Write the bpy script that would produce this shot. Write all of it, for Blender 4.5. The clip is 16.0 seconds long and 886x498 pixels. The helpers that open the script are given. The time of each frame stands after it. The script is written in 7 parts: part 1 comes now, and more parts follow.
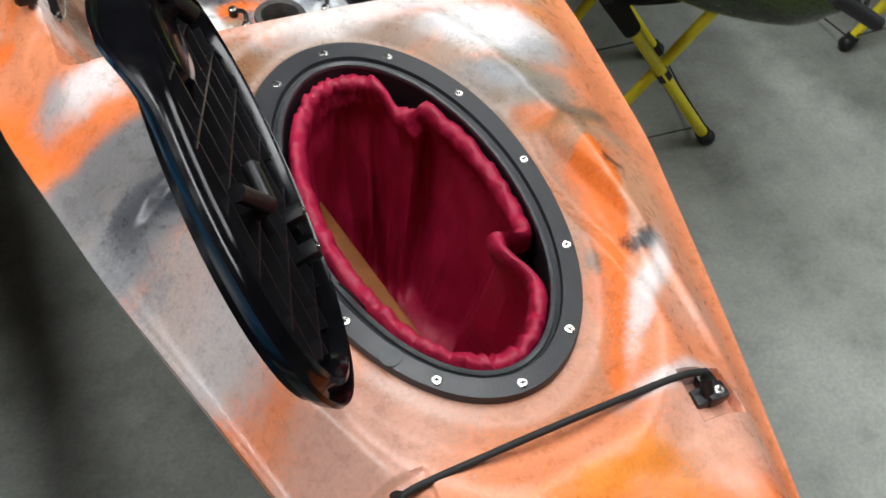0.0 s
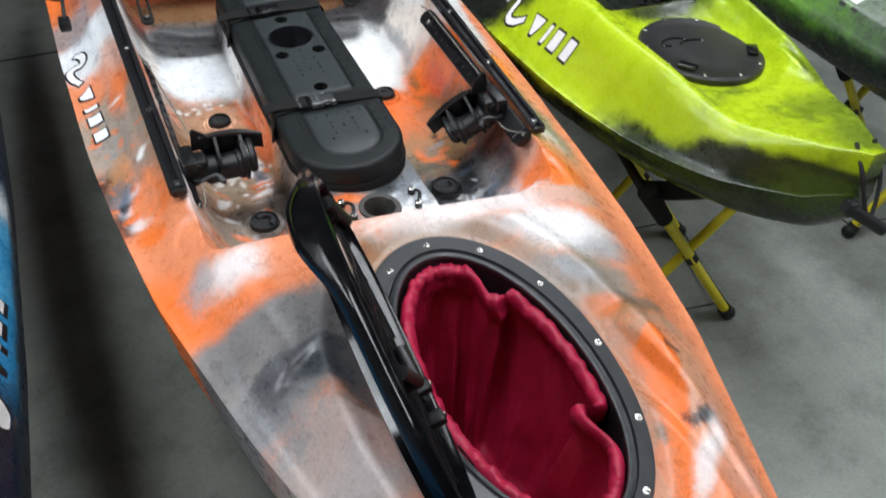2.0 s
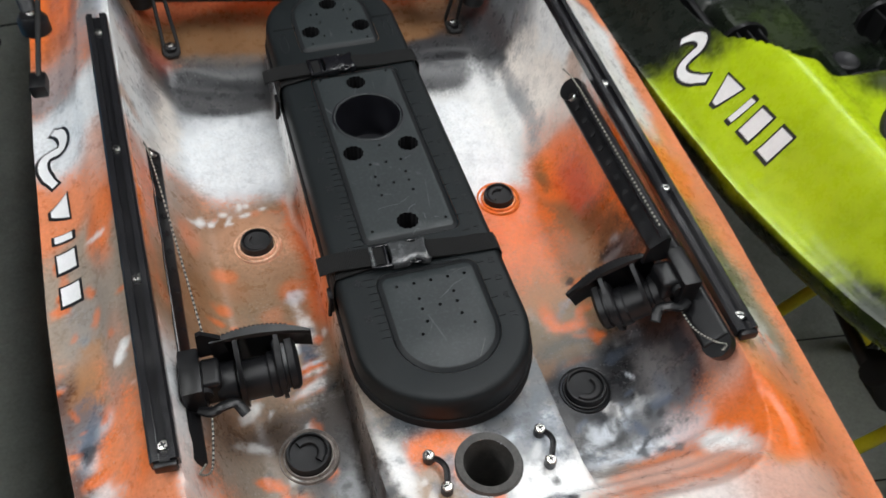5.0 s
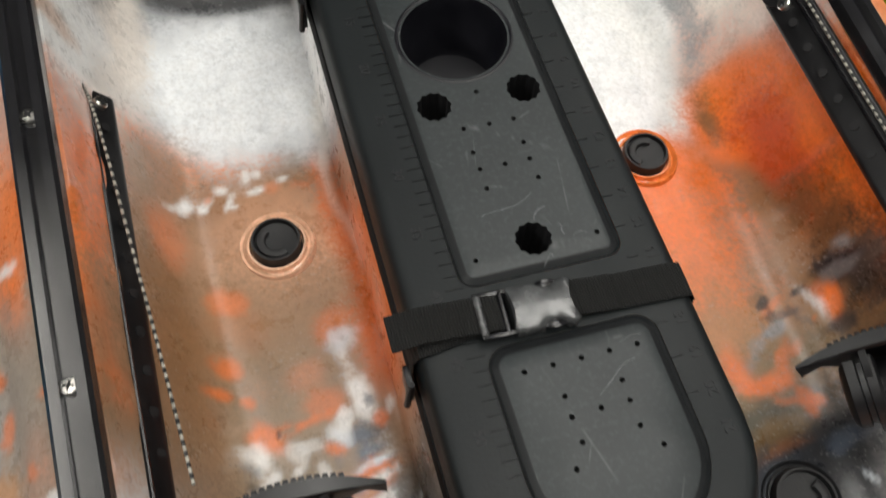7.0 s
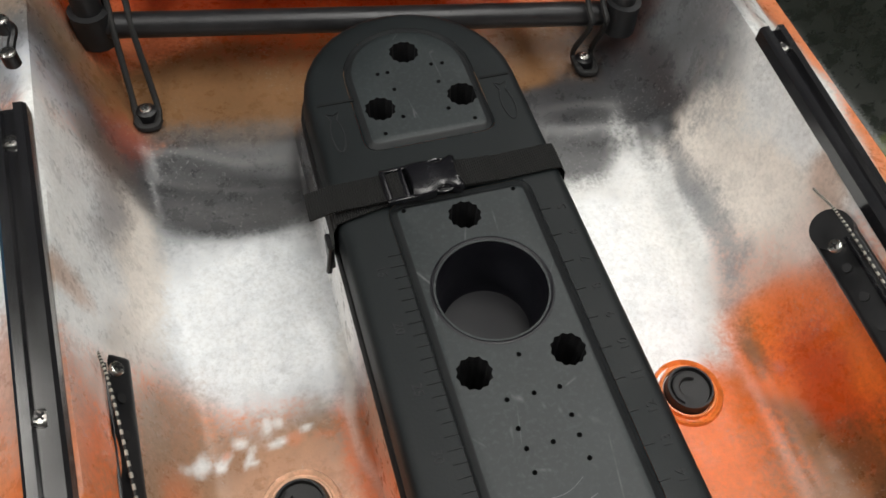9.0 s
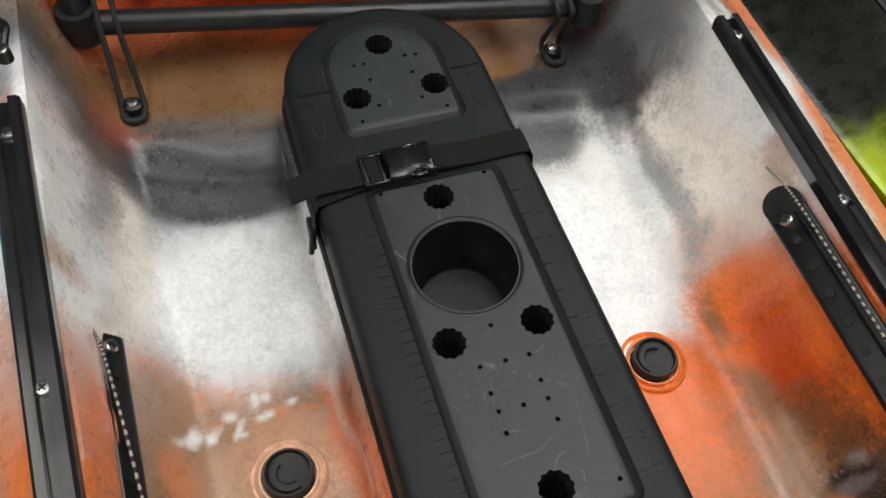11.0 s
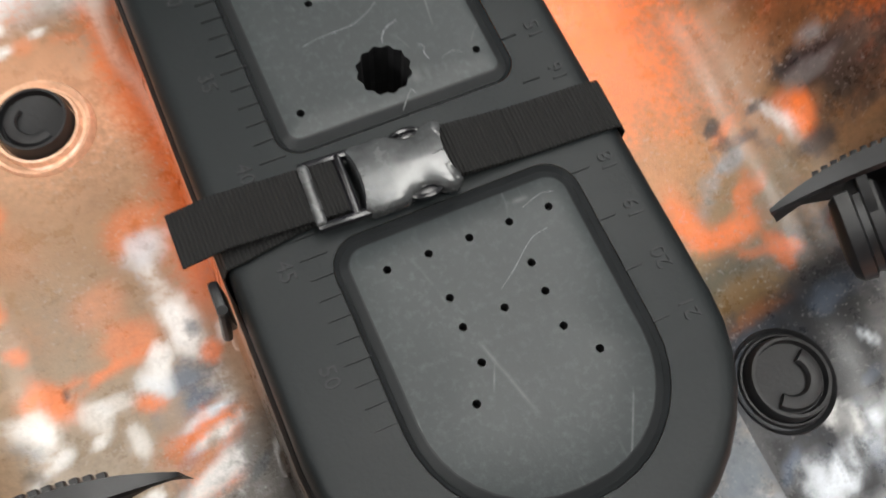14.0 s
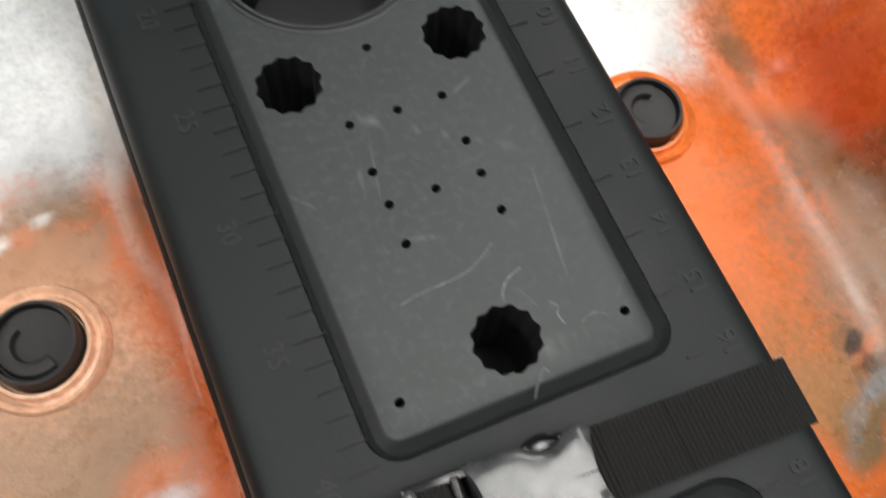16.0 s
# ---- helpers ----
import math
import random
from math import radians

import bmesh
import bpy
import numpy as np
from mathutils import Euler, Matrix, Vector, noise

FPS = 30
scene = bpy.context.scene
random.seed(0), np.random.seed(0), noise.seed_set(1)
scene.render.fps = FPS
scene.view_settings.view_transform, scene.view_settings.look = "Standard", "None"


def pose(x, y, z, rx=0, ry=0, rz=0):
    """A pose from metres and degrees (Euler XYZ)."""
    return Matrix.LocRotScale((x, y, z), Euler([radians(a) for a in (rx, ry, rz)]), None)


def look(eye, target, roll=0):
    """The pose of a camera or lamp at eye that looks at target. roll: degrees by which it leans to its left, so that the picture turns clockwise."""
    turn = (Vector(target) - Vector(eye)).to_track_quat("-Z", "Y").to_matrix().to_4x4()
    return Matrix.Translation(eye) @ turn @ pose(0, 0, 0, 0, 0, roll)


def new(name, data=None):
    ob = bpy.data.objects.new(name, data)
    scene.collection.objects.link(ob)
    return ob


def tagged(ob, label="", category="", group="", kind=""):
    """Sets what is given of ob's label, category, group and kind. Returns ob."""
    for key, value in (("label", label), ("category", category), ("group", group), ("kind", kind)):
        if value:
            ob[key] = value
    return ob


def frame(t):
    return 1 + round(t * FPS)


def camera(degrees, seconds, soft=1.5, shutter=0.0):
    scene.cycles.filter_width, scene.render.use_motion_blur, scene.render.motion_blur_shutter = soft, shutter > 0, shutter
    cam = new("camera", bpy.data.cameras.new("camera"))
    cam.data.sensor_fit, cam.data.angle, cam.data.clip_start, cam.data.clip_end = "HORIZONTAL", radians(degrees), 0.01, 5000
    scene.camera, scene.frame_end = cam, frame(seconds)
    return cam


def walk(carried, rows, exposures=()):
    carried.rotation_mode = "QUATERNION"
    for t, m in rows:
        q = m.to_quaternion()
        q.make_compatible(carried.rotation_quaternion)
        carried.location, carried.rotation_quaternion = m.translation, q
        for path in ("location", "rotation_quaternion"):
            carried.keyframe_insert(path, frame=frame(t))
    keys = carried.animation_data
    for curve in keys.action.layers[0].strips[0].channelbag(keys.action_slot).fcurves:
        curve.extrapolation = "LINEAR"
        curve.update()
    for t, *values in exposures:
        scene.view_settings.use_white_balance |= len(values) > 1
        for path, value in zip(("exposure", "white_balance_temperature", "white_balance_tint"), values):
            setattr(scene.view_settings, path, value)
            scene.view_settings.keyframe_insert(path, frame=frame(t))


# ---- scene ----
cam = camera(53.6, 16.0, soft=1.6, shutter=0.5)
PATH = [
    (0, (-0.169, -1.662, 1.388), (0.308, -0.549, -0.203), -0.2),
    (0.5, (-0.189, -1.681, 1.408), (0.317, -0.502, -0.126), 2.6),
    (1, (-0.206, -1.692, 1.453), (0.341, -0.432, -0.001), 3.5),
    (1.5, (-0.271, -1.711, 1.499), (0.325, -0.402, 0.11), 3.6),
    (2, (-0.32, -1.704, 1.555), (0.26, -0.368, 0.185), 2.0),
    (2.5, (-0.278, -1.596, 1.569), (0.238, -0.176, 0.259), 1.5),
    (3, (-0.241, -1.452, 1.546), (0.159, -0.026, 0.203), 0.5),
    (5.5, (-0.151, -0.914, 1.378), (0.212, 0.161, -0.269), 3.4),
    (6, (-0.15, -0.775, 1.267), (0.156, 0.143, -0.483), 4.0),
    (6.5, (-0.149, -0.693, 1.223), (0.141, 0.189, -0.548), 3.3),
    (7, (-0.147, -0.636, 1.215), (0.146, 0.248, -0.555), 3.5),
    (7.5, (-0.147, -0.58, 1.219), (0.148, 0.334, -0.536), 3.7),
    (8, (-0.145, -0.533, 1.218), (0.159, 0.419, -0.514), 3.2),
    (8.5, (-0.141, -0.499, 1.232), (0.177, 0.494, -0.475), 3.1),
    (9, (-0.144, -0.493, 1.244), (0.205, 0.543, -0.432), 3.6),
    (11.5, (-0.148, -0.553, 1.276), (0.244, 0.464, -0.401), 4.5),
    (12, (-0.144, -0.586, 1.28), (0.258, 0.432, -0.395), 4.8),
    (12.5, (-0.141, -0.607, 1.268), (0.26, 0.399, -0.414), 4.6),
    (13, (-0.135, -0.605, 1.187), (0.266, 0.263, -0.569), 6.3),
    (13.5, (-0.095, -0.593, 1.1), (0.276, 0.114, -0.733), 6.3),
    (14, (-0.072, -0.578, 1.041), (0.278, -0.007, -0.844), 8.5),
    (14.5, (-0.063, -0.549, 1.0), (0.287, -0.058, -0.907), 11.7),
    (15, (-0.056, -0.499, 0.985), (0.306, -0.032, -0.926), 14.1),
    (15.5, (-0.057, -0.46, 0.977), (0.342, 0.048, -0.916), 15.1),
    (16, (-0.071, -0.437, 0.98), (0.348, 0.187, -0.873), 12.0),
]
EXPOSURES = [(0.0, 0.1, 6350, 10), (1.5, 0.1, 6050, 10), (2.0, 0.02, 6100, 10), (2.5, -0.16, 6150, 10), (3.0, -0.3, 6300, 10), (5.5, -0.41, 6400, 10), (6.0, -0.45, 6750, 10), (7.0, -0.39, 6900, 10), (8.0, -0.42, 6800, 10), (8.5, -0.37, 6800, 10), (9.0, -0.42, 6800, 10),
             (12.5, -0.45, 6800, 10), (13.0, -0.53, 6900, 10), (13.5, -0.12, 7150, 10), (14.0, 0.22, 6750, 10), (14.5, 0.4, 6550, 10), (15.0, 0.3, 6650, 10), (15.5, 0.32, 6700, 10), (16.0, -0.06, 6800, 10)]
walk(cam, [(t, look(eye, target, roll)) for t, eye, target, roll in PATH], EXPOSURES)
# The first three follow reflections; the last two are added, unseen fill lamps.
LAMPS = ((0.55, -0.6, 38), (1.62, 1.1, 29), (-0.92, -0.3, 17), (-3.0, -0.9, 86), (3.0, -1.9, 36))

# ---------- world, light ----------
world = bpy.data.worlds.new("hall_world")
scene.world = world
world.use_nodes = True
world.node_tree.nodes["Background"].inputs[0].default_value = (0.55, 0.58, 0.6, 1)
world.node_tree.nodes["Background"].inputs[1].default_value = 0.018


# ---------- materials ----------
def links(mat):
    mat.use_nodes = True
    nt = mat.node_tree
    return nt, nt.nodes, nt.links, nt.nodes["Principled BSDF"]


def noise_node(nt, scale, detail=4.0, rough=0.6, vec=None):
    n = nt.nodes.new("ShaderNodeTexNoise")
    n.inputs["Scale"].default_value = scale
    n.inputs["Detail"].default_value = detail
    n.inputs["Roughness"].default_value = rough
    if vec is not None:
        nt.links.new(vec, n.inputs["Vector"])
    return n


def ramp(nt, src, stops):
    r = nt.nodes.new("ShaderNodeValToRGB")
    while len(r.color_ramp.elements) < len(stops):
        r.color_ramp.elements.new(0.5)
    for e, (p, c) in zip(r.color_ramp.elements, stops):
        e.position = p
        e.color = (*c, 1) if len(c) == 3 else c
    nt.links.new(src, r.inputs[0])
    return r


def mixer(nt, kind, fac, a, b):
    m = nt.nodes.new("ShaderNodeMix")
    m.data_type, m.blend_type = "RGBA", kind
    for sock, val in ((m.inputs[0], fac), (m.inputs[6], a), (m.inputs[7], b)):
        if isinstance(val, (int, float)):
            sock.default_value = val
        elif isinstance(val, tuple):
            sock.default_value = (*val, 1)
        else:
            nt.links.new(val, sock)
    return m.outputs[2]


def g(v):
    return (v, v, v)


def plain(name, colour, rough=0.5, metal=0.0, vary=0.25, scale=40.0, bump=0.0, fine=300.0, spec=0.5, coat=0.0):
    """A material of one base colour with mottling at two scales and fine relief."""
    mat = bpy.data.materials.new(name)
    nt, nodes, ln, bsdf = links(mat)
    tc = nodes.new("ShaderNodeTexCoord").outputs["Object"]
    n1 = noise_node(nt, scale, 5, 0.65, tc)
    n2 = noise_node(nt, fine, 3, 0.6, tc)
    lo, hi = 1 - vary, 1 + vary
    c1 = ramp(nt, n1.outputs[0], ((0.3, g(lo)), (0.7, g(min(hi, 1.6)))))
    c2 = ramp(nt, n2.outputs[0], ((0.3, g(1 - vary * 0.5)), (0.7, g(1 + vary * 0.5))))
    a = mixer(nt, "MULTIPLY", 1.0, colour, c1.outputs[0])
    b = mixer(nt, "MULTIPLY", 1.0, a, c2.outputs[0])
    ln.new(b, bsdf.inputs["Base Color"])
    rr = ramp(nt, n1.outputs[0], ((0.25, g(max(rough - 0.1, 0.04))), (0.75, g(min(rough + 0.1, 1.0)))))
    ln.new(rr.outputs[0], bsdf.inputs["Roughness"])
    bsdf.inputs["Metallic"].default_value = metal
    bsdf.inputs["Specular IOR Level"].default_value = spec
    bsdf.inputs["Coat Weight"].default_value = coat
    if bump:
        bp = nodes.new("ShaderNodeBump")
        bp.inputs["Strength"].default_value = bump
        bp.inputs["Distance"].default_value = 0.001
        ln.new(n2.outputs[0], bp.inputs["Height"])
        ln.new(bp.outputs[0], bsdf.inputs["Normal"])
    return mat


def painted(name, rough=0.29, speck=0.34, bump=0.16, frit_scale=230, edge=0.22, mottle=0.22, salty=0.24):
    """Swirled rotomoulded plastic: the moulded-in colours come from the mesh, the speckle and grain from noise."""
    mat = bpy.data.materials.new(name)
    nt, nodes, ln, bsdf = links(mat)
    at = nodes.new("ShaderNodeAttribute")
    at.attribute_name = "paint"
    tc = nodes.new("ShaderNodeTexCoord").outputs["Object"]
    under = nodes.new("ShaderNodeAttribute")
    under.attribute_name = "paint_under"
    frit = noise_node(nt, frit_scale, 5, 0.6, tc)
    pick = ramp(nt, frit.outputs[0], ((0.5 - edge, g(0.0)), (0.5 + edge, g(1.0))))
    body = mixer(nt, "MIX", pick.outputs[0], at.outputs["Color"], under.outputs["Color"])
    cloud = noise_node(nt, 14, 6, 0.7, tc)
    grain = noise_node(nt, 230, 5, 0.75, tc)
    fine = noise_node(nt, 700, 2, 0.6, tc)
    c1 = ramp(nt, cloud.outputs[0], ((0.3, (0.72, 0.72, 0.74)), (0.5, g(1.0)), (0.72, (1.22, 1.2, 1.18))))
    c2 = ramp(nt, grain.outputs[0], ((0.36, (0.62, 0.6, 0.58)), (0.5, g(1.0)), (0.66, (1.3, 1.3, 1.32))))
    base = mixer(nt, "MULTIPLY", 0.42, body, c1.outputs[0])
    base = mixer(nt, "MULTIPLY", speck, base, c2.outputs[0])
    mott = noise_node(nt, 48, 9, 0.74, tc)
    c3 = ramp(nt, mott.outputs[0], ((0.32, (0.66, 0.68, 0.70)), (0.5, g(1.0)), (0.68, (1.22, 1.17, 1.12))))
    base = mixer(nt, "MULTIPLY", mottle, base, c3.outputs[0])
    pale = ramp(nt, grain.outputs[0], ((0.62, g(0.0)), (0.80, g(0.035))))
    base = mixer(nt, "MIX", pale.outputs[0], base, (0.75, 0.7, 0.66))
    patch = ramp(nt, noise_node(nt, 11, 4, 0.6, tc).outputs[0], ((0.44, g(0.0)), (0.60, g(1.0))))
    salt = ramp(nt, noise_node(nt, 330, 2, 0.5, tc).outputs[0], ((0.60, g(0.0)), (0.70, g(salty))))
    pepper = ramp(nt, noise_node(nt, 290, 2, 0.5, tc).outputs[0], ((0.28, g(salty * 0.3)), (0.37, g(0.0))))
    base = mixer(nt, "MIX", mixer(nt, "MULTIPLY", 1.0, salt.outputs[0], patch.outputs[0]), base, (0.52, 0.51, 0.50))
    base = mixer(nt, "MIX", mixer(nt, "MULTIPLY", 1.0, pepper.outputs[0], patch.outputs[0]), base, (0.05, 0.045, 0.045))
    ln.new(base, bsdf.inputs["Base Color"])
    bsdf.inputs["Specular IOR Level"].default_value = 0.5
    rr = ramp(nt, mott.outputs[0], ((0.32, g(rough - 0.09)), (0.68, g(rough + 0.13))))
    ln.new(rr.outputs[0], bsdf.inputs["Roughness"])
    bp = nodes.new("ShaderNodeBump")
    bp.inputs["Strength"].default_value = bump
    bp.inputs["Distance"].default_value = 0.0008
    ln.new(fine.outputs[0], bp.inputs["Height"])
    b2 = nodes.new("ShaderNodeBump")
    b2.inputs["Strength"].default_value = 0.12
    b2.inputs["Distance"].default_value = 0.02
    ln.new(noise_node(nt, 9, 3, 0.5, tc).outputs[0], b2.inputs["Height"])
    ln.new(bp.outputs[0], b2.inputs["Normal"])
    ln.new(b2.outputs[0], bsdf.inputs["Normal"])
    return mat


def concrete(name):
    mat = bpy.data.materials.new(name)
    nt, nodes, ln, bsdf = links(mat)
    tc = nodes.new("ShaderNodeTexCoord").outputs["Object"]
    a = noise_node(nt, 1.6, 6, 0.65, tc)
    b = noise_node(nt, 7, 9, 0.72, tc)
    c = noise_node(nt, 120, 4, 0.7, tc)
    base = ramp(nt, a.outputs[0], ((0.3, (0.208, 0.222, 0.197)), (0.7, (0.338, 0.357, 0.322))))
    m1 = ramp(nt, b.outputs[0], ((0.28, g(0.60)), (0.5, g(1.0)), (0.72, g(1.22))))
    m2 = ramp(nt, c.outputs[0], ((0.3, g(0.85)), (0.7, g(1.12))))
    col = mixer(nt, "MULTIPLY", 1.0, base.outputs[0], m1.outputs[0])
    col = mixer(nt, "MULTIPLY", 1.0, col, m2.outputs[0])
    ln.new(col, bsdf.inputs["Base Color"])
    rr = ramp(nt, b.outputs[0], ((0.3, g(0.45)), (0.7, g(0.7))))
    ln.new(rr.outputs[0], bsdf.inputs["Roughness"])
    bp = nodes.new("ShaderNodeBump")
    bp.inputs["Strength"].default_value = 0.15
    bp.inputs["Distance"].default_value = 0.002
    ln.new(c.outputs[0], bp.inputs["Height"])
    ln.new(bp.outputs[0], bsdf.inputs["Normal"])
    return mat


def scratched(name):
    """Matt charcoal plastic with pale dust and scuff lines."""
    mat = bpy.data.materials.new(name)
    nt, nodes, ln, bsdf = links(mat)
    tc = nodes.new("ShaderNodeTexCoord").outputs["Object"]
    a = noise_node(nt, 12, 6, 0.7, tc)
    b = noise_node(nt, 260, 4, 0.7, tc)
    base = ramp(nt, a.outputs[0], ((0.25, (0.0134, 0.0180, 0.0194)), (0.75, (0.0214, 0.0282, 0.0300))))
    dust = ramp(nt, b.outputs[0], ((0.5, g(0.0)), (0.85, g(0.22))))
    col = mixer(nt, "MIX", dust.outputs[0], base.outputs[0], (0.12, 0.13, 0.14))
    for scale, thin, off in ((7.0, 0.006, 0.0), (13.0, 0.010, 0.37), (23.0, 0.012, 0.71)):
        mp = nodes.new("ShaderNodeMapping")
        mp.inputs["Location"].default_value = (off, off * 2, 0)
        mp.inputs["Rotation"].default_value = (0, 0, off * 5)
        mp.inputs["Scale"].default_value = (1.0, 0.45, 1.0)
        ln.new(tc, mp.inputs["Vector"])
        w = nodes.new("ShaderNodeTexVoronoi")
        w.feature = "DISTANCE_TO_EDGE"
        w.inputs["Scale"].default_value = scale
        ln.new(mp.outputs[0], w.inputs["Vector"])
        line = ramp(nt, w.outputs["Distance"], ((0.0, g(1.0)), (thin, g(0.0))))
        keep = ramp(nt, noise_node(nt, 14 + off * 20, 4, 0.7, mp.outputs[0]).outputs[0], ((0.55, g(0.0)), (0.72, g(0.55))))
        both = mixer(nt, "MULTIPLY", 1.0, line.outputs[0], keep.outputs[0])
        col = mixer(nt, "MIX", both, col, (0.26, 0.26, 0.26))
    ln.new(col, bsdf.inputs["Base Color"])
    bsdf.inputs["Roughness"].default_value = 0.5
    bsdf.inputs["Specular IOR Level"].default_value = 0.5
    bp = nodes.new("ShaderNodeBump")
    bp.inputs["Strength"].default_value = 0.2
    bp.inputs["Distance"].default_value = 0.0005
    ln.new(b.outputs[0], bp.inputs["Height"])
    ln.new(bp.outputs[0], bsdf.inputs["Normal"])
    return mat


def webbing(name):
    mat = bpy.data.materials.new(name)
    nt, nodes, ln, bsdf = links(mat)
    tc = nodes.new("ShaderNodeTexCoord").outputs["Object"]
    w = nodes.new("ShaderNodeTexWave")
    w.bands_direction = "X"
    w.inputs["Scale"].default_value = 165
    w.inputs["Distortion"].default_value = 0.6
    ln.new(tc, w.inputs["Vector"])
    col = ramp(nt, w.outputs[0], ((0.2, g(0.0010)), (0.8, g(0.0055))))
    ln.new(col.outputs[0], bsdf.inputs["Base Color"])
    bsdf.inputs["Roughness"].default_value = 0.85
    bp = nodes.new("ShaderNodeBump")
    bp.inputs["Strength"].default_value = 1.0
    bp.inputs["Distance"].default_value = 0.001
    ln.new(w.outputs[0], bp.inputs["Height"])
    ln.new(bp.outputs[0], bsdf.inputs["Normal"])
    return mat


def nylon(name):
    mat = bpy.data.materials.new(name)
    nt, nodes, ln, bsdf = links(mat)
    tc = nodes.new("ShaderNodeTexCoord").outputs["Object"]
    a = noise_node(nt, 18, 5, 0.6, tc)
    b = noise_node(nt, 85, 5, 0.65, tc)
    base = ramp(nt, a.outputs[0], ((0.3, (0.31, 0.007, 0.036)), (0.7, (0.46, 0.014, 0.060))))
    ln.new(base.outputs[0], bsdf.inputs["Base Color"])
    bsdf.inputs["Roughness"].default_value = 0.42
    bsdf.inputs["Specular IOR Level"].default_value = 0.35
    bp = nodes.new("ShaderNodeBump")
    bp.inputs["Strength"].default_value = 0.8
    bp.inputs["Distance"].default_value = 0.012
    crease = nodes.new("ShaderNodeTexVoronoi")
    crease.feature = "F1"
    crease.inputs["Scale"].default_value = 24
    warp = nodes.new("ShaderNodeMapping")
    warp.inputs["Scale"].default_value = (1.0, 0.8, 0.35)
    ln.new(tc, warp.inputs["Vector"])
    ln.new(warp.outputs[0], crease.inputs["Vector"])
    ln.new(crease.outputs["Distance"], bp.inputs["Height"])
    b2 = nodes.new("ShaderNodeBump")
    b2.inputs["Strength"].default_value = 0.7
    b2.inputs["Distance"].default_value = 0.003
    ln.new(b.outputs[0], b2.inputs["Height"])
    ln.new(bp.outputs[0], b2.inputs["Normal"])
    ln.new(b2.outputs[0], bsdf.inputs["Normal"])
    return mat


SWIRL = painted("swirl_plastic")
SWIRL_GREEN = painted("swirl_plastic_green", rough=0.27, speck=0.12, bump=0.1, frit_scale=40, edge=0.2, mottle=0.25, salty=0.0)
CONCRETE = concrete("concrete")
LID = plain("charcoal_plastic", (0.0062, 0.0089, 0.0100), 0.52, vary=0.14, scale=14, bump=0.16, fine=420, spec=0.30)
PANEL = scratched("dusty_charcoal_plastic")
GROOVE = plain("charcoal_groove", (0.0098, 0.0115, 0.0128), 0.58, vary=0.12, spec=0.42)
SCUFF = plain("pale_scuff", (0.105, 0.11, 0.115), 0.7, vary=0.6, scale=500)
LID_DARK = plain("charcoal_ruler", (0.0085, 0.009, 0.0098), 0.7, vary=0.1, spec=0.2)
BLACK = plain("black_plastic", (0.008, 0.008, 0.009), 0.36, vary=0.3, bump=0.1, spec=0.4)
GLOSS = plain("gloss_black_plastic", (0.008, 0.008, 0.01), 0.2, vary=0.3)
RUBBER = plain("black_rubber", (0.012, 0.0125, 0.014), 0.55, vary=0.25, bump=0.2)
RINGMAT = plain("hatch_ring_plastic", (0.022, 0.024, 0.027), 0.4, vary=0.25, bump=0.2)
# near-black: the shade inside holes, slots and the tub is put into the colour
PITCH = plain("cavity_shade", (0.004, 0.004, 0.005), 0.7, vary=0.2)
ANOD = plain("black_anodised_aluminium", (0.014, 0.014, 0.016), 0.19, vary=0.06, scale=12, spec=1.0)
STEEL = plain("stainless_steel", (0.62, 0.61, 0.58), 0.28, metal=1.0, vary=0.15)
TUBE = plain("dark_grey_tube", (0.03, 0.03, 0.032), 0.35, metal=0.4, vary=0.2)
LIDGLOSS = plain("polished_black_plastic", (0.0035, 0.0035, 0.0045), 0.12, vary=0.2, spec=0.28)
MIRRORY = plain("flat_polished_plastic", (0.008, 0.006, 0.007), 0.06, vary=0.1, spec=0.9)
TICK = plain("moulded_tick", (0.0145, 0.016, 0.0175), 0.6, vary=0.1, spec=0.3)
DIGIT = plain("moulded_digit", (0.0175, 0.019, 0.021), 0.6, vary=0.1, spec=0.35)
WEB = webbing("black_webbing")
# grey base raised to carry the lamp's sheen on the black buckle
BUCKLE = plain("sheen_buckle_plastic", (0.055, 0.058, 0.060), 0.24, vary=0.4, scale=90, spec=0.65)
NYLON = nylon("burgundy_nylon")
YELLOW = plain("yellow_powder_coat", (0.86, 0.74, 0.02), 0.38, vary=0.08)
WHITE = plain("white_vinyl", (0.8, 0.8, 0.8), 0.4, vary=0.06)
INK = plain("black_vinyl", (0.012, 0.012, 0.014), 0.4, vary=0.1)
FABRIC = plain("grey_seat_mesh", (0.62, 0.61, 0.57), 0.85, vary=0.12, scale=300, bump=0.5, fine=900)
CORD = plain("black_cord", (0.012, 0.012, 0.012), 0.7, vary=0.3, bump=0.4)
CORD_PALE = plain("pale_cord", (0.38, 0.36, 0.31), 0.7, vary=0.2)
PADMAT = plain("tan_foam", (0.25, 0.09, 0.02), 0.6, vary=0.2)
LIPMAT = plain("scupper_lip", (0.25, 0.22, 0.2), 0.5, vary=0.5, scale=60)
DRAIN = plain("drain_plastic", (0.055, 0.052, 0.048), 0.55, vary=0.5, scale=60)
LIP_DEEP = plain("scupper_lip_deep_orange", (0.80, 0.22, 0.05), 0.25, vary=0.25, scale=60)
LIP_ORANGE = plain("scupper_lip_orange", (0.80, 0.50, 0.34), 0.25, vary=0.25, scale=60)
WALLMAT = plain("grey_painted_block", (0.32, 0.31, 0.29), 0.8, vary=0.12, scale=4)
CEILMAT = plain("dark_ceiling", (0.12, 0.12, 0.12), 0.8, vary=0.15, scale=3)
STRING = plain("thin_black_line", (0.02, 0.02, 0.02), 0.6)

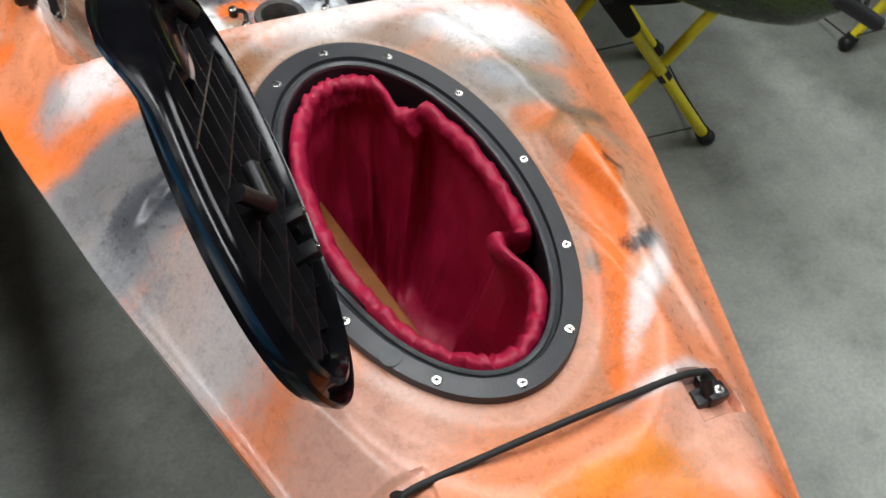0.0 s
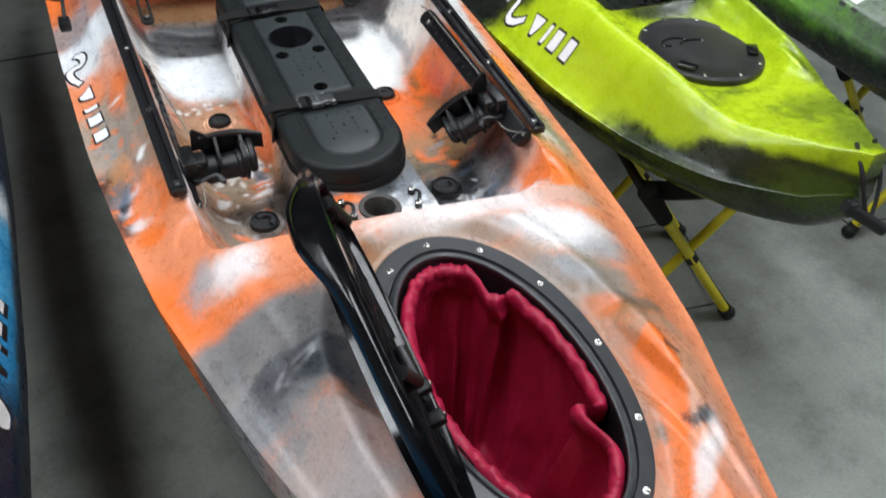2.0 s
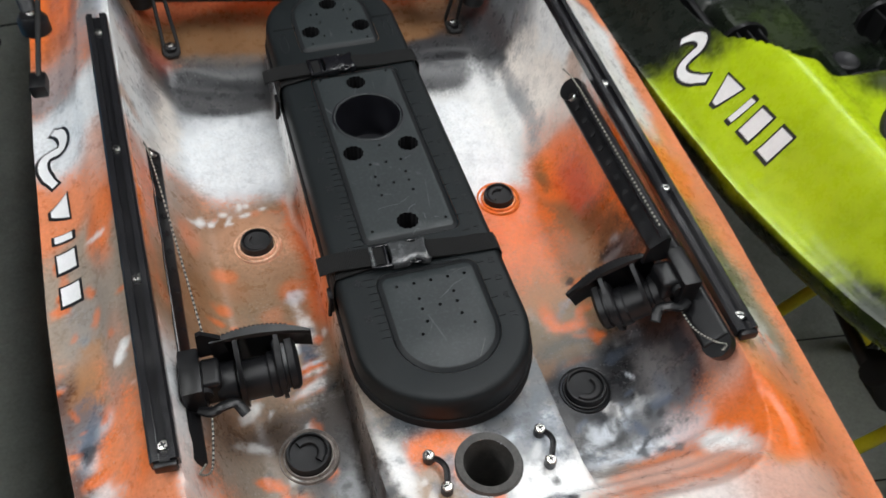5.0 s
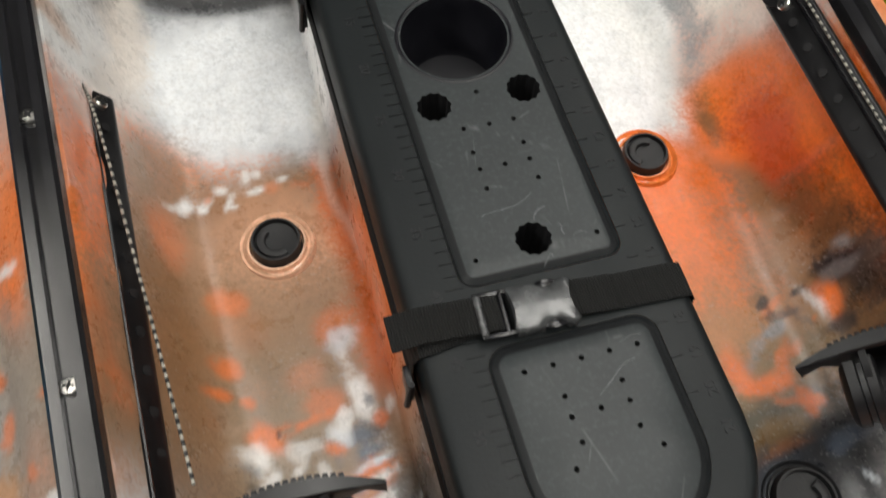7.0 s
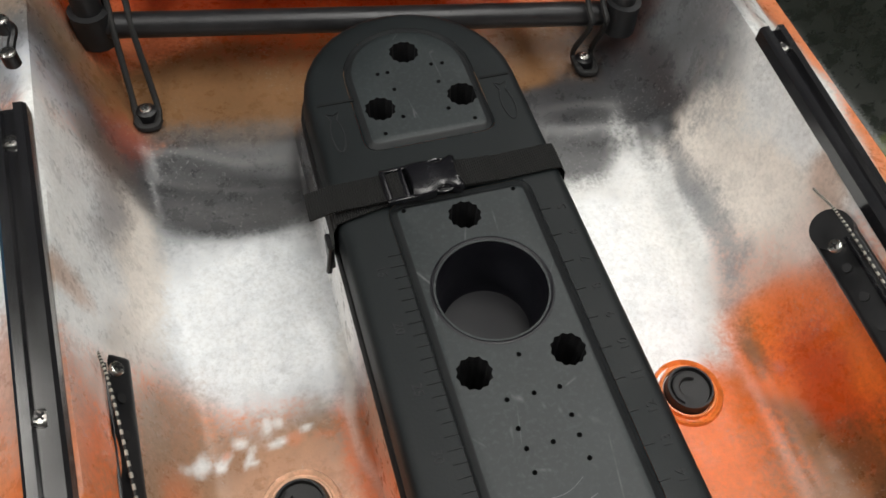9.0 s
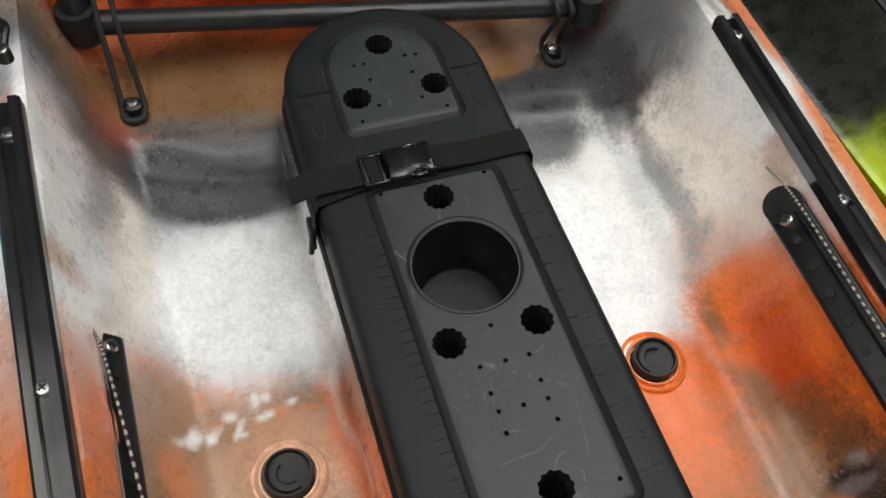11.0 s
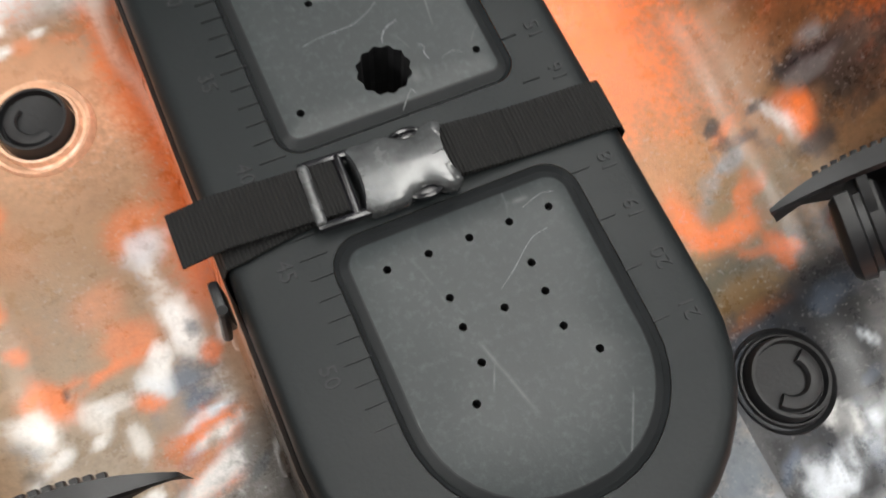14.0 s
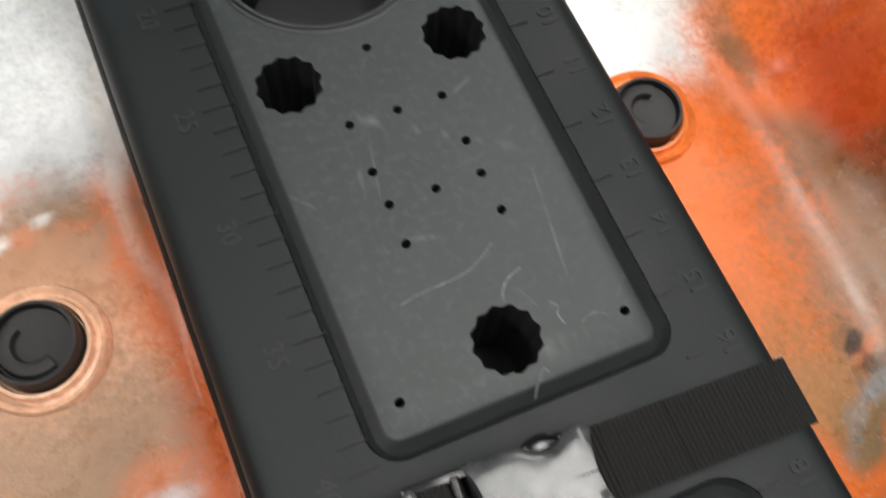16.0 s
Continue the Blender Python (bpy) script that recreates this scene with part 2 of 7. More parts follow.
LAMP = bpy.data.materials.new("lamp_diffuser")
LAMP.use_nodes = True
LAMP.node_tree.nodes["Principled BSDF"].inputs["Emission Color"].default_value = (1, 0.96, 0.9, 1)
LAMP.node_tree.nodes["Principled BSDF"].inputs["Emission Strength"].default_value = 4.0


# ---------- mesh helpers ----------
def finish(me, mats, angle=38):
    for m in mats if isinstance(mats, (list, tuple)) else (mats,):
        me.materials.append(m)
    me.shade_smooth()
    me.set_sharp_from_angle(angle=radians(angle))


def part(name, bm, mat, parent=None, label="", angle=38):
    """Links a bmesh as one mesh object under its thing or part."""
    me = bpy.data.meshes.new(name)
    bm.normal_update()
    bm.to_mesh(me)
    bm.free()
    finish(me, mat, angle)
    ob = new(name, me)
    ob.parent = parent
    return tagged(ob, label)


def thing(name, label, category, at=(0, 0, 0), group="", kind=""):
    ob = new(name)
    ob.location = at
    ob.empty_display_size = 0.05
    return tagged(ob, label, category, group, kind)


def box(bm, c, s, bevel=0.0, turn=None, seg=2):
    r = bmesh.ops.create_cube(bm, size=1.0)
    vs = r["verts"]
    m = Matrix.Translation(c) @ (turn.to_4x4() if turn is not None else Matrix()) @ Matrix.Diagonal((*s, 1))
    bmesh.ops.transform(bm, matrix=m, verts=vs)
    if bevel:
        es = list({e for v in vs for e in v.link_edges})
        bmesh.ops.bevel(bm, geom=es, offset=bevel, segments=seg, affect="EDGES", profile=0.6)
    return bm


def rod(bm, p0, p1, r, seg=14, r2=None):
    p0, p1 = Vector(p0), Vector(p1)
    d = p1 - p0
    q = d.to_track_quat("Z", "Y").to_matrix().to_4x4()
    bmesh.ops.create_cone(bm, cap_ends=True, segments=seg, radius1=r, radius2=r if r2 is None else r2, depth=d.length,
                          matrix=Matrix.Translation((p0 + p1) / 2) @ q)
    return bm


def smooth_path(pts, n=8):
    """Points on a Catmull-Rom curve through pts."""
    pts = [Vector(p) for p in pts]
    ext = [2 * pts[0] - pts[1], *pts, 2 * pts[-1] - pts[-2]]
    out = []
    for a, b, c, d in zip(ext, ext[1:], ext[2:], ext[3:]):
        for i in range(n):
            t = i / n
            out.append(0.5 * ((2 * b) + (c - a) * t + (2 * a - 5 * b + 4 * c - d) * t * t + (3 * b - a - 3 * c + d) * t ** 3))
    return out + [pts[-1]]


def pipe(bm, pts, r, seg=10, flat=1.0, stripe=0, closed=False):
    """A tube along pts. stripe: material index 1 on every other group of that many rings."""
    pts = [Vector(p) for p in pts]
    rings = []
    up = Vector((0, 0, 1))
    for i, p in enumerate(pts):
        a = pts[i - 1] if i else (pts[-1] if closed else p)
        b = pts[i + 1] if i + 1 < len(pts) else (pts[0] if closed else p)
        t = (b - a).normalized()
        n = t.cross(up)
        n = n.normalized() if n.length > 1e-4 else Vector((1, 0, 0))
        m = n.cross(t)
        rings.append([bm.verts.new(p + n * r * math.cos(k * math.tau / seg) + m * r * flat * math.sin(k * math.tau / seg)) for k in range(seg)])
    pairs = list(zip(rings, rings[1:])) + ([(rings[-1], rings[0])] if closed else [])
    for i, (ra, rb) in enumerate(pairs):
        for k in range(seg):
            f = bm.faces.new((ra[k], ra[(k + 1) % seg], rb[(k + 1) % seg], rb[k]))
            if stripe:
                f.material_index = ((i // stripe) + (k * 2 // seg)) % 2
    if not closed:
        bm.faces.new(rings[0])
        bm.faces.new(rings[-1][::-1])
    return bm


def loft(bm, loops, close=False, cap0=False, cap1=False):
    """Quads between closed loops of points."""
    rows = [[bm.verts.new(p) for p in lp] for lp in loops]
    n = len(rows[0])
    for a, b in zip(rows, rows[1:] + (rows[:1] if close else [])):
        for k in range(n):
            bm.faces.new((a[k], a[(k + 1) % n], b[(k + 1) % n], b[k]))
    if cap0:
        bm.faces.new(rows[0][::-1])
    if cap1:
        bm.faces.new(rows[-1])
    return rows


def lathe(bm, c, profile, seg=32, axis=None, top=True):
    """A turned form: profile of (radius, height) about the upright at c. top=False leaves its first ring open."""
    m = axis.to_4x4() if axis is not None else Matrix()
    loops = [[Vector(c) + m @ Vector((r * math.cos(k * math.tau / seg), r * math.sin(k * math.tau / seg), z)) for k in range(seg)] for r, z in profile]
    loft(bm, loops, cap0=top and profile[0][0] > 1e-5, cap1=profile[-1][0] > 1e-5)
    return bm


def plate(bm, outer, holes, z, depth, floor=True):
    """A flat sheet with holes whose sides go down by depth."""
    from mathutils.geometry import delaunay_2d_cdt
    pts, edges = [], []
    for lp in [outer, *holes]:
        s = len(pts)
        pts += [Vector((p[0], p[1])) for p in lp]
        edges += [(s + i, s + (i + 1) % len(lp)) for i in range(len(lp))]
    v, _, f, *_ = delaunay_2d_cdt(pts, edges, [], 1, 1e-7)

    def inside(p, lp):
        odd = False
        for (x0, y0, *_), (x1, y1, *_) in zip(lp, lp[1:] + lp[:1]):
            if (y0 > p[1]) != (y1 > p[1]) and p[0] < (x1 - x0) * (p[1] - y0) / (y1 - y0) + x0:
                odd = not odd
        return odd
    bv = [bm.verts.new((p[0], p[1], z)) for p in v]
    for tri in f:
        c = sum((v[i] for i in tri), Vector((0, 0))) / len(tri)
        if inside(c, outer) and not any(inside(c, h) for h in holes):
            face = bm.faces.new([bv[i] for i in tri])
            face.normal_update()
            if face.normal.z < 0:
                face.normal_flip()
    for h in holes:
        if depth:
            a = [bm.verts.new((p[0], p[1], z)) for p in h]
            b = [bm.verts.new((p[0], p[1], z - depth)) for p in h]
            for i in range(len(h)):
                fc = bm.faces.new((a[i], a[(i + 1) % len(h)], b[(i + 1) % len(h)], b[i]))
                fc.material_index = 1
            if floor:
                bm.faces.new(b).material_index = 1
    bmesh.ops.remove_doubles(bm, verts=bm.verts, dist=1e-6)
    return bm


def circle(x, y, r, n=16):
    return [(x + r * math.cos(i * math.tau / n), y + r * math.sin(i * math.tau / n)) for i in range(n)]


def cog(x, y, r, lobes=12):
    n = lobes * 4
    return [(x + (r + 0.0007 * math.cos(lobes * i * math.tau / n)) * math.cos(i * math.tau / n),
             y + (r + 0.0007 * math.cos(lobes * i * math.tau / n)) * math.sin(i * math.tau / n)) for i in range(n)]


def rounded(x0, y0, x1, y1, radii, n=7):
    """An outline with rounded corners; radii of the corners (x1,y1), (x0,y1), (x0,y0), (x1,y0)."""
    out = []
    for (cx, cy, a), r in zip(((x1, y1, 0), (x0, y1, 90), (x0, y0, 180), (x1, y0, 270)), radii):
        sx, sy = (-1 if cx == x1 else 1), (-1 if cy == y1 else 1)
        for i in range(n + 1):
            t = radians(a + 90 * i / n)
            out.append((cx + sx * r + r * math.cos(t), cy + sy * r + r * math.sin(t)))
    return out


def inset(lp, d):
    """A closed outline, counter-clockwise, moved inwards by d."""
    out = []
    n = len(lp)
    for i in range(n):
        a, b, c = Vector(lp[i - 1]), Vector(lp[i]), Vector(lp[(i + 1) % n])
        t = (c - a).normalized()
        out.append((b.x - t.y * d, b.y + t.x * d))
    return out


def lean_over(ob, slope=0.08):
    """A boat lying rolled in its slings: what is fixed to it sinks towards +x by this slope."""
    for child in ob.children:
        if child.type == "MESH" and child.matrix_basis == Matrix():
            for v in child.data.vertices:
                v.co.z -= slope * v.co.x
            child.data.update()
            lean_over(child, slope)
        else:
            child.matrix_basis = Matrix.Translation((0, 0, -slope * child.matrix_basis.translation.x)) @ child.matrix_basis


def sm(a, b, t):
    s = np.clip((np.asarray(t, float) - a) / (b - a), 0, 1)
    return s * s * (3 - 2 * s)


def lettering(text, size, parent, m, mat, name="number"):
    cu = bpy.data.curves.new("text", "FONT")
    cu.body, cu.size, cu.extrude, cu.align_x, cu.align_y = text, size, 0.0003, "CENTER", "CENTER"
    cu.resolution_u = 2
    tmp = new("text", cu)
    bpy.context.view_layer.update()
    me = bpy.data.meshes.new_from_object(tmp.evaluated_get(bpy.context.evaluated_depsgraph_get()))
    bpy.data.objects.remove(tmp)
    me.materials.clear()
    me.materials.append(mat)
    ob = new(name, me)
    ob.parent = parent
    ob.matrix_basis = m
    return ob


def screw_mesh():
    bm = bmesh.new()
    lathe(bm, (0, 0, 0), ((0.0055, -0.002), (0.0055, 0.0012), (0.0045, 0.0022), (0.0001, 0.0026)), 16)
    for i in (0, 1):
        box(bm, (0, 0, 0.0024), (0.0062 if i else 0.0013, 0.0013 if i else 0.0062, 0.001))
        for f in bm.faces[-6:]:
            f.material_index = 1
    me = bpy.data.meshes.new("screw")
    bm.to_mesh(me)
    bm.free()
    finish(me, (STEEL, PITCH))
    return me


SCREW = screw_mesh()


def screw(parent, at, turn=0.0, scale=1.0):
    ob = new("screw", SCREW)
    ob.parent = parent
    ob.matrix_basis = Matrix.Translation(at) @ pose(0, 0, 0, 0, 0, turn) @ Matrix.Scale(scale, 4)
    return ob


# ---------- hulls ----------
class Colours:
    """Moulded-in colours of a hull: soft-edged swirls laid one over another in the plan."""

    def __init__(self, base):
        self.base, self.swirls = base, []

    def add(self, colour, x, y, rx, ry, soft=0.35, turn=0.0, ragged=0.45, amount=1.0):
        self.swirls.append((colour, x, y, rx, ry, soft, turn, ragged, amount, 0))

    def side(self, colour, y, z, ry, rz, soft=0.35, ragged=0.45, amount=1.0, below=-0.035):
        """A swirl on the flanks, laid in the plane of length and height, below the deck's edge."""
        self.swirls.append((colour, None, (y, z), ry, rz, soft, 0.0, ragged, amount, below))

    def paint(self, co):
        """Two versions, with the swirls grown and shrunk; the material breaks one into the other with fine noise."""
        wx, wy, rg = np.zeros(len(co)), np.zeros(len(co)), np.zeros(len(co))
        for i, p in enumerate(co):
            v = Vector(p)
            a = noise.noise_vector(v * 7) * 0.022 + noise.noise_vector(v * 26) * 0.007
            wx[i], wy[i] = a.x, a.y
            rg[i] = noise.noise(v * 45) * 0.6 + noise.noise(v * 110) * 0.5
        x, y = co[:, 0] + wx, co[:, 1] + wy
        out = []
        for shift in (-0.32, 0.32):
            col = np.tile(np.array(self.base, float), (len(co), 1))
            for c, px, py, rx, ry, soft, turn, ragged, amount, below in self.swirls:
                if px is None:
                    dx, dy = y - py[0], co[:, 2] + wx - py[1]
                    amount = amount * (1 - sm(below - 0.015, below + 0.015, co[:, 2]))
                else:
                    dx, dy = x - px, y - py
                ct, st = math.cos(radians(turn)), math.sin(radians(turn))
                d = np.hypot((dx * ct + dy * st) / rx, (-dx * st + dy * ct) / ry)
                a = amount * (1 - sm(1 - soft * 0.7, 1 + soft * 0.7, d + (rg * ragged + shift) * soft))
                col += (np.array(c) - col) * a[:, None]
            out.append(col)
        return out


def hull(name, ys, half, centre, top, depth, colours, mat, parent, nx=120, hole=None, label="", section=None):
    """A hull from stations along y: a deck of heights top(x, y, u) and a round bottom under it. hole: where the deck is open."""
    n = len(ys)
    u = np.linspace(-1, 1, nx + 1)
    prof = [(0.998, 0.06), (0.985, 0.2), (0.965, 0.42), (0.92, 0.6), (0.84, 0.76), (0.66, 0.88), (0.4, 0.96), (0.0, 1.0)]
    prof = list(section or prof)
    prof = prof + [(-a, b) for a, b in prof[-2::-1]]
    m = nx + 1 + len(prof)
    w, c = half(ys), centre(ys)
    X = c[:, None] + w[:, None] * u[None, :]
    Y = np.repeat(ys[:, None], nx + 1, 1)
    Z = top(X, Y, np.repeat(u[None, :], n, 0))
    edge = Z[:, [0, -1]].mean(1)
    dp = depth(ys)
    PX = np.array([c + w * a for a, b in prof]).T
    PZ = np.array([edge - dp * b for a, b in prof]).T
    PY = np.repeat(ys[:, None], len(prof), 1)
    co = np.stack([np.concatenate([X, PX], 1), np.concatenate([Y, PY], 1), np.concatenate([Z, PZ], 1)], 2).reshape(-1, 3)
    i, k = np.meshgrid(np.arange(n - 1), np.arange(m), indexing="ij")
    k2 = (k + 1) % m
    quads = np.stack([i * m + k, i * m + k2, (i + 1) * m + k2, (i + 1) * m + k], 2).reshape(-1, 4)
    if hole is not None:
        mid = co[quads].mean(1)
        gone = hole(mid[:, 0], mid[:, 1]) & ((k.reshape(-1)) < nx)
        quads = quads[~gone]
    me = bpy.data.meshes.new(name)
    faces = quads.tolist() + [list(range(m))[::-1], [(n - 1) * m + q for q in range(m)]]
    me.from_pydata(co.tolist(), [], faces)
    for key, rgb in zip(("paint", "paint_under"), colours.paint(co)):
        at = me.color_attributes.new(key, "FLOAT_COLOR", "POINT")
        col = np.ones((len(co), 4))
        col[:, :3] = rgb
        at.data.foreach_set("color", col.reshape(-1))
    me.update()
    finish(me, mat, 50)
    ob = new(name, me)
    ob.parent = parent
    return tagged(ob, label)


def curve(*pairs):
    xs, vs = [p[0] for p in pairs], [p[1] for p in pairs]

    def f(y):
        y = np.asarray(y, float)
        lo, hi = y - 0.03, y + 0.03
        return (np.interp(lo, xs, vs) + 2 * np.interp(y, xs, vs) + np.interp(hi, xs, vs)) / 4
    return f


def mark(name, parent, corners, surface, mat, lift, n=7):
    """A flat sticker laid on a surface: a grid between four corners of the plan."""
    bm = bmesh.new()
    a, b, c, d = [Vector(p) for p in corners]
    rows = []
    for i in range(n + 1):
        s = i / n
        row = []
        for k in range(n + 1):
            t = k / n
            p = (a * (1 - t) + b * t) * (1 - s) + (d * (1 - t) + c * t) * s
            row.append(bm.verts.new((p.x, p.y, float(surface(p.x, p.y)) + lift)))
        rows.append(row)
    for r0, r1 in zip(rows, rows[1:]):
        for k in range(n):
            f = bm.faces.new((r0[k], r0[k + 1], r1[k + 1], r1[k]))
            f.normal_update()
            if f.normal.z < 0:
                f.normal_flip()
    return part(name, bm, mat, parent)


def grow(corners, d):
    c = sum((Vector(p) for p in corners), Vector((0, 0))) / 4
    out = []
    for p in corners:
        v = Vector(p) - c
        out.append(c + v * (1 + d / max(v.length, 1e-4)))
    return out


def ribbon(name, parent, line, half, longer, surface, mat, lift):
    """A band of even width along a line of the plan, laid on a surface."""
    line = [line[0] + (line[0] - line[1]).normalized() * longer, *line[1:-1], line[-1] + (line[-1] - line[-2]).normalized() * longer]
    bm = bmesh.new()
    rows = []
    for i, p in enumerate(line):
        t = (line[min(i + 1, len(line) - 1)] - line[max(i - 1, 0)]).normalized()
        w = half * (1.0 if 2 < i < len(line) - 3 else 0.8)
        row = []
        for k in (-1, -0.5, 0, 0.5, 1):
            q = p + Vector((-t.y, t.x)) * w * k
            row.append(bm.verts.new((q.x, q.y, float(surface(q.x, q.y)) + lift)))
        rows.append(row)
    for r0, r1 in zip(rows, rows[1:]):
        for k in range(4):
            f = bm.faces.new((r0[k], r0[k + 1], r1[k + 1], r1[k]))
            f.normal_update()
            if f.normal.z < 0:
                f.normal_flip()
    return part(name, bm, mat, parent)


def emblem(parent, surface, origin, along, across, height=0.042, size=1.0):
    """A maker's mark reduced to plain outlined shapes: a zigzag, a wedge, a bar and two blocks along a line."""
    o, a, c = Vector(origin), Vector(along).normalized(), Vector(across).normalized()

    def quad(s0, s1, t0=(0, 0), t1=(1, 1), slant=0.008):
        q = [(s0, t0[0]), (s1, t0[1]), (s1, t1[1]), (s0, t1[0])]
        return [o + a * size * (s + slant * t) + c * height * t for s, t in q]

    def trap(s0, s1, s2, s3):
        """Wider at the top (s0 to s1) than at the foot (s3 to s2)."""
        return [o + a * size * s + c * height * t for s, t in ((s3, 0.10), (s2, 0.10), (s1, 0.84), (s0, 0.84))]
    wave = [o + a * size * u + c * height * v for u, v in ((0.0, 0.62), (0.012, 0.95), (0.030, 1.05), (0.042, 0.86), (0.040, 0.50), (0.042, 0.16), (0.056, 0.0), (0.076, 0.10), (0.100, 0.42))]
    wave = [Vector((p.x, p.y)) for p in smooth_path([(p.x, p.y, 0) for p in wave], 4)]
    ribbon("emblem_outline", parent, wave, 0.0098, 0.0035, surface, INK, 0.0010)
    ribbon("emblem_shape", parent, wave, 0.0058, 0.0, surface, WHITE, 0.0020)
    foot, top = (0.10, 0.10), (0.84, 0.84)
    shapes = [trap(0.126, 0.168, 0.152, 0.142), quad(0.186, 0.197, foot, top),
              quad(0.218, 0.246, foot, top, 0.004), quad(0.270, 0.297, foot, top, 0.004)]
    for q in shapes:
        mark("emblem_outline", parent, grow(q, 0.0045), surface, INK, 0.0010, 4)
    for q in shapes:
        mark("emblem_shape", parent, q, surface, WHITE, 0.0020, 4)

# ---------- hall ----------
def slab(name, c, s, mat, label, category):
    bm = bmesh.new()
    box(bm, (0, 0, 0), s)
    ob = part(name, bm, mat, None, label)
    ob.location = c
    return tagged(ob, "", category, "", "structure")


floor = slab("floor", (0.5, 1.0, -0.05), (12, 14, 0.1), CONCRETE, "grey-green polished concrete slab floor with faint stains", "floor")
for jx, jy, sx, sy in ((0.5, 1.15, 12, 0.006), (0.5, -2.6, 12, 0.006), (2.9, 1.0, 0.006, 14)):
    bm = bmesh.new()
    box(bm, (jx, jy, 0.0005), (sx, sy, 0.003))
    tagged(part("floor_joint", bm, PITCH, None, "thin dark saw-cut joint in the concrete floor"), "", "floor joint", "", "structure")
slab("wall_north", (0.5, 8.1, 2.0), (12.4, 0.2, 4.2), WALLMAT, "plain grey painted block wall", "wall")
slab("wall_south", (0.5, -6.1, 2.0), (12.4, 0.2, 4.2), WALLMAT, "plain grey painted block wall", "wall")
slab("wall_east", (6.6, 1.0, 2.0), (0.2, 14, 4.2), WALLMAT, "plain grey painted block wall", "wall")
slab("wall_west", (-5.6, 1.0, 2.0), (0.2, 14, 4.2), WALLMAT, "plain grey painted block wall", "wall")
slab("ceiling", (0.5, 1.0, 4.2), (12.4, 14.4, 0.2), CEILMAT, "dark warehouse ceiling", "ceiling")


def ceiling_lamp(x, y, z, length, width, watts, colour):
    lamp = thing("ceiling_lamp", "long white fluorescent ceiling lamp, out of view, switched on", "ceiling lamp", (x, y, z), "ceiling lamps")
    bm = bmesh.new()
    box(bm, (0, 0, 0.05), (width + 0.04, length + 0.04, 0.06), 0.01)
    part("housing", bm, WHITE, lamp)
    bm = bmesh.new()
    box(bm, (0, 0, 0.018), (width, length, 0.004))
    part("diffuser", bm, LAMP, lamp)
    for ry in (-length * 0.4, length * 0.4):
        bm = bmesh.new()
        rod(bm, (0, ry, 0.07), (0, ry, 4.11 - z), 0.006, 8)
        part("hanger", bm, STEEL, lamp)
    data = bpy.data.lights.new("tube_light", "AREA")
    data.shape, data.size, data.size_y, data.energy, data.color = "RECTANGLE", width, length, watts, colour
    ob = new("tube_light", data)
    ob.location = (x, y, z - 0.004)
    return lamp


for lx, ly, lw in LAMPS:
    ceiling_lamp(lx, ly, 3.2, 2.4, 0.5, lw, (0.96, 0.985, 1.0))

# ---------- orange kayak ----------
H = 0.68
kayak = thing("kayak", "orange, white and charcoal swirled fishing kayak with open bow hatch", "kayak", (0, 0, H))
K_HALF = curve((-2.0, 0.01), (-1.93, 0.05), (-1.7, 0.12), (-1.5, 0.19), (-1.33, 0.24), (-1.2, 0.277), (-1.05, 0.32), (-0.8, 0.37), (-0.6, 0.392), (-0.4, 0.408),
               (-0.1, 0.42), (0.3, 0.425), (0.8, 0.4), (1.3, 0.3), (1.8, 0.14), (2.0, 0.02))
K_MID_LINE = curve((-2.0, 0.075), (-1.5, 0.056), (-1.33, 0.05), (-1.2, 0.044), (-1.05, 0.036), (-0.8, 0.018), (-0.5, 0.004), (-0.1, -0.003), (0.4, -0.012), (2.0, -0.05))
K_BEAM = K_HALF


def K_HALF(y):
    return K_BEAM(y) * 1.03


def K_MID(y):
    return K_MID_LINE(y) + 0.027 * K_BEAM(y)


K_DEEP = curve((-2.0, 0.03), (-1.9, 0.12), (-1.7, 0.2), (-1.4, 0.25), (-1.0, 0.275), (1.2, 0.275), (1.7, 0.2), (2.0, 0.04))
HX, HY, HTILT = 0.0345, -1.096, radians(2.4)


def hatch_uv(x, y):
    dx, dy = x - HX, y - HY
    return dx * math.cos(HTILT) + dy * math.sin(HTILT), -dx * math.sin(HTILT) + dy * math.cos(HTILT)


def wall_l(y):
    return -0.274 - (y + 0.62) * 0.042


def wall_r(y):
    return 0.309 - (y + 0.62) * 0.012


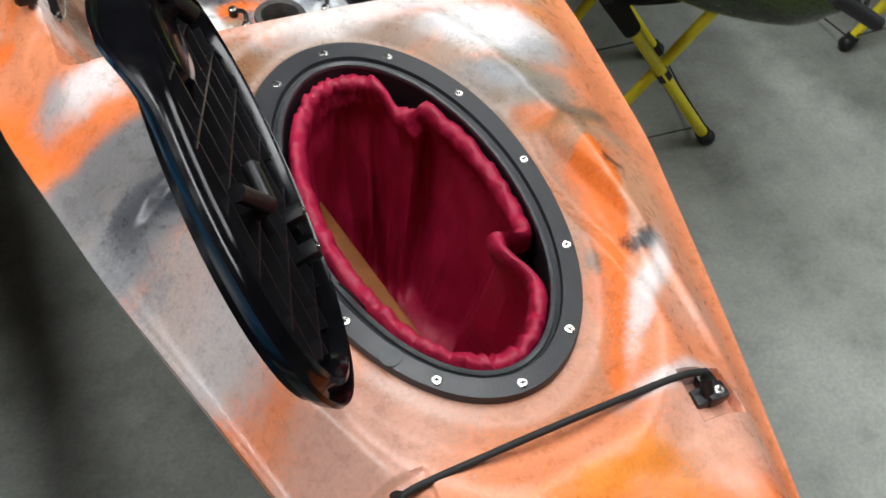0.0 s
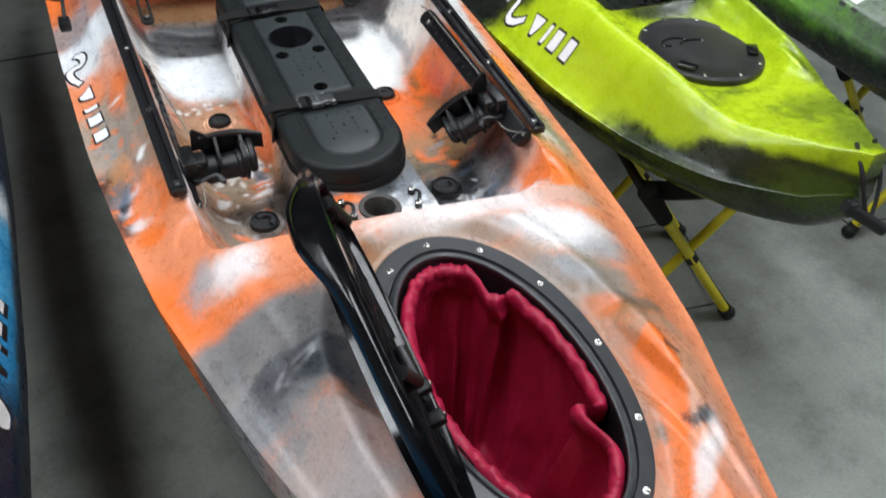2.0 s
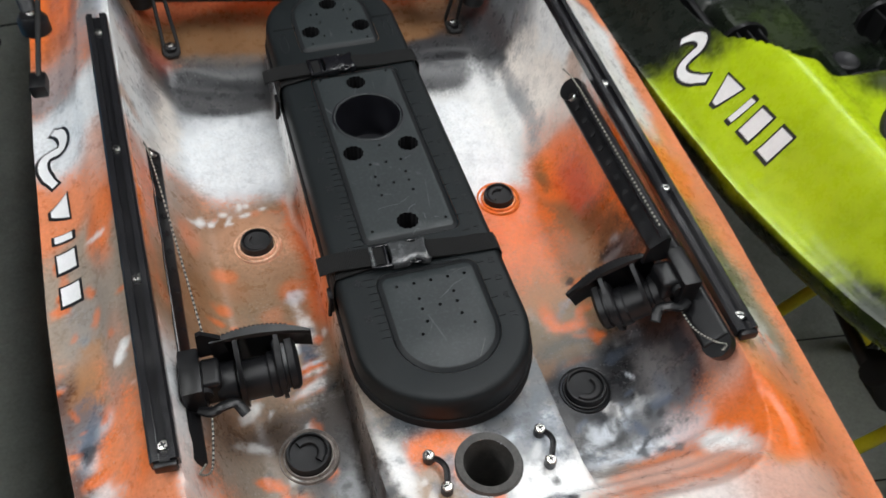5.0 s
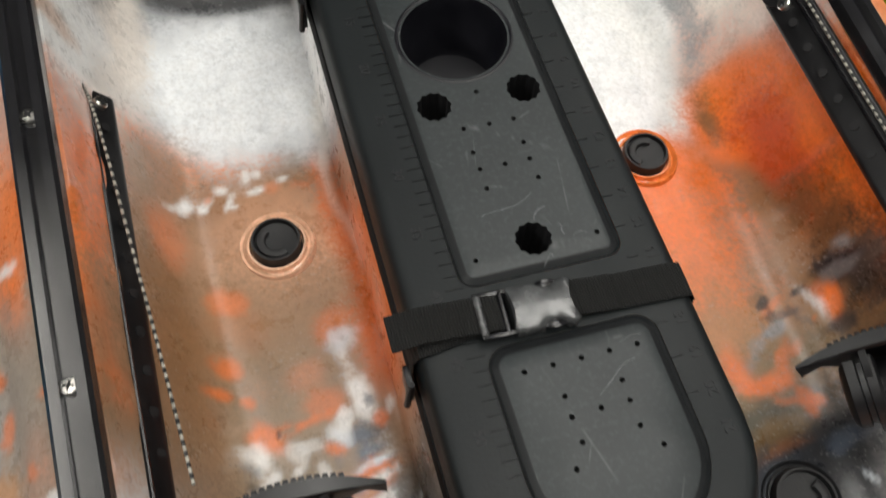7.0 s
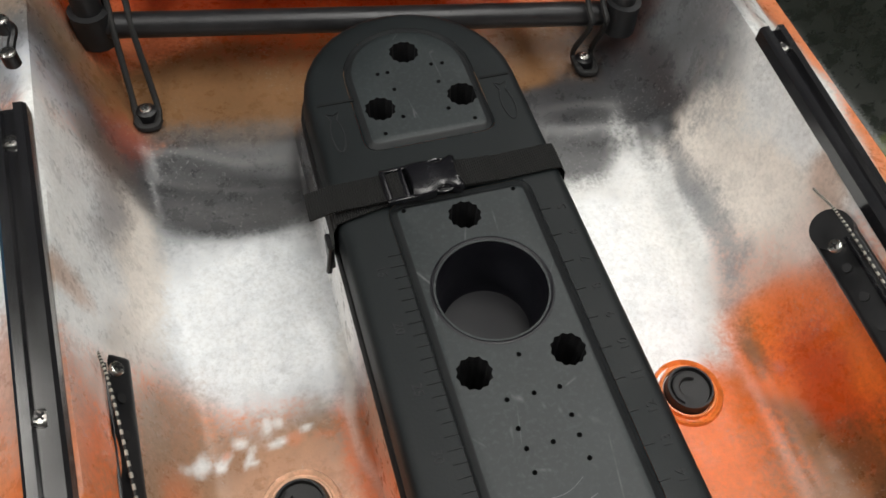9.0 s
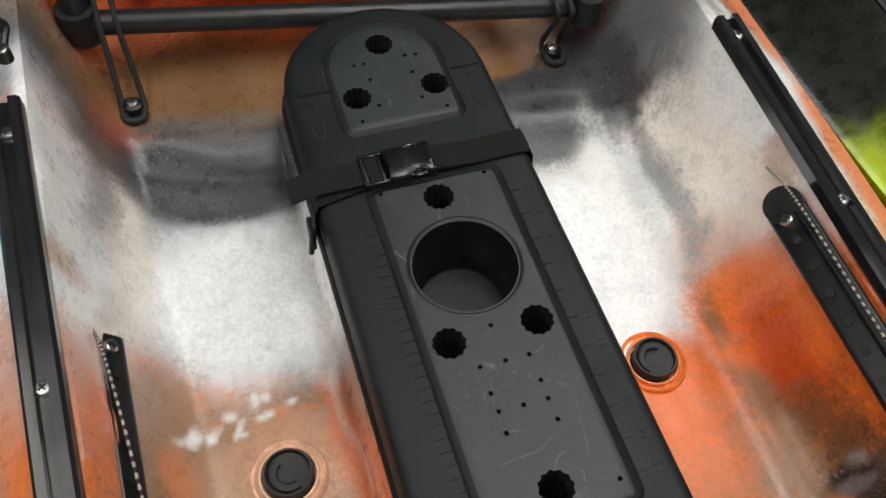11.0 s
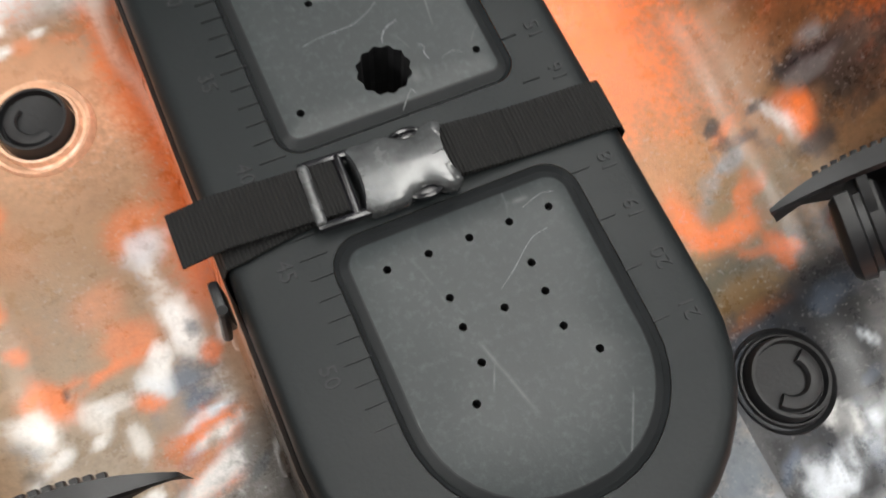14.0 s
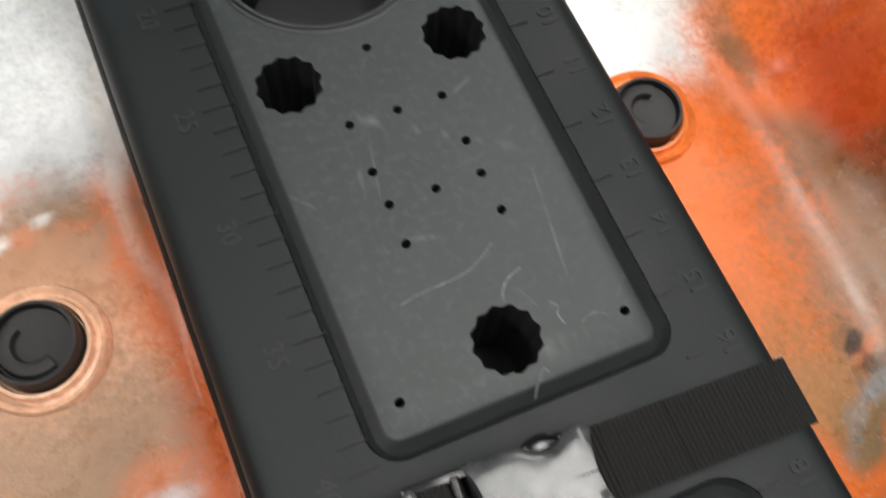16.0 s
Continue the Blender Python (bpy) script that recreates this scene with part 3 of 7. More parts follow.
def deck(x, y, u=None):
    """Height of the moulded deck, cockpit and footwells at (x, y), from the deck datum."""
    x, y = np.asarray(x, float), np.asarray(y, float)
    if u is None:
        u = (x - K_MID(y)) / K_HALF(y)
    au = np.abs(u)
    high = np.interp(y, (-2.0, -1.6, -1.36, -1.0, -0.86, -0.76, -0.66, -0.43, -0.24, -0.02, 0.4, 0.7, 2.0), (0.05, 0.035, 0.016, 0.012, 0.016, 0.019, 0.0185, 0.0225, 0.0345, 0.0485, 0.05, 0.03, 0.05))
    z = high + 0.004 * np.cos(u * 3)
    # shallow step outside the gear tracks
    z = z - 0.008 * sm(0.83, 0.87, au) * sm(-0.72, -0.6, y)
    # hatch seat and the moulded swell round it
    hu, hv = hatch_uv(x, y)
    r = np.hypot(hu / 0.157, hv / 0.268)
    swell = 0.014 * np.exp(-((r - 1.34) / 0.12) ** 2)
    z = z + swell * (1 - sm(-0.84, -0.78, y))
    seat_in = sm(1.02, 1.19, r)
    z = z * seat_in + 0.006 * (1 - seat_in)
    # side panels beside the hatch: a scooped face under a ridge
    ridge = 0.205 - 0.35 * (y + 1.22) ** 2 - 0.05 * (y + 1.22)
    span = sm(-1.44, -1.36, y) * (1 - sm(-1.1, -1.03, y))
    d = np.abs(hu) - ridge
    amp = np.where(x > HX, 1.0, 0.12)
    z = z + amp * span * (-0.012 * sm(-0.055, -0.03, d) * (1 - sm(-0.012, 0.002, d)) + 0.010 * np.exp(-((d - 0.012) / 0.030) ** 2))
    # moulded wedges behind them
    ws = (x + 0.257) / 0.134
    wu, wd = -1.007 + 0.027 * sm(0.0, 0.6, ws) - y, y - (-1.007 - 0.122 * np.clip(ws, 0, 1))
    z = z - 0.006 * sm(0.0, 0.016, wu) * sm(0.0, 0.020, wd) * sm(0.0, 0.25, ws) * (1 - sm(1.0, 1.25, ws))
    for side in (1,):
        ex, ey = x - (0.036 + side * 0.216), (y + 1.012) + side * 0.0
        z = z - 0.004 * (1 - sm(0.60, 1.10, np.hypot((ex * 0.99 + side * ey * 0.14) / 0.088, (ey * 0.99 - side * ex * 0.14) / 0.036)))
    # scoop in front of the hatch
    sc = 1 - sm(0.70, 1.02, np.hypot((hu - 0.03) / 0.125, (y + 1.56) / 0.135))
    z = z - 0.009 * sc
    # recesses of the deck fittings
    for fx, fy, fd in ((0.203, -1.411, 0.022), (-0.095, -1.412, 0.004)):
        z = z - fd * (1 - sm(0.84, 1.0, np.maximum(np.abs(x - fx) / 0.028, np.abs(y - fy) / 0.024)))
    # cockpit
    wl, wr = wall_l(y), wall_r(y)
    floor_z = np.full_like(x, -0.119)
    tread = 0.004 * sm(0.0, 0.050, y + 0.12 * (x + 0.2)) + 0.013 * sm(0.040, 0.085, y + 0.12 * (x + 0.2))
    floor_z = np.where(y > -0.06, -0.119 + tread - 0.02 * sm(0.26, 0.34, y), floor_z)
    ramp_f = 1 - sm(-0.755, -0.655, y)
    floor_z = floor_z + ramp_f * (0.05 + 0.0055 * np.sin(y * 300))
    dy = (y + 0.775) * 1.1
    wide_l = np.interp(y, (-0.6, -0.15, 0.0), (0.095, 0.076, 0.070))
    wide_r = np.interp(y, (-0.76, -0.5, -0.2, 0.0), (0.180, 0.120, 0.100, 0.092))

    def into(dx, r):
        both = (dx < r) & (dy < r)
        return np.where(both, r - np.hypot(r - dx, r - dy), np.minimum(dx, dy))
    side = np.clip(into(x - wl, 0.035) / wide_l, 0, 1)
    side_r = np.clip(into(wr - x, 0.11) / wide_r, 0, 1)
    s = 1 - np.maximum((1 - side) ** 3.1, (1 - side_r) ** 3.1)
    well = z + (floor_z - z) * s
    # raised spine down the middle, which carries the console
    mid = np.interp(y, (-0.76, -0.6, 0.1), (0.010, 0.004, -0.003))
    edge = np.abs(x - mid) - np.interp(y, (-0.76, -0.62, 0.1), (0.105, 0.101, 0.099))
    spine = (1 - sm(0.0, 0.010, edge)) * s * (1 - sm(0.03, 0.10, y))
    well = well + np.maximum(-0.05 - well, 0) * spine
    # faint moulded ribs of the footwell walls
    well = well + 0.004 * s * (1 - s) * 4 * sm(0.3, 1.0, np.sin(y * 70))
    # pocket behind the right corner
    pk = (1 - sm(0.6, 1.05, np.hypot((x - 0.292) / 0.038, (y + 0.712) / 0.062)))
    pk = np.maximum(pk, 0.6 * (1 - sm(0.6, 1.05, np.hypot((x + 0.285) / 0.03, (y + 0.72) / 0.05))))
    well = well - 0.012 * pk * (1 - s * 0.8)
    # shoulder rolling down to the gunwale
    roll = sm(0.58, 1.0, au) ** 1.75
    return well * (1 - roll) + (-0.055) * roll


COP, SLATE, OLIVE = (0.35, 0.21, 0.130), (0.185, 0.178, 0.178), (0.15, 0.095, 0.040)
O, SAL, PINK = (0.79, 0.172, 0.028), (0.70, 0.235, 0.105), (0.62, 0.37, 0.29)
PALE, GREYB, DARK = (0.68, 0.69, 0.68), (0.26, 0.272, 0.282), (0.012, 0.013, 0.016)
BRZ, TAN, YEL, DKO = (0.22, 0.115, 0.052), (0.34, 0.24, 0.165), (0.80, 0.24, 0.018), (0.55, 0.068, 0.010)
WHD = (0.72, 0.74, 0.75)
WEDGE = (0.088, 0.092, 0.104)
SMOKE = (0.050, 0.051, 0.054)
BLUED = (0.10, 0.13, 0.18)
INDIGO, ICEBLUE = (0.030, 0.036, 0.047), (0.70, 0.76, 0.82)
WHT, MUD = (0.86, 0.87, 0.86), (0.25, 0.205, 0.165)
kc = Colours(SAL)
# ground tones of the cockpit
kc.add(MUD, 0.000, -0.45, 0.285, 0.32, 0.08)
kc.add(GREYB, -0.020, -0.06, 0.30, 0.15, 0.1)
kc.add(PALE, 0.200, -0.10, 0.11, 0.16, 0.15)
kc.add((0.17, 0.085, 0.035), 0.000, 0.14, 0.30, 0.10, 0.12)
# bow deck
kc.add(O, 0.050, -1.66, 0.35, 0.20, 0.25)
kc.add(YEL, 0.090, -1.47, 0.09, 0.035, 0.5)
kc.add(O, 0.020, -1.52, 0.14, 0.05, 0.4, amount=0.7)
kc.add(PINK, 0.190, -1.45, 0.05, 0.05, 0.5, amount=0.7)
kc.add(O, -0.130, -1.27, 0.09, 0.06, 0.5, amount=0.3)
kc.add(O, -0.215, -1.245, 0.025, 0.012, 0.6)
kc.add(PINK, -0.100, -1.34, 0.09, 0.06, 0.5, amount=0.8)
kc.add(SLATE, -0.225, -0.968, 0.135, 0.098, 0.2)
kc.add(MUD, -0.270, -0.99, 0.05, 0.06, 0.8, amount=0.6)
kc.add((0.50, 0.43, 0.39), -0.215, -1.140, 0.090, 0.080, 0.35, -15, amount=0.9)
kc.add((0.62, 0.45, 0.40), -0.165, -1.15, 0.055, 0.05, 0.5, amount=0.8)
kc.add((0.30, 0.31, 0.33), -0.255, -1.03, 0.045, 0.06, 0.9, 20, ragged=1.0, amount=0.7)
kc.add((0.50, 0.47, 0.46), -0.17, -1.185, 0.060, 0.060, 0.5, 30, amount=0.7)
kc.add(GREYB, -0.275, -1.15, 0.025, 0.04, 0.7, amount=0.6)
kc.add(WEDGE, -0.165, -1.005, 0.092, 0.020, 0.2, -4)
kc.add(WEDGE, -0.150, -1.032, 0.074, 0.026, 0.2, -22)
kc.add(WEDGE, -0.132, -1.068, 0.040, 0.036, 0.3, -40, amount=0.9)
kc.add(INDIGO, -0.200, -1.020, 0.055, 0.014, 0.5, -8, amount=0.6)
kc.add(GREYB, -0.215, -1.060, 0.030, 0.014, 0.8, 40, amount=0.4)
kc.add(O, -0.145, -1.155, 0.022, 0.030, 0.5, 20, amount=0.2)
kc.add(O, -0.330, -0.835, 0.055, 0.055, 0.35)
kc.add(O, -0.260, -0.865, 0.07, 0.025, 0.5, amount=0.7)
kc.add(O, -0.350, -0.77, 0.03, 0.05, 0.5)
kc.add(WHD, -0.235, -0.805, 0.060, 0.030, 0.6, amount=0.8)
kc.add(GREYB, -0.290, -0.80, 0.018, 0.035, 0.7, amount=0.7)
kc.add(SAL, -0.110, -0.81, 0.09, 0.035, 0.4)
kc.add(BRZ, -0.055, -0.865, 0.055, 0.075, 0.35, 20, amount=0.85)
kc.add(O, -0.085, -0.93, 0.012, 0.05, 0.6, amount=0.6)
kc.add(MUD, 0.070, -0.832, 0.12, 0.030, 0.35, -12, amount=0.85)
kc.add((0.70, 0.66, 0.64), 0.130, -0.79, 0.17, 0.026, 0.6, amount=0.9)
kc.add(WHD, 0.235, -0.875, 0.095, 0.060, 0.4, -20, amount=0.9)
kc.add(GREYB, 0.285, -0.92, 0.05, 0.025, 0.6, amount=0.7)
kc.add(MUD, 0.215, -0.975, 0.080, 0.055, 0.35)
kc.add(TAN, 0.165, -0.905, 0.05, 0.025, 0.5, -30, amount=0.7)
kc.add(GREYB, 0.190, -0.94, 0.05, 0.020, 0.6, -30)
kc.add(BRZ, 0.262, -1.035, 0.050, 0.024, 0.5, 20, amount=0.9)
kc.add(O, 0.215, -1.02, 0.020, 0.018, 0.7, amount=0.7)
kc.add(TAN, 0.270, -1.075, 0.05, 0.025, 0.5, amount=0.8)
kc.add(SAL, 0.275, -1.16, 0.03, 0.08, 0.5)
kc.add(PINK, 0.245, -1.27, 0.03, 0.09, 0.5, amount=0.6)
kc.add((0.62, 0.30, 0.17), 0.275, -1.200, 0.040, 0.110, 0.4, -22)
kc.add(O, 0.236, -1.135, 0.031, 0.050, 0.10, -18, ragged=0.2)
kc.add(O, 0.207, -1.205, 0.027, 0.058, 0.10, -21, ragged=0.2)
kc.add(O, 0.177, -1.280, 0.023, 0.054, 0.10, -25, ragged=0.2)
kc.add(O, 0.140, -1.345, 0.020, 0.036, 0.12, -32, ragged=0.2)
kc.add(SAL, 0.262, -1.255, 0.022, 0.05, 0.6, -15, amount=0.8)
kc.add(DARK, 0.272, -1.130, 0.020, 0.009, 0.6, ragged=1.2)
kc.add(DARK, 0.236, -1.236, 0.017, 0.014, 0.6, 20, ragged=1.3)
kc.add(DARK, 0.182, -1.234, 0.007, 0.018, 0.7, ragged=1.3, amount=0.8)
# white streak on the ridge: a highlight painted into the deck colour
kc.add(WHD, 0.212, -1.290, 0.075, 0.011, 0.7, 49, amount=0.75)
kc.add(WHD, 0.170, -1.395, 0.045, 0.012, 0.7, amount=0.7)
# brown band round the hatch seat, with the recess's shade painted in
kc.add(MUD, 0.033, -1.096, 0.178, 0.290, 0.06, 2.4, amount=0.22)
kc.add(BRZ, 0.050, -1.060, 0.172, 0.258, 0.07, 2.4, ragged=0.2, amount=0.42)
kc.add(TAN, 0.045, -1.115, 0.166, 0.268, 0.10, 2.4, ragged=0.3, amount=0.25)
# side deck beside the tracks, from the front to the seat
kc.add(SAL, -0.330, -0.68, 0.06, 0.08, 0.5)
kc.add(O, -0.345, -0.655, 0.022, 0.022, 0.5)
kc.add(O, -0.325, -0.575, 0.035, 0.055, 0.3)
kc.add(TAN, -0.295, -0.50, 0.03, 0.08, 0.5, amount=0.8)
kc.add(DARK, -0.385, -0.51, 0.030, 0.06, 0.4, amount=0.9)
kc.add(GREYB, -0.365, -0.545, 0.02, 0.03, 0.8)
kc.add((0.34, 0.27, 0.21), -0.355, -0.38, 0.085, 0.10, 0.3)
kc.add(GREYB, -0.360, -0.42, 0.03, 0.05, 0.9, amount=0.5)
kc.add(O, -0.335, -0.31, 0.014, 0.05, 0.6, amount=0.8)
kc.add(O, -0.330, -0.45, 0.012, 0.03, 0.7, amount=0.8)
kc.add(O, -0.285, -0.30, 0.012, 0.13, 0.4, 3)
kc.add(SAL, -0.395, -0.24, 0.045, 0.06, 0.4)
kc.add(WHD, -0.365, -0.12, 0.085, 0.09, 0.3)
kc.add(PINK, -0.330, -0.20, 0.03, 0.05, 0.6)
kc.add(GREYB, -0.400, 0.0, 0.06, 0.05, 0.5, amount=0.8)
kc.add(O, -0.400, 0.29, 0.12, 0.22, 0.2)
kc.add(MUD, -0.315, 0.12, 0.045, 0.08, 0.4)
kc.add(SAL, 0.330, -0.74, 0.06, 0.07, 0.4)
kc.add(PINK, 0.285, -0.79, 0.06, 0.025, 0.5)
kc.add(O, 0.312, -0.705, 0.045, 0.055, 0.3)
kc.add(MUD, 0.359, -0.55, 0.05, 0.10, 0.4)
kc.add(SMOKE, 0.369, -0.50, 0.02, 0.07, 0.6, amount=0.8)
kc.add(WHD, 0.339, -0.60, 0.012, 0.03, 0.8, amount=0.7)
kc.add(O, 0.364, -0.33, 0.045, 0.075, 0.3)
kc.add(BRZ, 0.354, -0.42, 0.04, 0.04, 0.5)
kc.add(WHD, 0.359, -0.13, 0.06, 0.125, 0.25)
kc.add(SMOKE, 0.304, 0.12, 0.10, 0.08, 0.4)
# left footwell
kc.add(COP, -0.190, -0.40, 0.105, 0.215, 0.22)
kc.add(TAN, -0.210, -0.47, 0.06, 0.09, 0.9, amount=0.7)
kc.add(BRZ, -0.190, -0.37, 0.06, 0.05, 0.9, amount=0.4)
kc.add(BRZ, -0.175, -0.225, 0.08, 0.022, 0.8, amount=0.6)
# salmon round the plug, made paler to paint in a highlight
kc.add((0.68, 0.36, 0.22), -0.165, -0.283, 0.058, 0.056, 0.8, amount=0.9)
kc.add(O, -0.112, -0.33, 0.016, 0.13, 0.8, amount=0.9)
kc.add(DKO, -0.106, -0.36, 0.010, 0.07, 0.8, amount=0.7)
kc.add(O, -0.208, -0.335, 0.018, 0.016, 0.9, amount=0.6)
kc.add(O, -0.207, -0.395, 0.014, 0.014, 0.9, amount=0.6)
kc.add(O, -0.190, -0.452, 0.018, 0.014, 0.7, amount=0.6)
kc.add(O, -0.250, -0.42, 0.010, 0.014, 0.7, amount=0.8)
kc.add(WHT, -0.135, -0.430, 0.008, 0.022, 0.9, amount=0.8)
kc.add(WHT, -0.128, -0.465, 0.010, 0.016, 0.9, amount=0.7)
kc.add(SMOKE, -0.145, -0.472, 0.016, 0.012, 0.9, amount=0.8)
kc.add(ICEBLUE, -0.130, -0.455, 0.012, 0.022, 0.7, 10, ragged=1.2, amount=0.9)
kc.add(BLUED, -0.150, -0.478, 0.016, 0.010, 0.8, ragged=1.4, amount=0.85)
kc.add(BLUED, -0.136, -0.498, 0.020, 0.008, 0.8, 15, ragged=1.4, amount=0.8)
kc.add(ICEBLUE, -0.128, -0.510, 0.016, 0.007, 0.8, -10, ragged=1.2, amount=0.9)
kc.add(O, -0.150, -0.515, 0.030, 0.007, 0.7, 8, amount=0.7)
kc.add(ICEBLUE, -0.150, -0.535, 0.022, 0.006, 0.8, ragged=1.2, amount=0.8)
kc.add(SMOKE, -0.112, -0.520, 0.012, 0.035, 0.7, 5, amount=0.85)
kc.add(WHT, -0.205, -0.485, 0.022, 0.010, 0.9, amount=0.6)
kc.add(WHT, -0.130, -0.525, 0.022, 0.008, 0.9, amount=0.8)
kc.add(O, -0.150, -0.505, 0.02, 0.012, 0.7, amount=0.7)
kc.add(DARK, -0.185, -0.560, 0.055, 0.028, 0.5, amount=0.85)
kc.add(MUD, -0.205, -0.61, 0.05, 0.04, 0.5)
kc.add(SMOKE, -0.130, -0.590, 0.045, 0.075, 0.5, amount=0.9)
kc.add(GREYB, -0.120, -0.64, 0.02, 0.03, 0.8)
kc.add(O, -0.185, -0.635, 0.018, 0.012, 0.8, amount=0.7)
kc.add(TAN, -0.200, -0.70, 0.06, 0.05, 0.5)
kc.add((0.80, 0.83, 0.85), -0.180, -0.105, 0.105, 0.088, 0.36)
kc.add(COP, -0.245, -0.205, 0.028, 0.045, 0.7, amount=0.8)
kc.add(WHT, -0.200, -0.213, 0.006, 0.004, 0.6, ragged=1.0, amount=0.85)
kc.add(WHT, -0.172, -0.221, 0.005, 0.003, 0.6, ragged=1.0, amount=0.85)
kc.add(WHT, -0.214, -0.226, 0.005, 0.005, 0.6, ragged=1.0, amount=0.85)
kc.add(WHT, -0.152, -0.215, 0.005, 0.003, 0.6, ragged=1.0, amount=0.85)
kc.add(WHT, -0.190, -0.232, 0.004, 0.003, 0.6, ragged=1.0, amount=0.85)
kc.add(WHT, -0.285, -0.07, 0.025, 0.11, 0.3)
kc.add(PINK, -0.285, -0.19, 0.015, 0.035, 0.4)
kc.add(MUD, -0.282, -0.125, 0.012, 0.03, 0.35)
kc.add(TAN, -0.262, -0.26, 0.014, 0.09, 0.5, amount=0.8)
kc.add(BRZ, -0.262, -0.42, 0.02, 0.06, 0.5, amount=0.8)
# right footwell
kc.add(BRZ, 0.190, -0.49, 0.11, 0.10, 0.3)
kc.add(O, 0.170, -0.345, 0.095, 0.115, 0.22)
kc.add(COP, 0.170, -0.43, 0.05, 0.03, 0.9, amount=0.5)
kc.add(BRZ, 0.165, -0.46, 0.06, 0.03, 0.8, amount=0.7)
kc.add(OLIVE, 0.165, -0.500, 0.075, 0.042, 0.5, amount=0.9)
kc.add(O, 0.190, -0.465, 0.012, 0.035, 0.7, 15, amount=0.8)
kc.add(O, 0.200, -0.485, 0.024, 0.010, 0.7, amount=0.8)
kc.add(OLIVE, 0.236, -0.37, 0.014, 0.06, 0.8, amount=0.8)
kc.add(DKO, 0.272, -0.30, 0.032, 0.075, 0.25)
kc.add(O, 0.280, -0.33, 0.016, 0.13, 0.4)
kc.add(DARK, 0.260, -0.375, 0.016, 0.030, 0.9, 10, ragged=1.2, amount=0.6)
kc.add(OLIVE, 0.252, -0.33, 0.010, 0.05, 0.9, ragged=1.0, amount=0.8)
kc.add(BRZ, 0.240, -0.33, 0.012, 0.07, 0.6, amount=0.8)
kc.add(BRZ, 0.259, -0.40, 0.03, 0.04, 0.5)
kc.add(DARK, 0.264, -0.442, 0.026, 0.036, 0.6, ragged=1.0, amount=0.95)
kc.add(WHT, 0.246, -0.452, 0.004, 0.010, 0.8, ragged=1.0, amount=0.7)
kc.add(WHT, 0.276, -0.462, 0.006, 0.004, 0.8, ragged=1.0, amount=0.6)
kc.add(GREYB, 0.276, -0.43, 0.010, 0.012, 0.9, amount=0.6)
kc.add(WHT, 0.218, -0.428, 0.004, 0.014, 0.9, 20, amount=0.4)
# white floor patch, its white raised to make up for weaker light there
kc.add((0.88, 0.90, 0.91), 0.155, -0.145, 0.075, 0.112, 0.14)
kc.add(PINK, 0.262, -0.13, 0.028, 0.11, 0.3)
kc.add((0.50, 0.44, 0.39), 0.264, -0.05, 0.035, 0.08, 0.5, amount=0.9)
kc.add(WHT, 0.292, -0.10, 0.016, 0.13, 0.4)
kc.add(SAL, 0.264, -0.215, 0.03, 0.02, 0.5)
kc.add(SMOKE, 0.290, -0.500, 0.034, 0.070, 0.5, amount=0.85)
kc.add(BRZ, 0.262, -0.460, 0.030, 0.040, 0.6, amount=0.8)
kc.add(INDIGO, 0.280, -0.590, 0.026, 0.050, 0.6, amount=0.7)
kc.add(DARK, 0.185, -0.590, 0.080, 0.066, 0.25)
kc.add(BRZ, 0.135, -0.53, 0.02, 0.02, 0.6)
kc.add(GREYB, 0.249, -0.61, 0.016, 0.04, 0.8, amount=0.7)
kc.add(SMOKE, 0.264, -0.57, 0.018, 0.04, 0.7, amount=0.8)
kc.add(INDIGO, 0.205, -0.600, 0.090, 0.070, 0.3)
kc.add(INDIGO, 0.255, -0.560, 0.040, 0.060, 0.6, amount=0.8)
kc.add(SMOKE, 0.135, -0.630, 0.035, 0.050, 0.5)
kc.add(ICEBLUE, 0.180, -0.672, 0.060, 0.022, 0.45)
kc.add(ICEBLUE, 0.182, -0.634, 0.030, 0.007, 0.8, 12, ragged=1.2)
kc.add(ICEBLUE, 0.158, -0.633, 0.010, 0.010, 0.8, ragged=1.2, amount=0.8)
kc.add(ICEBLUE, 0.205, -0.622, 0.012, 0.009, 0.8, 30, ragged=1.2, amount=0.8)
kc.add(ICEBLUE, 0.210, -0.588, 0.006, 0.008, 0.9, ragged=1.2, amount=0.6)
kc.add(DARK, 0.185, -0.645, 0.030, 0.010, 0.6, 15)
kc.add(ICEBLUE, 0.245, -0.672, 0.030, 0.026, 0.6, amount=0.6)
kc.add(PINK, 0.296, -0.625, 0.016, 0.06, 0.5, amount=0.8)
kc.add(GREYB, 0.215, -0.635, 0.02, 0.018, 0.9, amount=0.7)
kc.add(O, 0.299, -0.69, 0.020, 0.03, 0.5, amount=0.8)
kc.add(WHT, 0.269, -0.72, 0.016, 0.03, 0.5)
kc.add(PINK, 0.190, -0.735, 0.08, 0.02, 0.5)
# spine and seat platform
kc.add(GREYB, 0.010, -0.67, 0.105, 0.09, 0.2)
kc.add(WHT, 0.075, -0.715, 0.05, 0.045, 0.5)
kc.add(O, -0.040, -0.650, 0.035, 0.035, 0.3)
kc.add(SAL, -0.010, -0.665, 0.03, 0.03, 0.5)
kc.add(TAN, -0.060, -0.70, 0.03, 0.04, 0.5)
kc.add(SAL, -0.020, -0.745, 0.05, 0.025, 0.5)
kc.add(WHT, -0.083, -0.65, 0.012, 0.05, 0.6, amount=0.8)
kc.add(DARK, 0.062, -0.625, 0.045, 0.018, 0.5)
kc.add(ICEBLUE, 0.097, -0.640, 0.012, 0.030, 0.6, -8, amount=0.9)
kc.add(ICEBLUE, 0.094, -0.668, 0.016, 0.024, 0.6, amount=0.9)
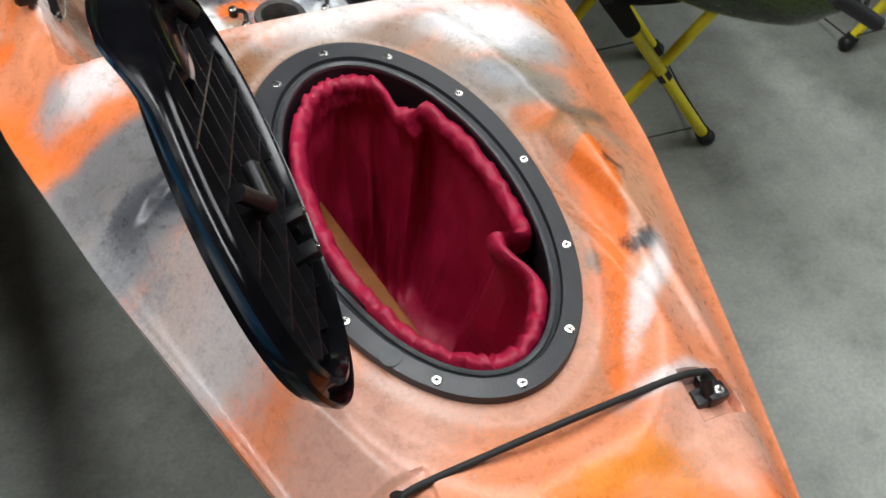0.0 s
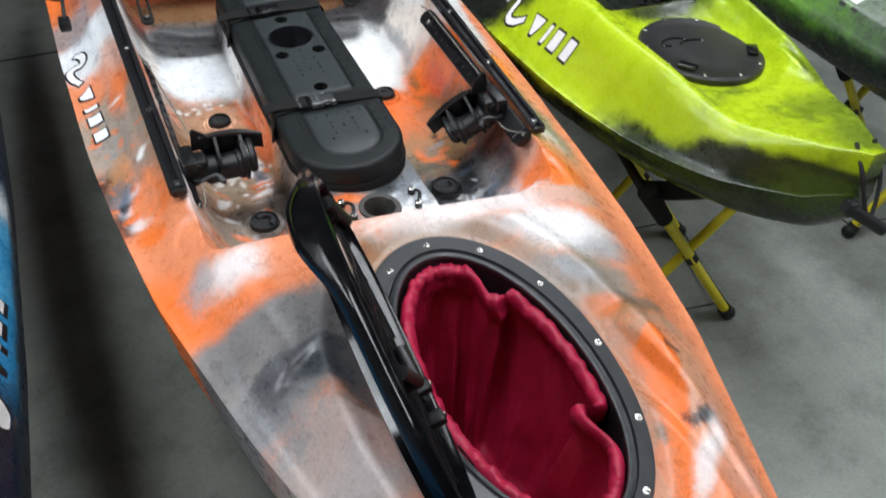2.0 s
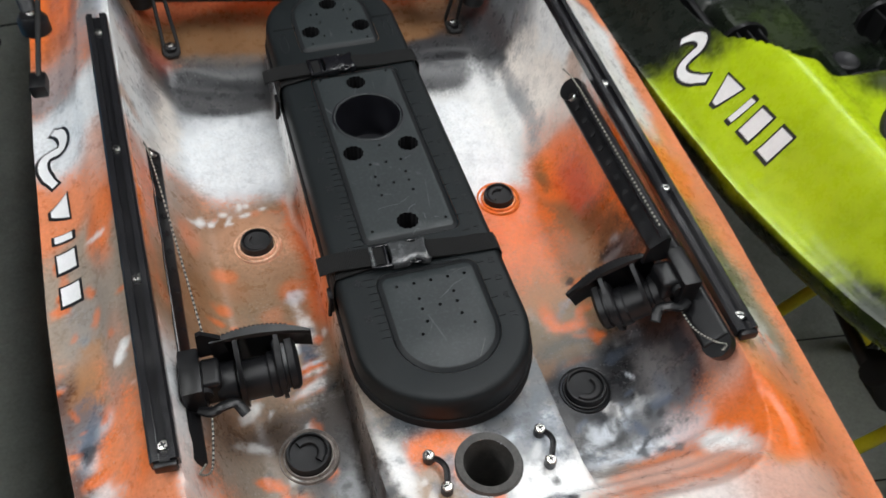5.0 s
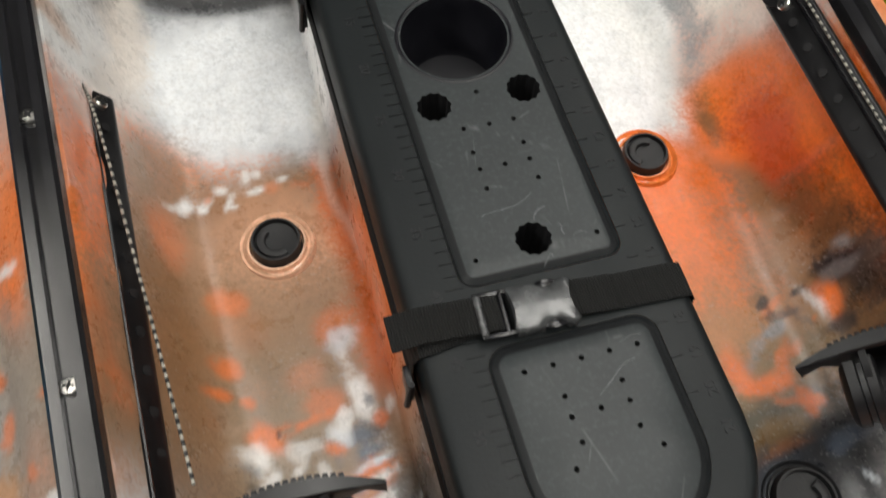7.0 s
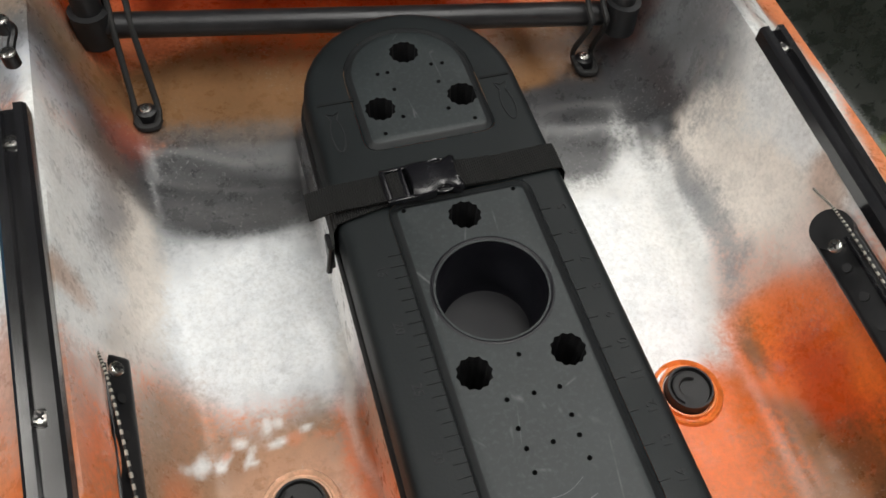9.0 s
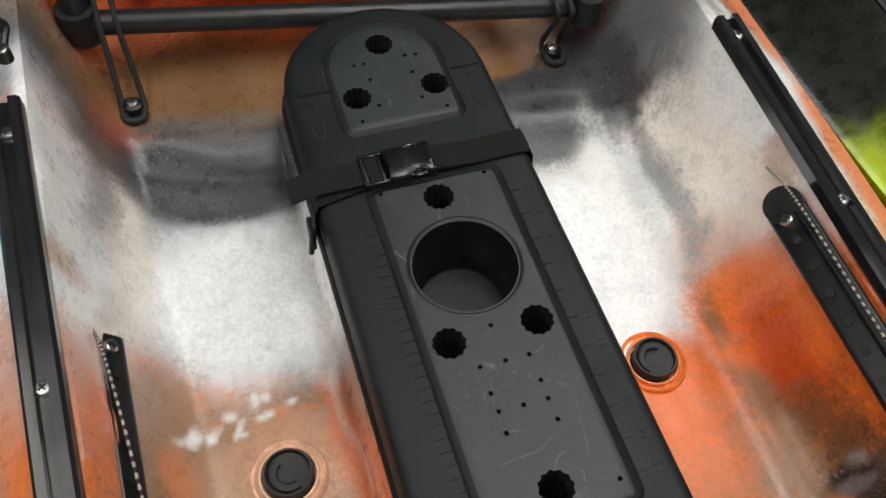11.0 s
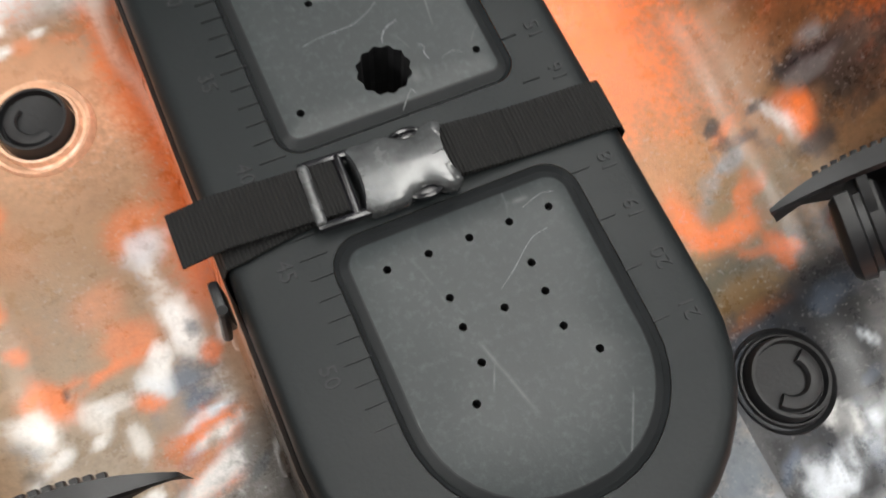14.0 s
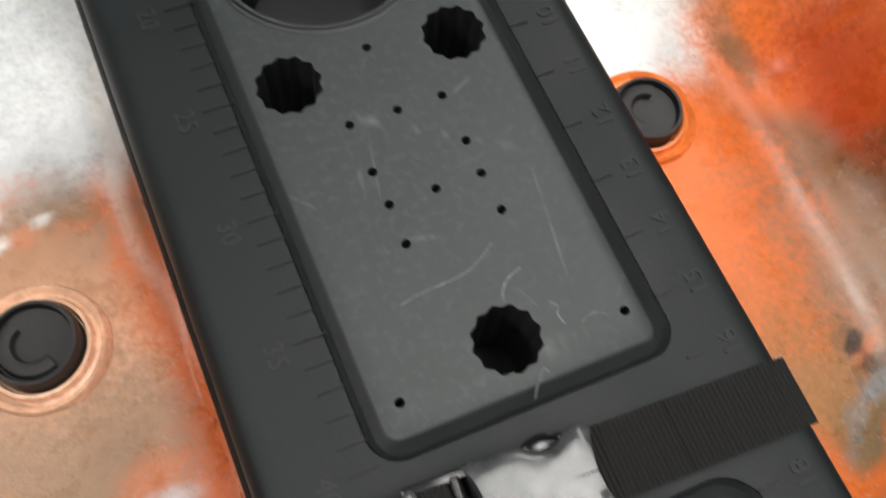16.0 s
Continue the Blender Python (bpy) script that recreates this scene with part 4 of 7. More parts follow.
kc.add(SLATE, 0.088, -0.600, 0.016, 0.030, 0.6, amount=0.8)
kc.add(ICEBLUE, 0.050, -0.648, 0.020, 0.006, 0.8, 30, ragged=1.2, amount=0.8)
kc.add(SMOKE, 0.040, -0.630, 0.030, 0.012, 0.6, amount=0.7)
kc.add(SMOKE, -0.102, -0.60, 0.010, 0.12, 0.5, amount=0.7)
# dark tones before the seat, deepened to stand in for the seat's shade
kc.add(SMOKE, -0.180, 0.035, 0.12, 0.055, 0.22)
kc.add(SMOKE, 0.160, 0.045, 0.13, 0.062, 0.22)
kc.add(BRZ, -0.150, 0.135, 0.17, 0.055, 0.3)
kc.add(MUD, -0.160, 0.090, 0.11, 0.012, 0.8, amount=0.6)
kc.add(BRZ, 0.110, 0.135, 0.09, 0.035, 0.3)
kc.add(DARK, 0.249, 0.06, 0.05, 0.07, 0.4, amount=0.9)
# hull floor under the seat: deeper orange for the shade on it
kc.add(DKO, 0.000, 0.58, 0.42, 0.38, 0.15)
kc.add(SMOKE, -0.272, 0.05, 0.025, 0.07, 0.5, amount=0.85)
kc.add(BRZ, -0.265, 0.13, 0.02, 0.04, 0.5)

kc.add((0.76, 0.70, 0.63), 0.286, -0.055, 0.030, 0.10, 0.4, amount=0.9)
kc.add(SMOKE, 0.276, 0.080, 0.038, 0.065, 0.7, amount=0.9)
kc.add(WHT, 0.366, 0.0, 0.055, 0.12, 0.3)
kc.add(DARK, 0.390, 0.02, 0.03, 0.10, 0.5)
kc.add((0.76, 0.69, 0.63), -0.278, -0.060, 0.018, 0.10, 0.4, amount=0.9)
kc.add(SMOKE, -0.278, 0.062, 0.028, 0.045, 0.7, amount=0.85)
kc.add(BRZ, -0.270, 0.130, 0.030, 0.045, 0.6, amount=0.9)
kc.add(GREYB, -0.325, 0.065, 0.030, 0.055, 0.7, amount=0.9)
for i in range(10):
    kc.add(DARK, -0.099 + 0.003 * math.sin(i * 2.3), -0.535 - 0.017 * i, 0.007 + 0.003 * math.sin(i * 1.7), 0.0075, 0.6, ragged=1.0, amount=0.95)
kc.add(WHT, -0.270, -0.575, 0.012, 0.10, 0.5, amount=0.7)
kc.add(DARK, -0.375, -0.60, 0.018, 0.03, 0.7, ragged=0.9, amount=0.85)
kc.add(WHT, -0.362, -0.575, 0.012, 0.014, 0.8, amount=0.8)
kc.add(MUD, -0.276, -0.125, 0.012, 0.028, 0.4, amount=0.9)

# pale rear walls, lightened beyond their own tone for the lamplight on them
CREAM = (0.84, 0.78, 0.71)
kc.add(CREAM, 0.285, -0.095, 0.040, 0.100, 0.35, 4, ragged=0.3)
kc.add(WHT, 0.305, -0.090, 0.016, 0.130, 0.4, 2, ragged=0.3)
kc.add(PINK, 0.292, -0.165, 0.016, 0.030, 0.5, amount=0.5)
kc.add(WHT, 0.372, -0.040, 0.050, 0.150, 0.25, ragged=0.3)
kc.add(CREAM, -0.268, -0.075, 0.016, 0.090, 0.5, ragged=0.3, amount=0.8)
kc.add(WHT, -0.292, -0.060, 0.014, 0.110, 0.5, ragged=0.3)
kc.add(SMOKE, 0.268, 0.030, 0.028, 0.045, 0.7, 20, amount=0.9)
kc.add(GREYB, 0.300, 0.055, 0.030, 0.060, 0.8, amount=0.8)

# step in front of the seat: smoke over bronze
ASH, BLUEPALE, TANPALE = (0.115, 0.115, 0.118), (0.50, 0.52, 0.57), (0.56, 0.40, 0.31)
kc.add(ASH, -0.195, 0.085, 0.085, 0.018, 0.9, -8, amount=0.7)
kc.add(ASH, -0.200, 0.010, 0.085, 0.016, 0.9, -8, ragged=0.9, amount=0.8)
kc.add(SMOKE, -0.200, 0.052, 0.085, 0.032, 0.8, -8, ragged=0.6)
# thin pale and dark lines: the step's edge highlight and hollow shade, painted
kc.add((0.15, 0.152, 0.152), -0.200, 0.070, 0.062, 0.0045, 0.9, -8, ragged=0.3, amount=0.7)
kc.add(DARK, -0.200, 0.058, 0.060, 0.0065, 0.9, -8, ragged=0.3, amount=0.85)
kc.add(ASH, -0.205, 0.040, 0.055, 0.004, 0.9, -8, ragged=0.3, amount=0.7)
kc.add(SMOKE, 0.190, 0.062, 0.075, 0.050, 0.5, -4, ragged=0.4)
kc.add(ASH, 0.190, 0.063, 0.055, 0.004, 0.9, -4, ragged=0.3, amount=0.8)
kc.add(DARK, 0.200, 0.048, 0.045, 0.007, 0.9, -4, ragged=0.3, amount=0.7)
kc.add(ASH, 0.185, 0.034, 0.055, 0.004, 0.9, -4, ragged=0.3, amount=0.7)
kc.add(BRZ, 0.120, 0.130, 0.055, 0.026, 0.4)
# rear walls of the cockpit
kc.add(ASH, -0.308, 0.105, 0.022, 0.036, 0.7, ragged=0.9, amount=0.9)
kc.add(BLUEPALE, -0.309, 0.055, 0.016, 0.034, 0.8, ragged=0.9)
kc.add(WHT, -0.309, -0.040, 0.014, 0.095, 0.4, ragged=0.3)
kc.add((0.15, 0.115, 0.10), -0.280, 0.045, 0.012, 0.030, 0.8, ragged=0.8, amount=0.85)
kc.add(DKO, -0.268, 0.095, 0.012, 0.028, 0.9, amount=0.35)
kc.add(BLUEPALE, -0.288, -0.030, 0.008, 0.035, 0.9, amount=0.6)
kc.add(TANPALE, -0.301, -0.118, 0.009, 0.016, 0.5, ragged=0.3, amount=0.9)
kc.add(WHT, 0.222, -0.085, 0.034, 0.095, 0.5, ragged=0.5)
kc.add(CREAM, 0.282, -0.080, 0.026, 0.090, 0.4, ragged=0.3)
kc.add(GREYB, 0.253, -0.075, 0.009, 0.100, 0.7, -2, ragged=0.9, amount=0.85)
kc.add(SMOKE, 0.246, 0.012, 0.018, 0.030, 0.8, ragged=1.2, amount=0.8)
kc.add(SMOKE, 0.270, 0.050, 0.030, 0.045, 0.7, 10, ragged=1.2, amount=0.95)
kc.add(GREYB, 0.298, 0.020, 0.016, 0.050, 0.8, ragged=1.0, amount=0.7)
kc.add(WHT, 0.306, -0.085, 0.012, 0.110, 0.5, ragged=0.3)
kc.add(TANPALE, 0.303, -0.165, 0.010, 0.028, 0.4, 4, ragged=0.3, amount=0.85)
kc.add(O, 0.262, -0.250, 0.030, 0.045, 0.4)
kc.add(WHT, 0.350, -0.130, 0.034, 0.125, 0.2, ragged=0.3)

# left footwell: tan with salmon blots, breaking into white and blue towards the front
TANB, GREYTAN = (0.275, 0.175, 0.100), (0.265, 0.205, 0.145)
kc.add(TANB, -0.185, -0.400, 0.090, 0.125, 0.5, ragged=0.3, amount=0.8)
kc.add(GREYTAN, -0.205, -0.455, 0.060, 0.060, 0.8, ragged=0.6, amount=0.85)
kc.add((0.24, 0.125, 0.055), -0.252, -0.350, 0.014, 0.095, 0.7, ragged=0.4, amount=0.8)
kc.add(SAL, -0.245, -0.262, 0.010, 0.024, 0.8, amount=0.7)
kc.add(O, -0.112, -0.345, 0.015, 0.085, 0.8, amount=0.8)
for bx, by, br, bo in ((-0.213, -0.311, 0.010, 0.7), (-0.226, -0.367, 0.010, 0.8), (-0.235, -0.397, 0.007, 0.8), (-0.217, -0.403, 0.006, 0.8), (-0.211, -0.437, 0.015, 0.95),
                       (-0.144, -0.355, 0.014, 0.6), (-0.166, -0.388, 0.012, 0.45), (-0.160, -0.413, 0.013, 0.6), (-0.164, -0.458, 0.007, 0.9)):
    kc.add(SAL if bo < 0.5 else O, bx, by, br, br * 0.95, 0.6, ragged=0.8, amount=bo * 0.8)
kc.add(ICEBLUE, -0.139, -0.371, 0.008, 0.010, 0.8, 30, ragged=1.4, amount=0.7)
kc.add(WHT, -0.133, -0.417, 0.008, 0.024, 0.6, 12, ragged=1.2, amount=0.95)
kc.add(BLUED, -0.146, -0.449, 0.014, 0.008, 0.7, ragged=1.5, amount=0.9)
kc.add(ICEBLUE, -0.158, -0.449, 0.005, 0.008, 0.8, ragged=1.2, amount=0.8)
kc.add(BLUED, -0.147, -0.466, 0.018, 0.007, 0.7, 8, ragged=1.5, amount=0.9)
kc.add(O, -0.140, -0.484, 0.026, 0.012, 0.6, 8, amount=0.85)
kc.add(ICEBLUE, -0.138, -0.475, 0.018, 0.0035, 0.6, 10, ragged=0.8)
kc.add(WHT, -0.141, -0.488, 0.014, 0.0035, 0.6, 8, ragged=0.8, amount=0.95)
kc.add(WHT, -0.226, -0.456, 0.014, 0.010, 0.7, ragged=1.5, amount=0.75)
kc.add(WHT, -0.146, -0.508, 0.022, 0.008, 0.6, 20, ragged=1.4, amount=0.85)
kc.add((0.060, 0.044, 0.030), -0.116, -0.500, 0.013, 0.030, 0.7, ragged=1.0, amount=0.9)
kc.add(TAN, -0.118, -0.455, 0.010, 0.030, 0.9, amount=0.7)
# right footwell: orange fading to tan, an olive hollow, then charcoal
kc.add((0.60, 0.185, 0.060), 0.170, -0.385, 0.070, 0.035, 0.9, ragged=0.4, amount=0.75)
kc.add((0.36, 0.175, 0.072), 0.180, -0.430, 0.085, 0.040, 0.8, ragged=0.5, amount=0.9)
kc.add(TAN, 0.222, -0.375, 0.020, 0.055, 0.9, 10, ragged=0.6, amount=0.7)
kc.add((0.19, 0.130, 0.062), 0.180, -0.475, 0.080, 0.028, 0.7, ragged=0.7, amount=0.9)
kc.add(O, 0.180, -0.468, 0.010, 0.026, 0.7, 8, ragged=0.7, amount=0.85)
kc.add(O, 0.200, -0.490, 0.022, 0.009, 0.7, ragged=0.7, amount=0.85)
kc.add(TAN, 0.160, -0.452, 0.006, 0.014, 0.8, ragged=1.4, amount=0.7)
kc.add((0.045, 0.040, 0.020), 0.180, -0.517, 0.050, 0.012, 0.8, ragged=0.8, amount=0.9)
kc.add((0.17, 0.095, 0.028), 0.195, -0.533, 0.030, 0.012, 0.7, ragged=0.6, amount=0.9)
kc.add((0.30, 0.10, 0.025), 0.192, -0.546, 0.026, 0.004, 0.9, amount=0.6)
kc.add((0.018, 0.019, 0.022), 0.225, -0.577, 0.040, 0.040, 0.5, ragged=0.6)
kc.add((0.022, 0.023, 0.026), 0.205, -0.612, 0.040, 0.022, 0.5, ragged=0.6)
kc.add(BLUED, 0.234, -0.555, 0.014, 0.006, 0.9, ragged=1.5, amount=0.8)
kc.add(ICEBLUE, 0.229, -0.586, 0.0025, 0.007, 0.6, 25, ragged=1.0, amount=0.9)
kc.add(SMOKE, 0.185, -0.655, 0.050, 0.018, 0.8, ragged=1.2, amount=0.7)
kc.add(ICEBLUE, 0.172, -0.640, 0.036, 0.007, 0.7, 12, ragged=1.6, amount=0.8)
kc.add(ICEBLUE, 0.207, -0.628, 0.014, 0.006, 0.7, 20, ragged=1.4, amount=0.9)
kc.add(SLATE, 0.250, -0.605, 0.014, 0.040, 0.8, ragged=1.2, amount=0.8)
# right wall: orange under a bright ridge, then sooty brown
kc.add(OLIVE, 0.250, -0.235, 0.007, 0.022, 0.8, ragged=0.8, amount=0.8)
kc.add(DKO, 0.268, -0.295, 0.016, 0.055, 0.5, ragged=0.5, amount=0.85)
kc.add(O, 0.292, -0.300, 0.008, 0.070, 0.7, ragged=0.3, amount=0.9)
kc.add((0.17, 0.075, 0.028), 0.266, -0.360, 0.018, 0.036, 0.8, ragged=0.9, amount=0.9)
kc.add((0.026, 0.022, 0.020), 0.272, -0.425, 0.024, 0.038, 0.7, ragged=1.3, amount=0.95)
kc.add((0.12, 0.10, 0.085), 0.284, -0.412, 0.010, 0.012, 0.9, ragged=1.6, amount=0.8)
kc.add(O, 0.251, -0.440, 0.005, 0.018, 0.6, 12, ragged=0.6, amount=0.95)
kc.add(WHD, 0.243, -0.432, 0.0025, 0.024, 0.8, 14, ragged=0.8, amount=0.6)
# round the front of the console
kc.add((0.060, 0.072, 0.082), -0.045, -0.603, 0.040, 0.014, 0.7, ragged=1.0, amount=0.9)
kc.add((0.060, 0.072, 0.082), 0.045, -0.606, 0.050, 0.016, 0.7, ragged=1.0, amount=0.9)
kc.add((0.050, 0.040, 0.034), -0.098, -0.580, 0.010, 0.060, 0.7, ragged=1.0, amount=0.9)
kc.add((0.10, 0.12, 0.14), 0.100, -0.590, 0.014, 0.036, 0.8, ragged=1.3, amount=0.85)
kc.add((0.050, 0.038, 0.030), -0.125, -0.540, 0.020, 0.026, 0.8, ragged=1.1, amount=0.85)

# smoke on the bow deck and streaks outside the gear track
kc.add((0.135, 0.132, 0.138), -0.283, -0.950, 0.045, 0.028, 0.8, 20, ragged=1.5, amount=0.6)
kc.add((0.080, 0.078, 0.085), -0.232, -1.015, 0.040, 0.026, 0.8, 15, ragged=1.3, amount=0.6)
kc.add((0.120, 0.110, 0.108), 0.266, -1.018, 0.036, 0.018, 0.8, -20, ragged=1.3, amount=0.5)
kc.add(SMOKE, 0.352, -0.510, 0.016, 0.050, 0.7, 4, ragged=1.5, amount=0.85)
kc.add(WHD, 0.356, -0.590, 0.018, 0.035, 0.7, ragged=1.2, amount=0.7)
kc.add(SAL, 0.345, -0.640, 0.030, 0.035, 0.7, ragged=0.6, amount=0.7)

kc.add((0.16, 0.18, 0.21), 0.078, -0.655, 0.030, 0.034, 0.8, ragged=1.7, amount=0.65)
kc.add((0.10, 0.12, 0.15), 0.100, -0.645, 0.012, 0.030, 0.8, ragged=1.5, amount=0.7)
# left side deck, both sides of the gear track
kc.add((0.27, 0.225, 0.185), -0.337, -0.455, 0.022, 0.105, 0.6, 4, ragged=0.8, amount=0.85)
kc.add((0.46, 0.215, 0.085), -0.364, -0.490, 0.018, 0.045, 0.8, ragged=1.0, amount=0.75)
kc.add(BLUED, -0.366, -0.550, 0.014, 0.034, 0.7, ragged=1.3, amount=0.9)
kc.add(ICEBLUE, -0.347, -0.545, 0.010, 0.009, 0.9, ragged=1.0, amount=0.6)
kc.add(SAL, -0.330, -0.585, 0.022, 0.045, 0.6, -12, ragged=0.9, amount=0.85)
kc.add(WHD, -0.352, -0.612, 0.014, 0.012, 0.8, ragged=1.4, amount=0.7)
kc.add(O, -0.289, -0.400, 0.008, 0.070, 0.6, 3, ragged=0.6, amount=0.9)
kc.add(WHD, -0.272, -0.540, 0.008, 0.065, 0.5, 3, ragged=0.5, amount=0.9)
# brownish shade low on the left rear wall, laid into the colour
kc.add((0.24, 0.205, 0.185), -0.284, -0.015, 0.010, 0.050, 0.8, ragged=0.8, amount=0.65)

# pale line along the foot of the spine
kc.add((0.74, 0.60, 0.52), -0.111, -0.215, 0.005, 0.15, 0.8, -0.5, amount=0.5)
kc.add(WHT, -0.112, -0.13, 0.007, 0.06, 0.7, amount=0.8)

# small flecks where one moulded colour broke into another
fleck = random.Random(11)
BLUEGREY = (0.09, 0.115, 0.16)
for x0, x1, y0, y1, count, tones in ((-0.235, -0.115, -0.54, -0.42, 30, (WHT, BLUEGREY, O, WHT, DARK, TAN)), (-0.24, -0.12, -0.72, -0.55, 26, (WHT, SMOKE, DARK, BLUEGREY, O)),
                                     (0.14, 0.25, -0.70, -0.60, 44, (WHT, GREYB, DARK, DARK, BLUEGREY)), (0.20, 0.275, -0.52, -0.38, 26, (DARK, BRZ, DARK, GREYB, O)),
                                     (-0.09, 0.10, -0.755, -0.635, 26, (WHT, BLUEGREY, O, DARK, GREYB)), (-0.40, -0.31, -0.62, -0.30, 30, (O, GREYB, WHT, DARK, O)),
                                     (-0.23, -0.13, -0.235, -0.195, 9, (WHT, SAL, SAL)), (0.32, 0.38, -0.62, -0.30, 18, (WHT, DARK, O, GREYB))):
    for i in range(count):
        r = fleck.uniform(0.0022, 0.0070)
        kc.add(fleck.choice(tones), fleck.uniform(x0, x1), fleck.uniform(y0, y1), r * fleck.uniform(0.8, 2.6), r, 0.6, fleck.uniform(0, 180), 2.2, fleck.uniform(0.4, 0.9))


def open_deck(x, y):
    hu, hv = hatch_uv(x, y)
    return (np.hypot(hu / 0.122, hv / 0.232) < 1) | (np.hypot(x - 0.014, y + 0.672) < 0.027) | ((np.abs(x) < 0.07) & (y > -0.42) & (y < 0.09))


K_YS = np.concatenate([np.linspace(-2.0, -1.5, 60, endpoint=False), np.linspace(-1.5, 0.25, 580, endpoint=False), np.linspace(0.25, 2.0, 110)])
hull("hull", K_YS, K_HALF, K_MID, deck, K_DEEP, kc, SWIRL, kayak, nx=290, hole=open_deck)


# gear tracks
def gear_track(a, b):
    a, b = Vector(a), Vector(b)
    t = (b - a).normalized()
    n = Vector((t.y, -t.x, 0))
    prof = ((-0.0130, -0.004), (-0.0130, 0.008), (-0.0105, 0.0105), (-0.0045, 0.0105), (-0.0045, 0.004), (0.0045, 0.004), (0.0045, 0.0105), (0.0105, 0.0105), (0.0130, 0.008), (0.0130, -0.004))
    bm = bmesh.new()
    loft(bm, [[p + n * q + Vector((0, 0, h)) for q, h in prof] for p in (a, b)], cap0=True, cap1=True)
    bmesh.ops.recalc_face_normals(bm, faces=bm.faces)
    ob = part("gear_track", bm, ANOD, kayak, "black anodised slotted gear track", 25)
    bm = bmesh.new()
    box(bm, (b + a) / 2 * 0 + b + t * 0.003 + Vector((0, 0, 0.002)), (0.021, 0.006, 0.012), 0.002)
    part("end_cap", bm, BLACK, ob)
    return ob


tl = gear_track((-0.3155, 0.004, 0.0455), (-0.2855, -0.637, 0.0145))
tr = gear_track((0.3145, -0.008, 0.0455), (0.3225, -0.619, 0.0145))
for track, x_rear, x_front, turn, places in ((tl, -0.3155, -0.2855, 37, (-0.028, -0.240, -0.428, -0.621)), (tr, 0.3145, 0.3225, 51, (-0.030, -0.220, -0.410, -0.600))):
    for i, ty in enumerate(places):
        f = -ty / 0.63
        screw(track, (x_rear + (x_front - x_rear) * f, ty, 0.0510 - 0.031 * f), i * turn)


# bow hatch: rim, gasket, screws, liner bag and lid
def oval(a, b, z, n=96):
    ct, st = math.cos(HTILT), math.sin(HTILT)
    out = []
    for k in range(n):
        th = k * math.tau / n
        p, q = a * math.cos(th), b * math.sin(th)
        out.append(Vector((HX + p * ct - q * st, HY + p * st + q * ct, z)))
    return out


def rim_loop(o, z):
    """The rim is narrower towards the bow."""
    if o <= 0:
        return oval(0.138 + o, 0.246 + o, z)
    return [p.lerp(q, float(sm(-0.3, 0.9, math.sin(k * math.tau / 96))) * 0.55 + 0.45) for k, (p, q) in enumerate(zip(oval(0.138, 0.246, z), oval(0.138 + o, 0.246 + o, z)))]


bm = bmesh.new()
loft(bm, [rim_loop(o, z) for o, z in ((0.0215, -0.004), (0.021, 0.012), (0.018, 0.0155), (-0.011, 0.017), (-0.013, 0.012), (-0.018, 0.010), (-0.019, 0.006), (-0.022, 0.006), (-0.0225, -0.05))])
bmesh.ops.recalc_face_normals(bm, faces=bm.faces)
rim = part("hatch_rim", bm, RINGMAT, kayak, "black oval hatch rim held by twelve screws", 25)
bm = bmesh.new()
loft(bm, [oval(0.117 + 0.0035 * math.cos(t), 0.227 + 0.0035 * math.cos(t), 0.010 + 0.0045 * math.sin(t)) for t in [i * math.tau / 8 for i in range(8)]], close=True)
bmesh.ops.recalc_face_normals(bm, faces=bm.faces)
part("gasket", bm, plain("grey_gasket", (0.07, 0.075, 0.08), 0.35), rim)
for k, p in enumerate(oval(0.138, 0.246, 0.0165, 12)):
    screw(rim, p - Vector((0, 0, 0.001)), k * 29, 0.95)
bm = bmesh.new()
lathe(bm, (-0.0545, -1.2745, 0.0165), ((0.0098, -0.001), (0.0105, 0.0008), (0.0001, 0.0012)), 20)
part("round_sticker", bm, plain("clear_sticker", (0.06, 0.065, 0.07), 0.5), rim)
# tub under the rim, near-black for the shade in the gaps round the bag
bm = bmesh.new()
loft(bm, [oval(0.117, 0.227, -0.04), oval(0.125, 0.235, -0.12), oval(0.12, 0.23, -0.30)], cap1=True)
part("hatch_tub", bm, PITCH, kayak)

liner = thing("hatch_liner", "burgundy red nylon drop-in bag lining the bow hatch", "bag", (0, 0, H))


def liner_loop(scale, z, fold, gather, n=240, dent=1.0, off=0.0, lean=0.0):
    """One loop of the bag: gathers are the fine crimps of its elastic hem, folds the broad creases of its sides."""
    out = []
    ct, st = math.cos(HTILT), math.sin(HTILT)
    for k in range(n):
        th = k * math.tau / n
        ring = Vector((math.cos(th), math.sin(th), 0))
        dn = 0.026 * math.exp(-((th - radians(52)) / 0.17) ** 4) + 0.034 * math.exp(-((th - radians(327)) / 0.13) ** 4)
        rr = scale - dent * dn / 0.13
        broad = noise.noise(ring * 2.6 + Vector((0, 0, z * 2.2)))
        rr += fold * (0.20 * abs(broad) - 0.07 + 0.05 * noise.noise(ring * 8 + Vector((0, 0, z * 4))))
        crimp = math.sin(83 * th + 19 * noise.noise(ring * 5)) * (0.6 + noise.noise(ring * 5 + Vector((3, 1, 0))))
        rr += gather * (0.0035 * crimp + 0.026 * noise.noise(ring * 19 + Vector((0, 0, z * 25))))
        p, q = (0.113 * rr + off) * math.cos(th), (0.222 * rr + off) * math.sin(th)
        zz = z + gather * (0.006 * noise.noise(ring * 14 + Vector((0, 0, z * 40 + 7))) + 0.0008 * crimp)
        out.append(Vector((HX + 0.002 + lean + p * ct - q * st, HY + p * st + q * ct, zz)))
    return out


